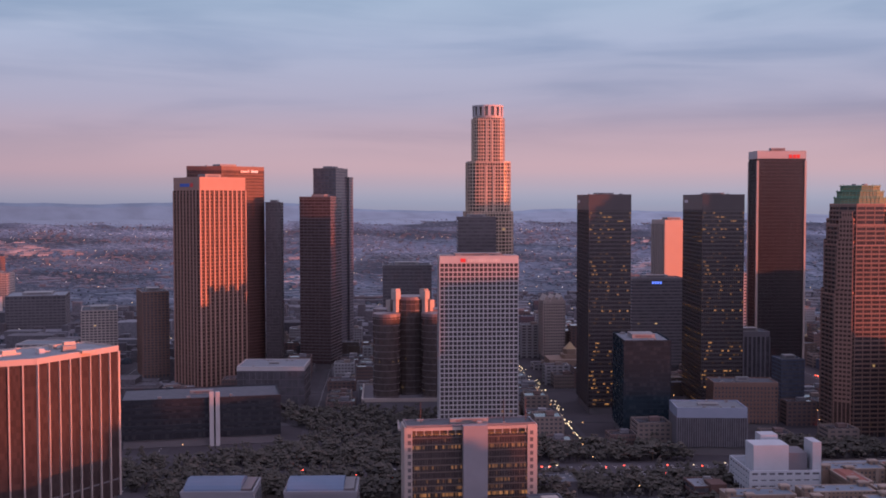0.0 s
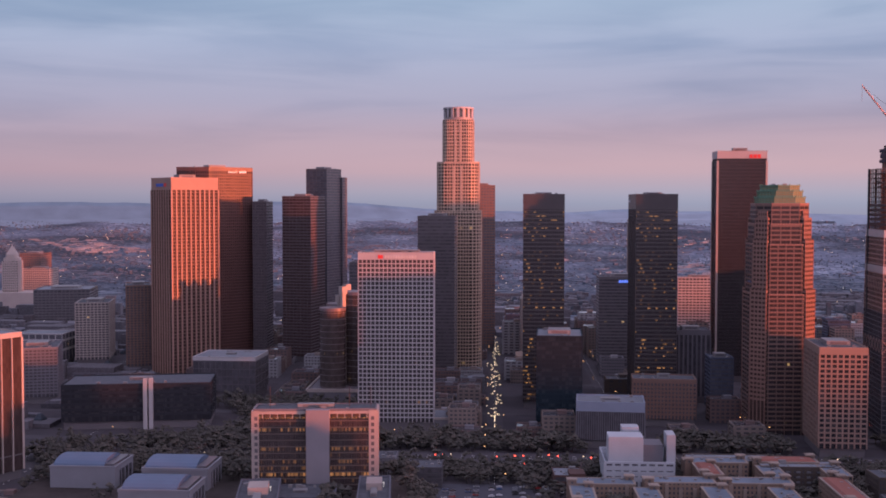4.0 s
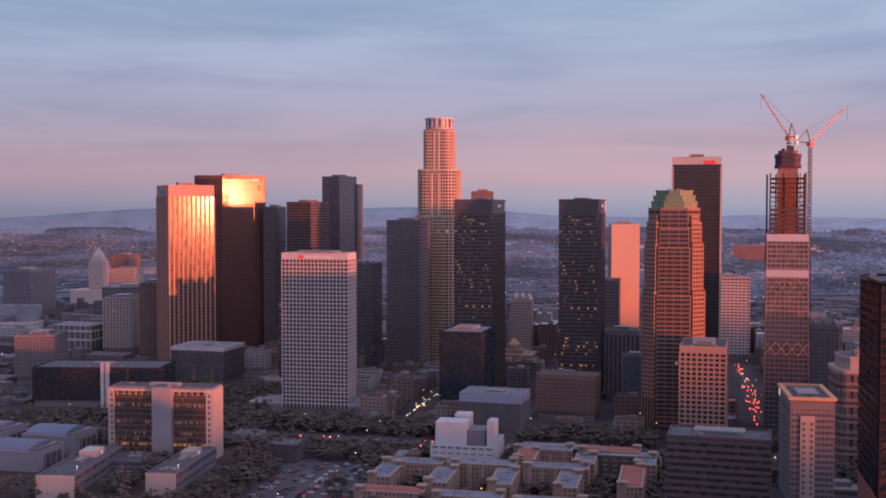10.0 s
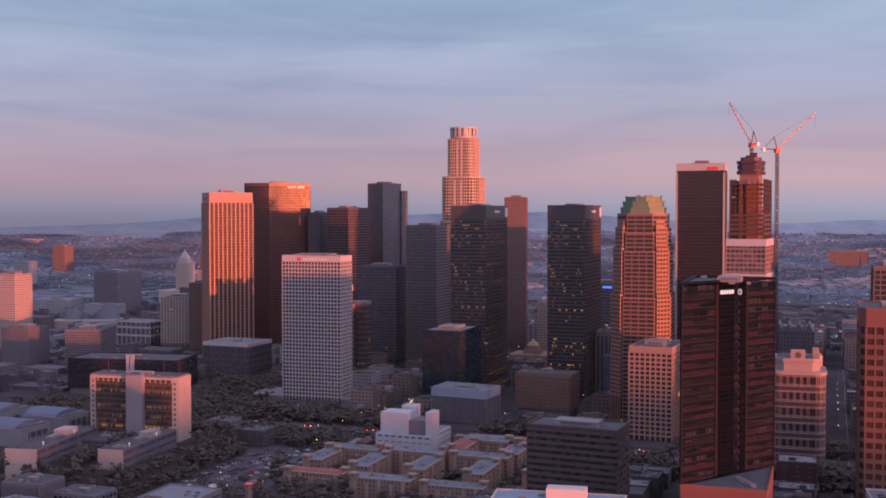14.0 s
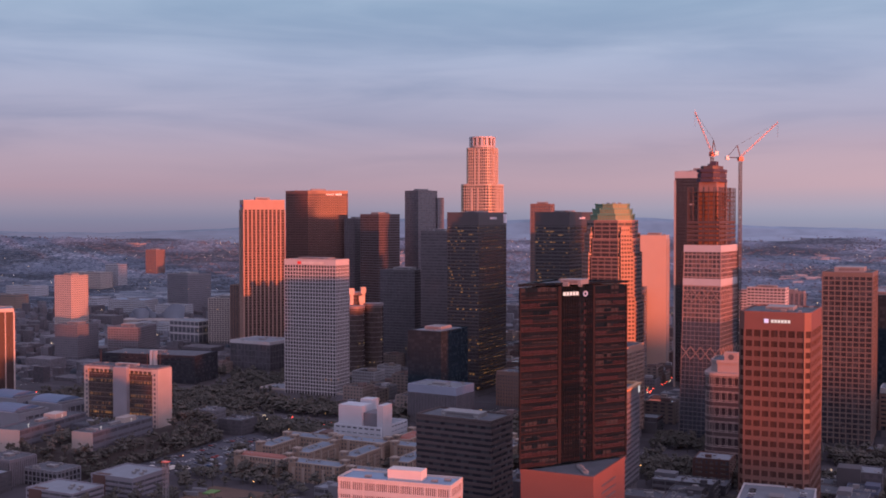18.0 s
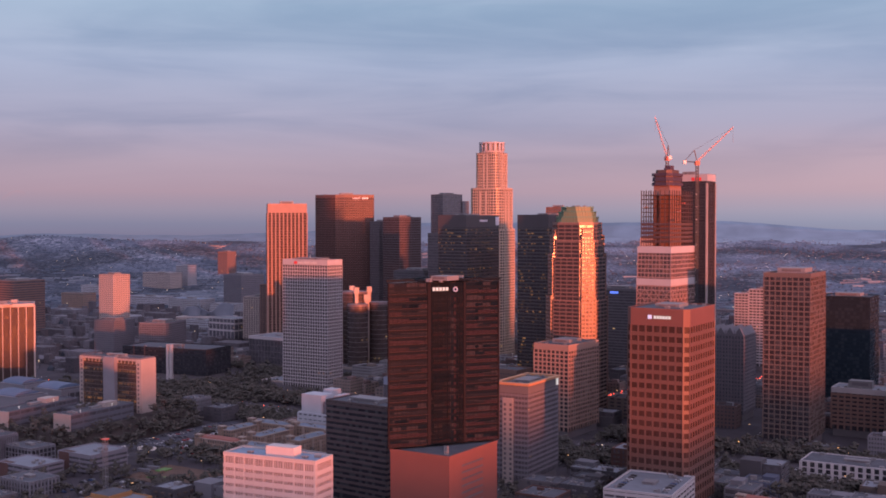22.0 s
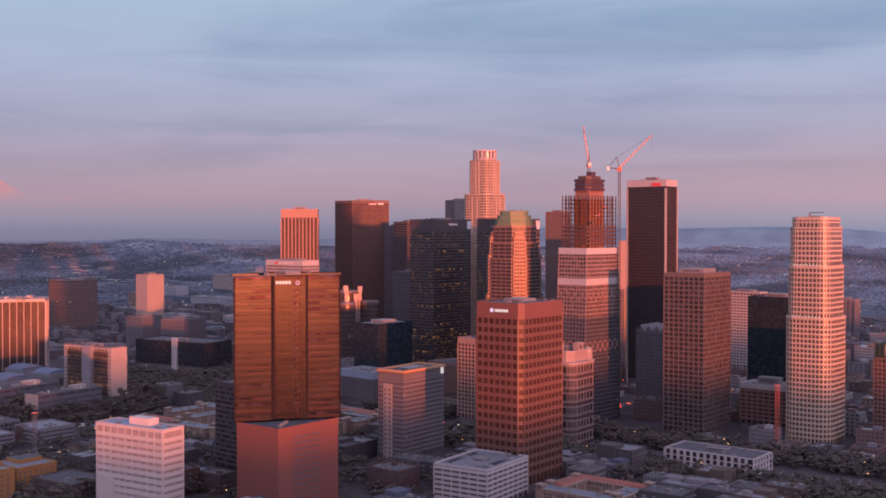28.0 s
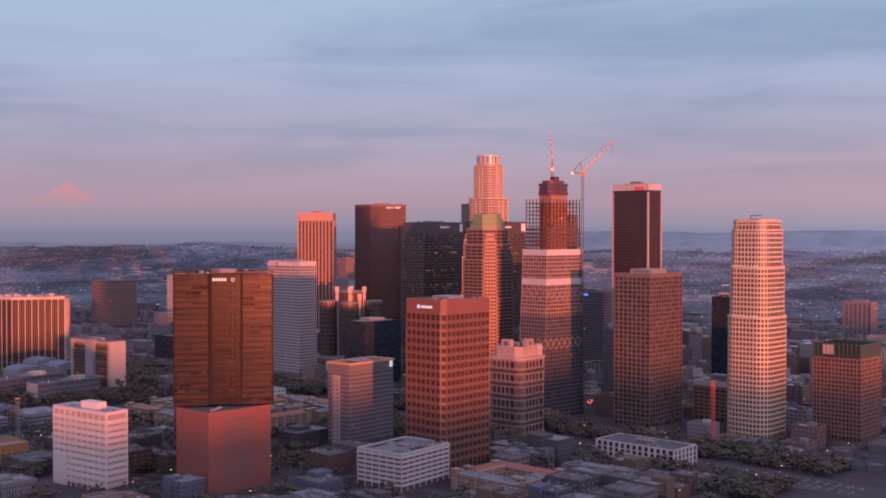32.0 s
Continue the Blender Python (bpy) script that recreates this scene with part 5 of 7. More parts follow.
OLD = tower("old_stone_tower", "slender pale stone tower with gables", 35, -146, 28, 33, -124.5, 78, G_DARK, M_PALE, fh=3.8, sh=1.8, bay=3.2, pw=1.4, pd=0.4, joined=True)
for ob, w, d, z, m, n in ((GABLE, 38.4, 42.7, 88, M_GREY, 4), (OLD, 28, 33, 78, M_PALE, 3)):
    step = w / n
    for k in range(n):
        x0 = -w / 2 + k * step
        ms = Mass()
        ms.v += [(x0, -d / 2, z), (x0 + step, -d / 2, z), (x0 + step / 2, -d / 2, z + step * 0.9), (x0, d / 2, z), (x0 + step, d / 2, z), (x0 + step / 2, d / 2, z + step * 0.9)]
        ms.f += [(0, 1, 2), (5, 4, 3), (1, 4, 5, 2), (3, 0, 2, 5)]
        part("gable", ms, m, ob, "pointed stone gable")
        part("finial", Mass().frustum(rect(1.4, 1.4, x0, -d / 2), z - 2, rect(0.3, 0.3, x0, -d / 2), z + step * 0.7), m, ob)
M_BLUEROOF = mat("blue_membrane_roof", (0.17, 0.235, 0.33), 0.85, var=0.25)
M_PINKWHITE = mat("pinkish_white_panels", (0.47, 0.42, 0.42), 0.75)
RIB = tower("white_rib_office", "pinkish white office block with horizontal bands", -903.6, 246.8, 66, 20, -119.4, 61, glass("ribbed_window", (0.12, 0.085, 0.085), 0.4, lit=0.01, spec=0.3), M_PINKWHITE, fh=4.85, sh=2.75, first=1.2, bay=1.22, pw=0.55, pd=0.06, sp=0.4, top=1.2, surface=M_BLUEROOF, category="office building", plant=0, lobby=3)
for k in range(10):
    part("broad_pier", Mass().box(-32.6 + k * 7.25, -10.0, -2, 0.75, 0.9, 60), M_PINKWHITE, RIB)
for k in range(2):
    part("broad_pier", Mass().box(33.0, -9.4 + k * 18.8, -2, 0.9, 1.2, 60), M_PINKWHITE, RIB)
part("blank_wall", Mass().box(-24, -10.3, -2, 18, 0.8, 24), M_PINKWHITE, RIB, "blank white lower wall")
part("penthouse", Mass().box(4, 0.5, 61, 20, 9, 67), M_PINKWHITE, RIB, "plain white penthouse")
for x, y in ((-18, -3), (-9, 4), (21, -2), (27, 3)):
    part("roof_unit", Mass().box(x, y, 61, 3.4, 2.6, 62.6), M_MECH, RIB)
tower("white_parking_block", "white low parking building with dark slots", -870, 2, 45, 59, -121.7, 30, G_DARK, M_WHITE, fh=3.6, sh=2.0, bay=7, pw=0.8, pd=0.3, surface=M_PALEROOF, category="parking garage", plant=0.2, ph=2, lobby=2)
tower("brown_banded_block", "dark brown office block with window bands", -798, 188, 56, 30.2, -131.2, 76, G_BLOCK, mat("umber_panels", (0.078, 0.056, 0.060), 0.8), fh=3.9, sh=2.0, bay=0, piers=False, surface=M_ROOF, category="office building", ph=3)
tower("white_roofed_hall", "dark glass hall under a flat white roof", -10, 301, 66.3, 54.4, -129.4, 43, G_DARK, M_BLACK, fh=8, sh=0.6, bay=6, pw=0.5, pd=0.3, top=3, topm=M_WHITE, surface=M_PALEROOF, category="building", plant=0.15, ph=2)
SLAB = tower("long_dark_slab", "long low dark slab building", -103, 431, 131.8, 56, -117.4, 40, G_BLOCK, M_MATTE, fh=5, sh=2.2, bay=8, pw=0.8, pd=0.3, category="building", surface=M_ROOF, plant=0.15, ph=3)
for sx in (8, 13):
    part("white_pylon", Mass().box(sx, -29.5, -2, 3.6, 4, 46), M_WHITE, SLAB, "tall white concrete pylon")
tower("grid_apartment_tower", "grey apartment slab with a balcony grid", 316, 348, 40.9, 66, -113.4, 78, G_DARK, M_PALE, fh=3.2, sh=1.4, bay=4.5, pw=1.2, pd=0.5, category="apartment building", joined=True)
tower("lit_orange_tower", "plain tower with its broad side lit by the sun", 240, 583, 34, 32.9, -128.6, 119.7, G_GREY, M_PALE, fh=3.3, sh=2.2, bay=5, pw=1.8, pd=0.2, joined=True)
tower("grey_apartment_block", "grey rendered block of flats with pale bands", 138, 562, 41.3, 41.9, -124.8, 54.9, G_GREY, M_GREY, fh=3.2, sh=1.8, bay=4.5, pw=1.2, pd=0.3, category="apartment building", joined=True)
tower("dark_plaza_block", "square dark office block with horizontal bands", 437, 794, 66, 64.7, -128.6, 101, G_DARK, M_BROWN, fh=4.2, sh=2.2, bay=0, piers=False, category="office building")
tower("square_civic_block", "square grey civic block", 876, 434, 70, 59, -141, 89.5, G_GREY, M_GREY, fh=4.2, sh=2.0, bay=4, pw=1, pd=0.4, category="office building", joined=True)
tower("far_lit_tower", "far tower glowing in the last sun", 1718, 562, 36.6, 37.4, -126.2, 117.7, G_GREY, M_BROWN, fh=4, sh=2.0, bay=4.5, pw=1.8, pd=0.3, joined=True)
tower("two_tone_apartment", "dark apartment block with a pale end", 77, 479, 43.2, 60, -110, 56.6, G_DARK, M_GREY, fh=3.2, sh=1.5, bay=4, pw=1, pd=0.4, category="apartment building", joined=True)
tower("low_civic_block", "dark low civic block", 757, 264, 86.9, 87.9, -115.5, 62.8, G_DARK, M_DGREY, fh=4.5, sh=2.2, bay=6, pw=1, pd=0.3, category="office building", surface=M_PALEROOF, joined=True)
tower("brown_apartment_tower", "brown rendered apartment tower with stacked windows", 225, 322, 29.2, 56, -108, 103.9, G_DARK, M_BROWN, fh=3.1, sh=1.4, bay=4, pw=1.4, pd=0.4, category="apartment building", joined=True)
M_SCHOOL = mat("school_white_render", (0.36, 0.385, 0.44), 0.8)
SCHOOL = tower("low_white_school", "white low building with tall blank slabs", -535, 218, 47.2, 46, -127.8, 24, G_GREY, M_SCHOOL, fh=4, sh=3.2, bay=6, pw=2, pd=0.2, category="building", surface=M_PALEROOF, plant=0.0, joined=True)
part("blank_block", Mass().box(-9, -12, 0, 24, 18, 42), M_SCHOOL, SCHOOL, "blank white upper block")
part("stair_block", Mass().box(-4, 4, 0, 12, 12, 45), M_SCHOOL, SCHOOL)
part("blank_slab", Mass().box(22, -14, 0, 6, 16, 44), M_SCHOOL, SCHOOL, "tall blank white slab")
part("link_block", Mass().box(10, -8, 0, 14, 20, 36), M_GREY, SCHOOL)
M_WING = mat("blue_grey_render", (0.092, 0.096, 0.125), 0.85)
WING_A = tower("low_wing", "long low wing with a flat roof", -513, 502, 24, 90, -118, 31, G_DARK, M_WING, fh=5.6, sh=3.4, bay=16, pw=1.2, pd=0.2, category="building", surface=M_ROOF, plant=0.2, ph=2.5, lobby=2)
WING_B = tower("low_wing", "long low wing with a flat roof", -541, 439, 19.1, 80, -122, 31, G_DARK, M_WING, fh=5.6, sh=3.4, bay=16, pw=1.2, pd=0.2, category="building", surface=M_ROOF, plant=0.2, ph=2.5, lobby=2)
for ob, w, d in ((WING_A, 24, 90), (WING_B, 19.1, 80)):
    part("end_wall", Mass().box(0, -d / 2 - 0.4, -1, w + 1.2, 1.2, 32.2), M_PALE, ob, "blank pale end wall")
    part("roof_house", Mass().box(0, d * 0.2, 31, w * 0.5, 16, 35.5), M_PALE, ob, "pale roof house")
    for k in range(2):
        part("roof_lamp", Mass().box(w * 0.3, -d * 0.3 + k * d * 0.5, 31, 0.3, 0.3, 33.5).box(w * 0.3, -d * 0.3 + k * d * 0.5, 33.4, 0.9, 0.9, 34.1), M_LIT, ob, "white roof lamp")
tower("link_building", "low link building between two wings", -492, 463, 44, 30, -121, 25, G_DARK, M_WING, fh=4, sh=2, bay=6, pw=0.8, pd=0.2, category="building", surface=M_ROOF, plant=0.2, ph=2, lobby=1)
M_DKGREEN = mat("dark_green_metal", (0.035, 0.055, 0.045), 0.6)
BROWN_CROWN = tower("dark_brown_tower", "brown office tower with a squared window grid", -657, -392, 45.5, 48.2, -126.7, 82, G_BLOCK, M_BROWN, fh=3.9, sh=1.6, bay=3.4, pw=1.2, pd=0.4)
tower("white_hall", "low white hall with a flat roof", 330, 407, 60, 40, -128, 40, G_GREY, M_WHITE, fh=12, sh=3, bay=9, pw=1, pd=0.2, category="building", surface=M_PALEROOF, plant=0, joined=True)
tower("far_civic_block", "pale stone civic block with window grid", 1079, 226, 53.5, 42.5, -126.8, 78, G_GREY, M_PALE, fh=4.2, sh=2, bay=4, pw=1, pd=0.3, category="office building", joined=True)
tower("far_civic_tower", "brown civic tower in the sun", 1130, 221, 40.7, 50, -126.7, 105, G_GREY, M_BROWN, fh=4.2, sh=2, bay=4, pw=1.4, pd=0.3, joined=True)
tower("far_hospital", "far hospital block glowing orange in the last sun", 2490, 695, 90, 34, -120, 119, G_GREY, M_PALE, fh=4, sh=2, bay=6, pw=2, pd=0.3, category="hospital", joined=True)
tower("far_hospital_wing", "lower wing of the far hospital", 2440, 690, 60, 30, -120, 112, G_GREY, M_PALE, fh=4, sh=2, bay=6, pw=2, pd=0.3, category="hospital", plant=0, joined=True)
tower("far_orange_warehouse", "long far building lit orange by the sun", 1249, -1592, 105, 36, -127, 94, G_GREY, M_BROWN, fh=6, sh=3, bay=8, pw=3, pd=0.3, category="building", joined=True)
tower("far_orange_warehouse", "long far building lit orange by the sun", 1180, -1540, 60, 30, -127, 84, G_GREY, M_BROWN, fh=6, sh=3, bay=8, pw=3, pd=0.3, category="building", plant=0, joined=True)

# broad civic and market buildings in the middle distance
M_CIVIC = mat("pale_civic_render", (0.30, 0.31, 0.35), 0.85)
for x, y, w, d, h, m, words, deck in (
        (887, 550, 92, 46, 26, M_CIVIC, "broad white civic hall under a blue-grey roof", M_BLUEROOF), (1009, 661, 98, 44, 18, M_CIVIC, "long white low building with window bands", M_PALEROOF),
        (1376, 695, 96, 44, 38, M_PALE, "broad pale building far beyond the civic halls", M_PALEROOF), (1430, 640, 40, 34, 52, M_CIVIC, "pale square block beside a broad building", M_PALEROOF),
        (489, 476, 54, 30, 23, M_CIVIC, "white office building with square windows", M_PALEROOF), (770, 459, 64, 36, 27, M_CIVIC, "white civic office with rows of windows", M_PALEROOF),
        (932, 806, 68, 36, 33, M_TAN, "tan block with a plain side wall", M_ROOF), (758, 783, 66, 40, 17, M_GREY, "low grey building with a flat pale roof", M_PALEROOF),
        (1210, 820, 90, 40, 22, M_CIVIC, "long pale shed with a flat roof", M_PALEROOF), (620, 640, 50, 30, 20, M_CIVIC, "small white civic block", M_PALEROOF)):
    tower("civic_building", words, x, y, w, d, GA + 3, gz(x, y) + h, G_GREY, m, fh=4.2, sh=2.2, bay=5, pw=1.6, pd=0.3, category="building", surface=deck, plant=0.25, ph=3, joined=True)
tower("ribbed_far_tower", "grey far tower with upright ribs and sunlit edges", 360, -671, 50, 26, GA, 72, G_GREY, M_GREY, fh=0, rings=False, bay=8, pw=3.0, pd=0.8, top=3, joined=True, category="office building")
tower("brown_garage_block", "brown block with a white stepped roof house", -575, -288, 48, 32, GA, 46, G_BLOCK, M_BROWN, fh=4, sh=2.2, bay=6, pw=1.6, pd=0.3, top=4, topm=M_WHITE, surface=M_PALEROOF, category="building", plant=0.45, ph=7, joined=True)
for x0 in range(12):
    part("crown_fin", Mass().box(-22 + x0 * 4, -24.4, 82, 0.8, 1.0, 97).box(-22 + x0 * 4, 24.4, 82, 0.8, 1.0, 97), M_DKGREEN, BROWN_CROWN)
part("crown_screen", Mass().ring(rect(45, 47), rect(42, 44), 83, 96), M_DKGREEN, BROWN_CROWN, "dark green screen round the roof plant")
part("crown_panel", Mass().box(-8, -24.2, 86, 10, 1.4, 95), M_PALE, BROWN_CROWN, "pale panel set in the green screen")


# ---- other landmarks ----
def cylinder_hotel():
    ob = thing("cylinder_hotel", "hotel of mirrored glass cylinders on a concrete podium", "hotel", -98, 195, GA, size=48)
    g = glass("hotel_glass", (0.06, 0.045, 0.045), 0.10, bay=2.2, floor=3.2, lit=0.03, glow=0.8, spec=0.9)
    for i, (dx, dy, r, z) in enumerate(((0, 0, 17, 112), (-24, -24, 13.5, 97), (24, -24, 13.5, 97), (24, 24, 13.5, 97), (-24, 24, 13.5, 97))):
        poly = circle(r, 24, dx, dy)
        cyl = part("glass_cylinder", Mass().prism(poly, 12, z - 3), g, ob)
        part("drum_cap", Mass().prism(circle(r + 0.3, 24, dx, dy), z - 3.2, z), M_BRONZE, ob)
        ring = Mass().ring(circle(r + 0.12, 24), circle(r - 0.2, 24), 0, 0.5).mesh("floor_line", M_BRONZE)
        zz = 15.0
        while zz < z - 4:
            part("floor_line", ring, M_BRONZE, cyl).location = (dx, dy, zz)
            zz += 6.4
    for dx, dy, top in ((-14.5, -14.5, 118), (14.5, -14.5, 118), (14.5, 14.5, 118), (-14.5, 14.5, 118), (-20, 0, 108), (20, 0, 108)):
        part("lift_shaft", Mass().box(dx, dy, 8, 4.4, 4.4, top, math.pi / 4), M_PALE, ob, "pale concrete lift shaft")
        part("shaft_head", Mass().box(dx, dy, top - 8, 6.6, 6.6, top, math.pi / 4), M_PALE, ob)
    part("podium", Mass().prism(rect(96, 88), -2, 14), M_GREY, ob, "concrete podium")
    part("podium_rim", Mass().ring(rect(97.5, 89.5), rect(94, 86), 12, 15.5), M_PALE, ob)


def city_hall():
    x, y = 1011, 292
    b = gz(x, y) - 2
    ob = thing("city_hall", "white stone city hall tower with a stepped pyramid top", "civic building", x, y, 240, size=60)
    g = glass("hall_glass", (0.05, 0.05, 0.055), 0.3, bay=3, floor=4, lit=0.02)
    stone = mat("warm_white_stone", (0.40, 0.335, 0.325), 0.8)
    part("base_wing", Mass().prism(rect(95, 60), b, b + 28), stone, ob)
    stage(ob, rect(27.5, 28.3), b + 28, 98, g, stone, fh=4.4, sh=2.2, bay=3.4, pw=2.0, pd=0.5, sp=0.4, joined=True)
    for s, z0, z1 in ((26, 98, 104), (20, 104, 110)):
        part("stepped_top", Mass().prism(chamfer(s, s, 3), z0, z1), stone, ob)
    part("pyramid_roof", Mass().frustum(rect(18, 18), 110, rect(2, 2), 125).box(0, 0, 125, 1.2, 1.2, 129), stone, ob)


def deco_office():
    """Office block with pale framed windows, dark stone bands and a round attic window."""
    ob = thing("postmodern_office", "dark stone office block with pale framed windows and stepped attic", "office building", -643, -78, -124, size=34)
    w, d = 42.0, 44.0
    g = glass("deco_glass", (0.026, 0.018, 0.024), 0.2, bay=3, floor=4, lit=0.03)
    pink = mat("pink_stone", (0.27, 0.215, 0.215), 0.7)
    poly = rounded(w, d, 8, 4)
    dark = mat("oxblood_granite", (0.055, 0.034, 0.040), 0.5)
    body = mat("dusky_rose_stone", (0.058, 0.040, 0.046), 0.7)
    part("glass_wall", Mass().prism(poly, 0, 76), g, ob)
    band, line = Mass().ring(grow(poly, 0.5), grow(poly, -0.3), 0, 3.4).mesh("dark_band", dark), Mass().ring(grow(poly, 0.8), grow(poly, -0.1), 0, 0.5).mesh("pale_string_course", pink)
    sill = Mass().ring(grow(poly, 0.45), grow(poly, -0.1), 0, 0.5).mesh("transom", pink)
    for k in range(6):
        z = 12.6 * k
        part("dark_band", band, dark, ob).location = (0, 0, z)
        for q in (-0.5, 3.3):
            part("pale_string_course", line, pink, ob).location = (0, 0, z + q)
        for q in (4.6, 11.2):
            part("transom", sill, pink, ob).location = (0, 0, z + q)
    post = Mass().box(0, 0, 0, 1.3, 0.6, 76).mesh("stone_pier", body)
    edge = Mass().box(-0.75, 0, 0, 0.3, 0.9, 76).box(0.75, 0, 0, 0.3, 0.9, 76).mesh("pale_jamb", pink)
    for i in range(len(poly)):
        a, b = Vector(poly[i]), Vector(poly[(i + 1) % len(poly)])
        n = max(1, round((b - a).length / 5.2))
        for j in range(n):
            q, t = a.lerp(b, (j + (0.0 if n > 1 else 0.5)) / n), math.atan2(b.y - a.y, b.x - a.x)
            place(part("stone_pier", post, body, ob), q.x, q.y, 0, t)
            place(part("pale_jamb", edge, pink, ob), q.x, q.y, 0, t)
    part("cornice", Mass().prism(grow(poly, 1.4), 75.5, 78), pink, ob)
    part("attic", Mass().prism(chamfer(w - 8, d - 8, 6), 78, 86), pink, ob)
    part("attic_cornice", Mass().prism(chamfer(w - 6.5, d - 6.5, 6), 85.5, 87), pink, ob)
    part("attic_gable", Mass().box(0, -(d - 8) / 2 + 3, 87, 11, 5, 95), pink, ob)
    part("attic_gable", Mass().box((w - 8) / 2 - 3, 0, 87, 5, 11, 95), pink, ob)
    for m in (Matrix.Translation((0, -(d - 8) / 2 + 0.4, 91)) @ Matrix.Rotation(math.pi / 2, 4, "X"),
              Matrix.Translation(((w - 8) / 2 - 0.4, 0, 91)) @ Matrix.Rotation(math.pi / 2, 4, "Y")):
        part("round_window", Mass().prism(circle(2.4, 20), -0.2, 0.2, True), M_BLACK, ob).matrix_basis = m
    tur = part("corner_turret", Mass().prism(circle(4.6, 16, 15.5, 15.5), 78, 85), pink, ob, "round corner turret")
    dome = Mass()
    for k in range(5):
        r0, r1 = 4.9 * math.cos(k * math.pi / 10), 4.9 * math.cos((k + 1) * math.pi / 10)
        dome.frustum(circle(r0, 16, 15.5, 15.5), 85 + 4.9 * math.sin(k * math.pi / 10), circle(max(r1, 0.2), 16, 15.5, 15.5), 85 + 4.9 * math.sin((k + 1) * math.pi / 10))
    part("turret_dome", dome, mat("bronze_dome", (0.36, 0.27, 0.22), 0.35, 0.4), tur, "smooth bronze dome")
    roof(ob, chamfer(w - 8, d - 8, 6), 87, pink, plant=0.3)


M_HALL = mat("hall_panels", (0.175, 0.178, 0.212), 0.7)


def barrel_hall(x, y, turn, w=44, d=34, h=30.5):
    ob = thing("barrel_roofed_hall", "white school hall with a low blue barrel roof", "building", x, y, turn, "school halls with blue roofs", size=30)
    part("wall_shell", Mass().prism(rect(w, d), -2, h), M_HALL, ob)
    blue = bpy.data.materials.get("blue_metal_roof") or mat("blue_metal_roof", (0.085, 0.125, 0.205), 0.7, 0.0)
    m, n = Mass(), 9
    for i in range(n):
        a0, a1 = math.pi * i / n, math.pi * (i + 1) / n
        k = len(m.v)
        for a in (a0, a1):
            for sx in (-w / 2 + 1.6, w / 2 - 8):
                m.v.append((sx, -math.cos(a) * (d / 2 - 1.4), h + 0.3 + 5.2 * math.sin(a)))
        m.f.append((k, k + 1, k + 3, k + 2))
    k = len(m.v)
    for sx in (-w / 2 + 1.6, w / 2 - 8):
        c = len(m.v)
        m.v.append((sx, 0, h))
        arc = [(sx, -math.cos(math.pi * i / n) * (d / 2 - 1.4), h + 0.3 + 5.2 * math.sin(math.pi * i / n)) for i in range(n + 1)]
        m.v += arc
        m.f += [(c, c + 1 + i, c + 2 + i) for i in range(n)]
    part("barrel_roof", m, blue, ob, "curved blue metal roof")
    part("parapet", Mass().ring(rect(w + 0.6, d + 0.6), rect(w - 2, d - 2), h - 0.5, h + 1.2), M_HALL, ob)
    part("end_grille", Mass().box(w / 2 - 5, 0, h - 0.5, 6.5, d * 0.86, h + 2.2), M_BLACK, ob, "dark louvred end of the roof")
    
    part("end_glazing", Mass().box(w / 2 + 0.15, 2, 8, 0.5, d * 0.62, h - 3), G_DARK, ob, "tall dark glazed end")
    for q in (-0.2, 0.0, 0.2, 0.4):
        part("glazing_post", Mass().box(w / 2 + 0.5, q * d - 0.5, 8, 0.5, 0.8, h - 3), M_HALL, ob)
    part("low_strip", Mass().box(-4, -d / 2 - 0.1, 6, w * 0.6, 0.4, 9), M_DGREY, ob)


LOW_WALLS = [mat("stucco_grey", (0.062, 0.06, 0.072), 0.9), mat("stucco_tan", (0.088, 0.068, 0.062), 0.9), mat("stucco_white", (0.145, 0.145, 0.17), 0.9),
             mat("brick_red", (0.09, 0.048, 0.045), 0.9), mat("slate_blue_panels", (0.065, 0.078, 0.125), 0.8), M_DGREY]


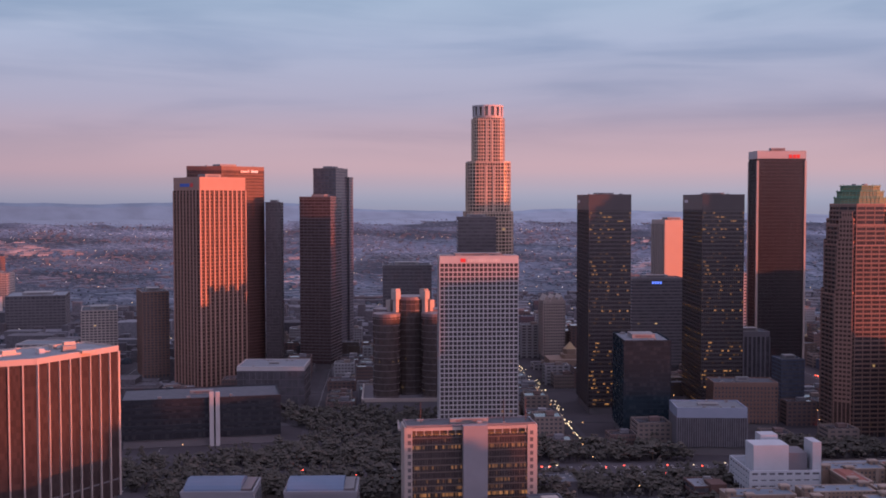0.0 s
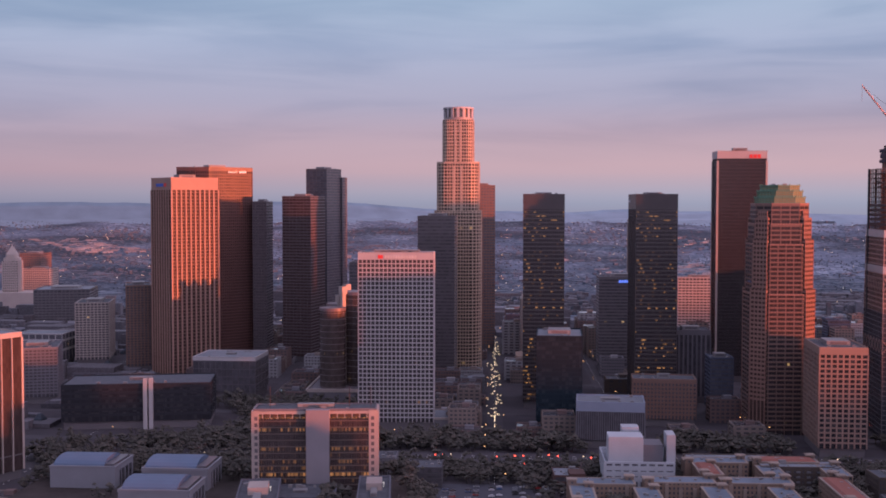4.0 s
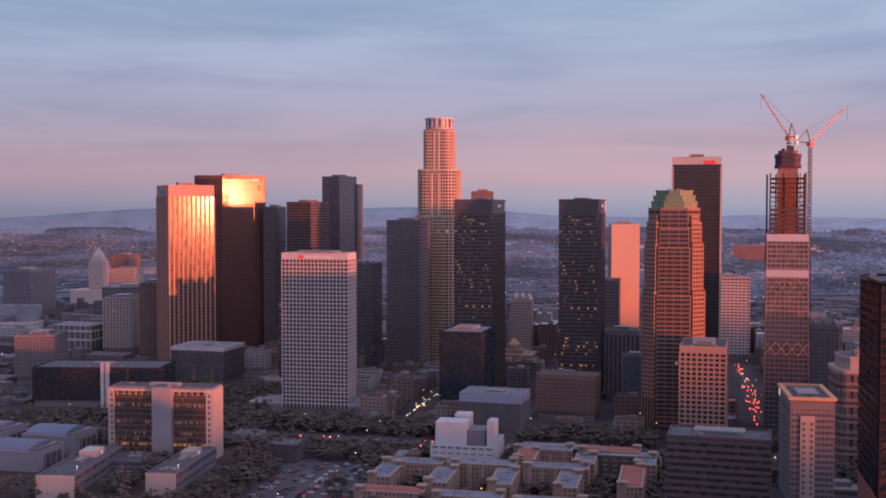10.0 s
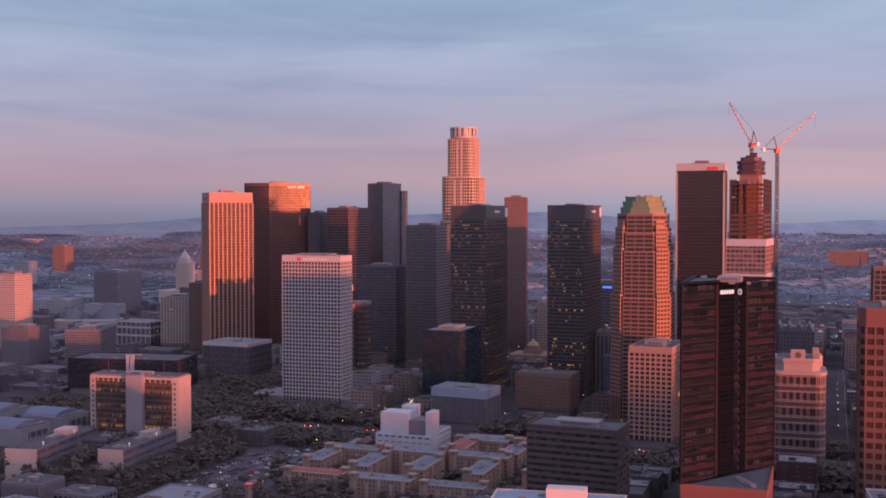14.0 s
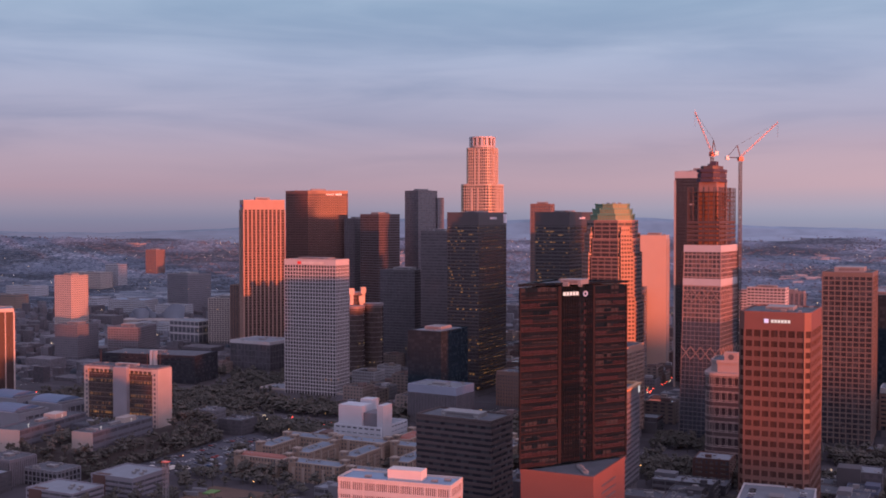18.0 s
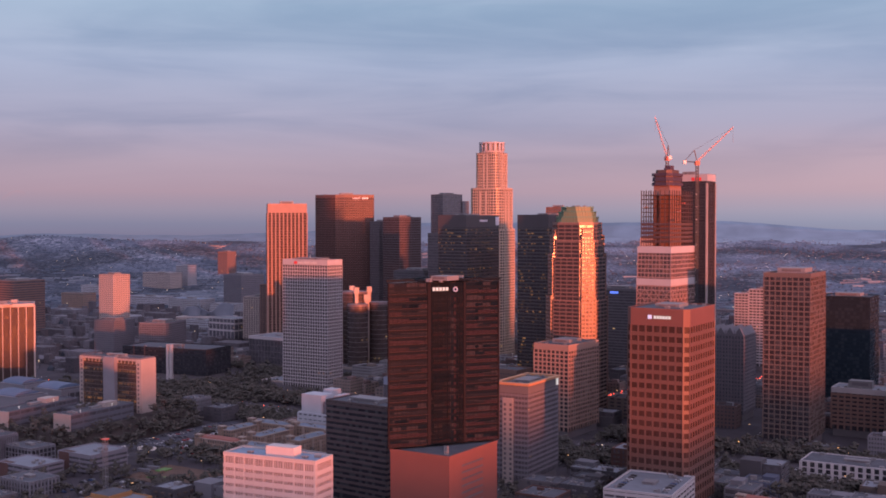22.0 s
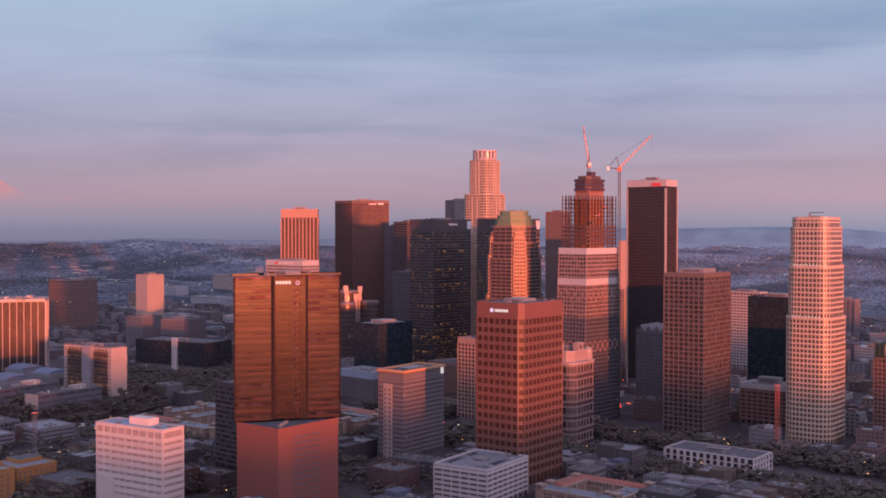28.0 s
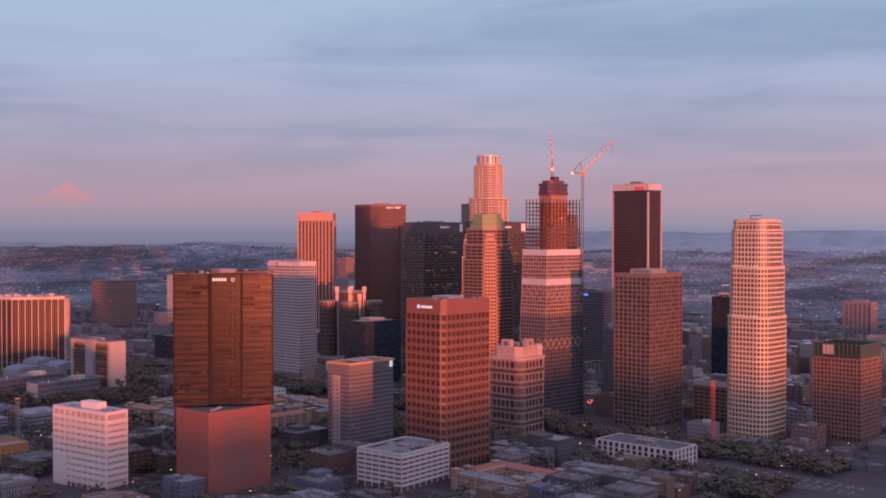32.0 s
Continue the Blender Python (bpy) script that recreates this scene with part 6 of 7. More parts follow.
def lowrise(x, y, w, d, turn, h, k, name="low_rise_building", label="", category="building", pick=None, group=""):
    """A small block: walls as piers and bands round dark windows, parapet, deck and roof clutter."""
    rnd = random.Random(int(x * 7 + y * 13))
    wall = LOW_WALLS[k % len(LOW_WALLS)]
    words = ("grey stuccoed", "tan stuccoed", "white stuccoed", "red brick", "slate blue panelled", "dark concrete")[k % 6]
    ob = thing(name, label or f"{words} low building with a flat roof", category, x, y, turn, group, size=max(w, d) * 0.55)
    poly = rect(w, d)
    fl = max(1, round(h / 3.6))
    fh = h / fl
    style = rnd.random() if pick is None else pick
    if style < 0.4:
        p, share, band = rnd.uniform(2.6, 4.2), rnd.uniform(0.45, 0.68), rnd.uniform(0.42, 0.6)
    elif style < 0.65:
        p, share, band = rnd.uniform(9, 14), 0.06, rnd.uniform(0.5, 0.66)
    elif style < 0.85:
        p, share, band = rnd.uniform(1.8, 2.6), 0.45, 0.3
    else:
        p, share, band = rnd.uniform(7, 11), 0.62, 0.72
    stage(ob, poly, -1, h, G_DARK, wall, fh=fh, first=0.9 + fh * 0.55, sh=fh * band, bay=p, pw=p * share, pd=0.25, sp=0.3 if style < 0.65 else 0.12, joined=True)
    deck = rnd.choice((M_ROOF, M_ROOF, M_PALEROOF))
    part("parapet", Mass().ring(grow(poly, 0.3), grow(poly, -0.4), h - 0.5, h + 0.9), wall, ob)
    part("roof_deck", Mass().prism(grow(poly, -0.35), h - 0.2, h + 0.1), deck, ob)
    if rnd.random() < 0.55:
        sx, sy, hh = rnd.choice((-1, 1)), rnd.choice((-1, 1)), h + rnd.choice((-3.6, 2.6, 3.4))
        part("annex", Mass().box(sx * w * 0.28, sy * d * 0.3, -1, w * rnd.uniform(0.4, 0.6), d * rnd.uniform(0.5, 0.7), max(4, hh)), wall, ob)
    part("roof_unit", Mass().box(rnd.uniform(-0.3, 0.3) * w, rnd.uniform(-0.3, 0.3) * d, h, rnd.uniform(3, 5.5), rnd.uniform(2.4, 4), h + rnd.uniform(1.8, 3.2)), rnd.choice((M_MECH, wall)), ob)
    bits = Mass()
    for _ in range(rnd.randint(5, 11)):
        q = rnd.uniform(0.9, 2.4)
        bits.box(rnd.uniform(-0.44, 0.44) * w, rnd.uniform(-0.42, 0.42) * d, h, q, q * rnd.uniform(0.6, 1.6), h + rnd.uniform(0.5, 1.5))
    x0 = rnd.uniform(-0.3, 0.3) * w
    bits.box(x0, 0, h, 0.5, d - 1.0, h + 0.5)
    tagged(part("roof_clutter", bits, M_MECH, ob), "small vents and ducts on the roof", kind="stuff")
    if style < 0.4 and h > 9:
        rails = Mass()
        n = max(2, int(w / 7))
        for i in range(n):
            for f in range(1, fl):
                rails.box((i + 0.5) / n * w - w / 2, -d / 2 - 0.9, f * fh + 0.2, 2.6, 1.3, f * fh + 1.3)
                rails.box(w / 2 + 0.9, (i + 0.5) / n * d - d / 2, f * fh + 0.2, 1.3, 2.6, f * fh + 1.3)
        tagged(part("balcony_front", rails, rnd.choice((M_DGREY, LOW_WALLS[2], LOW_WALLS[1])), ob), "rows of small balconies", kind="stuff")
    return ob


def at(u, v):
    """A place by its distance along the two street directions."""
    return U.x * u + V.x * v, U.y * u + V.y * v


WINGS = []


def villa_block(u, v, w, d, h, towers=2):
    """Tan apartment wing with wide eaves and corner turrets."""
    x, y = at(u, v)
    ob = thing("apartment_wing", "tan stuccoed apartment wing with wide eaves and turrets", "apartment building", x, y, GA, "wings of the tan apartment complex", size=max(w, d) * 0.5)
    poly = rect(w, d)
    fh = 3.2
    stage(ob, poly, -1, h, G_DARK, M_TAN, fh=fh, first=2.2, sh=1.5, bay=2.9, pw=1.5, pd=0.3, sp=0.2, joined=True)
    blue = bpy.data.materials.get("blue_grey_roof") or mat("blue_grey_roof", (0.125, 0.16, 0.215), 0.85, var=0.4)
    tile = bpy.data.materials.get("red_tile_roof") or mat("red_tile_roof", (0.24, 0.085, 0.07), 0.85)
    trim = bpy.data.materials.get("cream_trim") or mat("cream_trim", (0.26, 0.205, 0.18), 0.85)
    part("eave", Mass().ring(grow(poly, 0.6), grow(poly, -0.7), h - 0.3, h + 0.5), trim, ob)
    part("roof_deck", Mass().prism(grow(poly, -0.6), h, h + 0.2), blue, ob)
    rnd = random.Random(int(u * 3 + v))
    if rnd.random() < 0.14:
        part("tile_edge", Mass().frustum(grow(poly, -1.2), h + 0.2, grow(poly, -3.0), h + 1.4), tile, ob, "red tile roof edge")
    for i in range(towers):
        sx, sy = (-1, 1)[i % 2] * (w / 2 - 2.4), (-1, 1)[(i // 2 + i) % 2] * (d / 2 - 2.2)
        tw = part("turret", Mass().box(sx, sy, -1, 5.6, 5.6, h + 2.6), M_TAN, ob)
        part("turret_window", Mass().box(sx, sy, h + 0.2, 5.8, 1.6, h + 1.8).box(sx, sy, h + 0.2, 1.6, 5.8, h + 1.8), M_BLACK, tw)
        part("turret_cap", Mass().box(sx, sy, h + 2.6, 7.0, 7.0, h + 2.95).box(sx, sy, h + 2.9, 5.4, 5.4, h + 3.3), trim, tw)
    long_x = w > d
    n = int(max(w, d) / 9)
    for i in range(n):
        q = (i + 0.5) / n - 0.5
        bx, by = (q * w, -d / 2 - 0.6) if long_x else (w / 2 + 0.6, q * d)
        part("bay", Mass().box(bx, by, -1, 2.4 if long_x else 1.3, 1.3 if long_x else 2.4, h - rnd.choice((0.6, 3.4))), trim, ob)
    for _ in range(5):
        part("roof_unit", Mass().box(rnd.uniform(-0.35, 0.35) * w, rnd.uniform(-0.25, 0.25) * d, h + 0.1, rnd.uniform(1.2, 2.6), 1.5, h + rnd.uniform(0.9, 1.8)), M_MECH, ob)
    WINGS.append((u, v, w, d))
    return ob


cylinder_hotel()
city_hall()
deco_office()
for p in ((-402, 505, -128), (-362, 553, -128), (-447, 535, -128)):
    barrel_hall(*p)

tower("small_blue_tower", "slim blue-grey glass office tower with a lit sign", -378, -46, 22, 26, GA, 56, G_GREY, LOW_WALLS[4], fh=3.8, sh=1.2, bay=4, pw=0.4, pd=0.2, category="office building")
tower("striped_stone_block", "grey office block with tall vertical piers", -310, -78, 36, 30, GA, 74, G_DARK, M_GREY, fh=0, rings=False, bay=4.5, pw=1.6, pd=0.8, top=4, category="office building")
tower("white_hotel_block", "white banded building catching the sun", -30, -395, 60, 26, -128.8, 100, G_DARK, M_WHITE, fh=4, sh=1.9, bay=5, pw=1.0, pd=0.3)



def library():
    """Old library with a stepped tower and a tiled pyramid."""
    ob = thing("library_building", "cream stone library with a stepped tower and pyramid roof", "library", -57, -83, GA, size=30)
    part("main_block", Mass().prism(rect(56, 44), -2, 19), M_TAN, ob)
    for k in range(8):
        part("tall_window", Mass().box(-22 + k * 6.3, -22.1, 6, 2.2, 0.4, 14), M_BLACK, ob)
    part("tower_base", Mass().prism(chamfer(22, 22, 3), 19, 24), M_TAN, ob)
    part("tower_shaft", Mass().prism(chamfer(16, 16, 3), 24, 30), M_TAN, ob)
    part("pyramid_roof", Mass().frustum(rect(13, 13), 30, rect(0.8, 0.8), 38), mat("gold_tile", (0.34, 0.24, 0.13), 0.5), ob, "tiled pyramid roof")


def concert_hall():
    """Concert hall of curved, leaning metal sails on a pale base."""
    x, y = HALL_AT
    ob = thing("concert_hall", "concert hall of curved silver metal sails on a pale base", "concert hall", x, y, -110, size=60)
    metal = mat("brushed_steel_skin", (0.26, 0.30, 0.38), 0.42, 0.35, spread=0.2)
    part("base", Mass().prism(rect(110, 66), -4, 16), M_PALE, ob, "pale stone base")
    rnd = random.Random(6)
    for k in range(9):
        cx, cy = -44 + k * 11, rnd.uniform(-16, 16)
        turn, w, h, lean = rnd.uniform(-0.7, 0.7), rnd.uniform(16, 26), rnd.uniform(13, 26), rnd.uniform(3, 8)
        m, n = Mass(), 10
        for side in (0.0, 0.9):
            for i in range(n + 1):
                q = i / n - 0.5
                for top in (0, 1):
                    px, py = q * w * (1 + 0.25 * top), -lean * top + 9 * q * q * 4 * 0.6 + side
                    hz = 16 + top * h * (0.75 + 0.35 * math.sin(2.2 * q + k))
                    m.v.append((cx + px * math.cos(turn) - py * math.sin(turn), cy + px * math.sin(turn) + py * math.cos(turn), hz))
        o = 2 * (n + 1)
        for i in range(n):
            a = 2 * i
            m.f += [(a, a + 2, a + 3, a + 1), (o + a + 1, o + a + 3, o + a + 2, o + a), (a + 1, a + 3, o + a + 3, o + a + 1)]
        part("metal_sail", m, metal, ob)
    return ob


def banded_office(x, y, turn, w, d, h, wall, words):
    """Low office with long window bands, a raised stair block and a flat roof."""
    ob = thing("low_office", words, "office building", x, y, turn, size=max(w, d) * 0.55)
    poly = rect(w, d)
    stage(ob, poly, -1, h, G_DARK, wall, fh=3.8, first=2.2, sh=1.9, bay=12, pw=0.6, pd=0.2, sp=0.35)
    part("parapet", Mass().ring(grow(poly, 0.4), grow(poly, -0.4), h - 0.6, h + 0.9), wall, ob)
    part("roof_deck", Mass().prism(grow(poly, -0.4), h - 0.2, h + 0.1), M_PALEROOF, ob)
    part("stair_block", Mass().box(-w * 0.3, -d / 2 + 3, -1, 12, 7.5, h + 0.4), LOW_WALLS[3], ob, "red brick stair block")
    for k in range(4):
        part("roof_unit", Mass().box(w * (0.1 + 0.09 * k), d * 0.1 * (-1) ** k, h, 2.6, 2.2, h + 1.9), M_MECH, ob)
    return ob


def framed_block(x, y, turn, w, d, h, frame, words, pitch=4.5, fh=4.0, share=0.16, category="building"):
    """Low block whose pale frame stands before deep dark bays."""
    ob = thing("framed_block", words, category, x, y, turn, size=max(w, d) * 0.55)
    poly = rect(w, d)
    stage(ob, poly, -1, h, G_BLOCK, frame, fh=fh, first=fh - 0.6, sh=0.9, bay=pitch, pw=pitch * share, pd=0.7, sp=0.5, joined=True)
    roof(ob, poly, h, frame, h=0.8, plant=0.25, ph=2.2, seed=int(abs(x)))
    return ob


def ochre_block(x, y, turn, w, d, h):
    """Ochre rendered houses round a light well, with small deep windows."""
    ob = thing("ochre_building", "ochre rendered building with small square windows and parapet", "building", x, y, turn, size=max(w, d) * 0.55)
    ochre = bpy.data.materials.get("ochre_render") or mat("ochre_render", (0.30, 0.155, 0.065), 0.9)
    part("body", Mass().prism(rect(w, d), -1, h), ochre, ob)
    part("upper_part", Mass().box(-w * 0.2, d * 0.12, h, w * 0.5, d * 0.6, h + 3.2), ochre, ob)
    part("upper_deck", Mass().box(-w * 0.2, d * 0.12, h + 3.1, w * 0.5 - 1, d * 0.6 - 1, h + 3.3), M_ROOF, ob)
    part("parapet", Mass().ring(rect(w + 0.5, d + 0.5), rect(w - 0.8, d - 0.8), h - 0.4, h + 0.9), ochre, ob)
    part("roof_deck", Mass().prism(rect(w - 0.8, d - 0.8), h - 0.2, h + 0.1), M_PALEROOF, ob)
    hole = Mass().box(0, 0, 0, 1.3, 0.3, 1.6).mesh("small_window", M_BLACK)
    for k in range(int(w / 4.2)):
        for f in range(int(h / 3.6)):
            part("small_window", hole, M_BLACK, ob).location = (-w / 2 + 2.4 + k * 4.2, -d / 2 - 0.05, 1.6 + f * 3.6)
    for k in range(int(d / 4.6)):
        for f in range(int(h / 3.6)):
            place(part("small_window", hole, M_BLACK, ob), w / 2 + 0.05, -d / 2 + 2.6 + k * 4.6, 1.6 + f * 3.6, math.pi / 2)
    return ob


def building_site():
    """A cleared lot with heaps of earth, green sheeting and two containers."""
    x, y = -688, 344
    site = thing("building_site", "cleared building lot with bare earth and green sheeting", "building site", x, y, GA, size=32)
    part("bare_earth", Mass().prism(rect(64, 52), -0.5, 0.5), mat("bare_earth", (0.10, 0.06, 0.045), 0.95, var=0.4), site)
    green = mat("green_sheeting", (0.10, 0.20, 0.06), 0.8)
    for dx, dy, sx, sy in ((-4, -14, 20, 7), (16, -18, 14, 6), (-20, 8, 8, 12)):
        part("green_sheet", Mass().box(dx, dy, 0.4, sx, sy, 1.4, 0.1), green, site, "green ground sheeting")
    rnd = random.Random(4)
    for k in range(7):
        px, py, r = rnd.uniform(-26, 26), rnd.uniform(-20, 20), rnd.uniform(3, 6)
        part("earth_mound", Mass().frustum(circle(r, 9, px, py), 0.4, circle(r * 0.3, 9, px + 0.4, py), 0.4 + r * 0.45), bpy.data.materials["bare_earth"], site)
    for k in range(2):
        c = thing("site_container", "pale blue steel site container on bare earth", "container", x + 14 + 9 * k, y + 26 - 6 * k, GA + 8, "containers on the building site")
        part("shell", Mass().box(0, 0, 0.5, 12, 2.6, 3.2), LOW_WALLS[2], c)
        part("door_pair", Mass().box(6.02, 0, 0.7, 0.1, 2.3, 3.0), M_MECH, c)


HALL_AT = (652, 490)
concert_hall()
library()
banded_office(-652, 416, -127, 40, 38, 15, mat("grey_lilac_bands", (0.17, 0.165, 0.20), 0.8), "low office with lilac-grey bands and a red brick stair block")
banded_office(-684, 458, -127, 44, 30, 13, bpy.data.materials["grey_lilac_bands"], "low office with lilac-grey bands beside the car park")
framed_block(-612, 478, -127, 34, 24, 12, LOW_WALLS[2], "low building behind a white frame of square bays", 4.2, 4.0)
framed_block(-602, 512, -127, 30, 26, 20, M_GREY, "grey low block with close tall ribs", 1.8, 20, 0.5)
framed_block(-758, -196, -127, 78, 36, 16, M_WHITE, "white clinic building with frames and a flat roof", 6.0, 4.2, 0.4, "clinic")
ochre_block(-828, 362, -127, 36, 34, 17)
ochre_block(-866, 372, -127, 30, 22, 21)
lowrise(-852, 316, 46, 34, -122, 11, 1, "parking_house", "tan parking house with cars on its roof deck", "parking garage", pick=0.5)
lowrise(-560, 150, 60, 22, GA, 18, 1, "apartment_row", "tan apartment row with pale balconies", "apartment building", pick=0.1)
lowrise(-602, 122, 58, 20, GA, 18, 1, "apartment_row", "tan apartment row with pale balconies", "apartment building", pick=0.2)
building_site()
framed_block(-735, 444, -127, 34, 26, 12, LOW_WALLS[2], "pale low building with small bays and a flat roof", 3.4, 4.0, 0.45)


def lattice_mast(x, y, h, words, paint):
    """A slim lattice mast on its foot."""
    ob = thing("lattice_mast", words, "mast", x, y, GA)
    m, s, z = Mass(), 1.3, 0.0
    for sx in (-s, s):
        for sy in (-s, s):
            m.beam((sx, sy, 0), (sx, sy, h), 0.3)
    while z < h - 2.6:
        for a, b in (((-s, -s), (s, -s)), ((s, -s), (s, s)), ((s, s), (-s, s)), ((-s, s), (-s, -s))):
            m.beam((*a, z), (*b, z + 2.6), 0.16)
        z += 2.6
    part("lattice", m, paint, ob)
    part("foot", Mass().box(0, 0, -0.5, 4.5, 4.5, 0.8), M_GREY, ob, "concrete foot")
    part("top_platform", Mass().box(0, 0, h, 4.2, 4.2, h + 0.5), M_CRANE, ob, "red top platform")


lattice_mast(-757, 383, 44, "slim grey steel lattice mast beside the building site", M_MECH)
lattice_mast(-697, -262, 62, "slim red crane mast between two towers", M_CRANE)


def delivery_van(x, y, turn):
    ob = thing("delivery_van", "white box van parked on the asphalt lot", "van", x, y, turn, "white vans on the lot", z=0.42)
    part("box_body", Mass().box(-1.2, 0, 0.7, 5.4, 2.3, 3.4), M_CRANEW, ob)
    part("cab", Mass().frustum(rect(2.0, 2.2, 2.6), 0.6, rect(1.2, 2.0, 2.2), 2.4), M_CRANEW, ob)
    wheel = Mass().box(0, 0, 0, 0.8, 0.3, 0.8).mesh("wheel", M_BLACK)
    for sx in (-2.8, 2.4):
        for sy in (-1.05, 1.05):
            part("wheel", wheel, M_BLACK, ob).location = (sx, sy, 0)


for p in ((-582, 405, GA + 80), (-586, 388, GA + 84), (-590, 377, GA + 78)):
    delivery_van(*p)

# apartment complex west of the motorway: fingers round courtyards
for u, v, w, d, h, n in ((118, -612, 44, 16, 19, 2), (170, -610, 46, 16, 20, 2), (222, -606, 46, 16, 19, 2), (104, -640, 15, 40, 18, 2), (146, -646, 15, 44, 18, 2),
                         (190, -646, 15, 44, 19, 2), (234, -642, 15, 44, 18, 2), (276, -622, 16, 60, 18, 2), (118, -680, 46, 15, 15, 2), (172, -682, 46, 15, 15, 2),
                         (226, -682, 46, 15, 14, 2), (206, -548, 44, 16, 19, 2), (256, -544, 46, 16, 19, 2), (196, -574, 15, 34, 19, 2), (240, -576, 15, 34, 18, 2),
                         (284, -570, 15, 34, 18, 2), (593, -676, 62, 14, 13, 2), (593, -628, 62, 14, 12, 2), (569, -652, 14, 34, 13, 1), (617, -652, 14, 34, 12, 1)):
    villa_block(u, v, w, d, h, n)

# ---- streets ----
M_ROAD = mat("asphalt", (0.076, 0.071, 0.083), 0.9, spec=0.1, var=0.3, scale=0.05, fine=0.8, bump=0)
STREET_U = (-430, -310, -190, -72, 47, 165, 280, 385, 490, 600, 720)
STREET_V = (-960, -870, -740, -700, -410, -285, -112, 62, 175, 290, 405, 520, 640)


def build_streets():
    roads, lines = Mass(), Mass()
    for i, u in enumerate(STREET_U):
        a, b = at(u, -1000), at(u, 900)
        x, y = at(u, -50)
        roads.box(x, y, 0.02, 15, 1900, 0.12 + 0.004 * i, radians(GA))
    for i, v in enumerate(STREET_V):
        x, y = at(145, v)
        roads.box(x, y, 0.02, 1150, 15, 0.2 + 0.004 * i, radians(GA))
    x, y = at(100, -475)
    roads.box(x, y, 0.02, 1700, 46, 0.3, radians(GA))
    tagged(part("road", roads, M_ROAD, None), "dark asphalt streets and the sunken motorway", "road", kind="structure")
    for u in STREET_U:
        for k in range(-1000, 500, 9):
            x, y = at(u, k)
            lines.box(x, y, 0.3, 0.3, 3.5, 0.34, radians(GA))
    for dv in (-12, -6, 6, 12):
        for k in range(-600, 800, 9):
            x, y = at(k, -475 + dv)
            lines.box(x, y, 0.36, 3.5, 0.3, 0.4, radians(GA))
    tagged(part("lane_marking", lines, M_SIGN, None), "faint white dashes along the lanes", "road marking", kind="stuff")


build_streets()


def lights(name, label, rows, m, size):
    ms = Mass()
    for x, y, z in rows:
        ms.box(x, y, z - size / 2, size, size, z + size / 2)
    tagged(part(name, ms, m, None), label, "lights", kind="stuff")


def street_lights():
    rnd = random.Random(5)
    head, tail, warm = [], [], []
    for k in range(130):
        v = -300 + 900 * rnd.random() ** 1.3
        x, y = at(47 + rnd.gauss(0, 4.5), v)
        head.append((x, y, 1.0))
    for k in range(60):
        x, y = at(47 + rnd.uniform(-90, -10) * (1 if k % 3 else 0), -330 + rnd.uniform(-70, 30))
        head.append((x, y, 1.0))
    for u in (280, 385):
        for k in range(46 if u > 300 else 110):
            x, y = at(u + rnd.uniform(-7, 7), -330 + rnd.random() ** 1.2 * (420 if u > 300 else 780))
            (tail if rnd.random() < 0.75 else head).append((x, y, 1.0))
    for k in range(120):
        x, y = at(rnd.uniform(-500, 640), -475 + rnd.choice((-15, -11, -7, 7, 11, 15)))
        (head if rnd.random() < 0.5 else tail).append((x, y, 1.2))
    for u in STREET_U[3:]:
        for k in range(34):
            x, y = at(u + rnd.choice((-8, 8)), -860 + k * 44)
            if rnd.random() < 0.5:
                warm.append((x, y, 8.5))
    for k in range(16):
        q = k / 15
        x, y = 1695 + 620 * q, 291 - 134 * q - 30 * math.sin(math.pi * q)
        warm.append((x, y, gz(x, y) + 9))
        warm.append((x + 12, y - 16, gz(x, y) + 9))
    for v in STREET_V:
        for k in range(16):
            x, y = at(-350 + k * 62, v + 8)
            if rnd.random() < 0.35:
                warm.append((x, y, 8.5))
    lights("headlights", "white headlights of cars in the streets", head, M_HEAD, 0.62)
    lights("tail_lights", "red tail lights of cars in the streets", tail, M_TAIL, 0.8)
    lights("street_lights", "warm street lamps along the kerbs", warm, M_WARM, 0.55)


street_lights()


# ---- smaller blocks round the towers ----
def free(x, y, r):
    return all((x - a) ** 2 + (y - b) ** 2 > (r * 0.8 + s * 0.92) ** 2 for a, b, s in TAKEN)


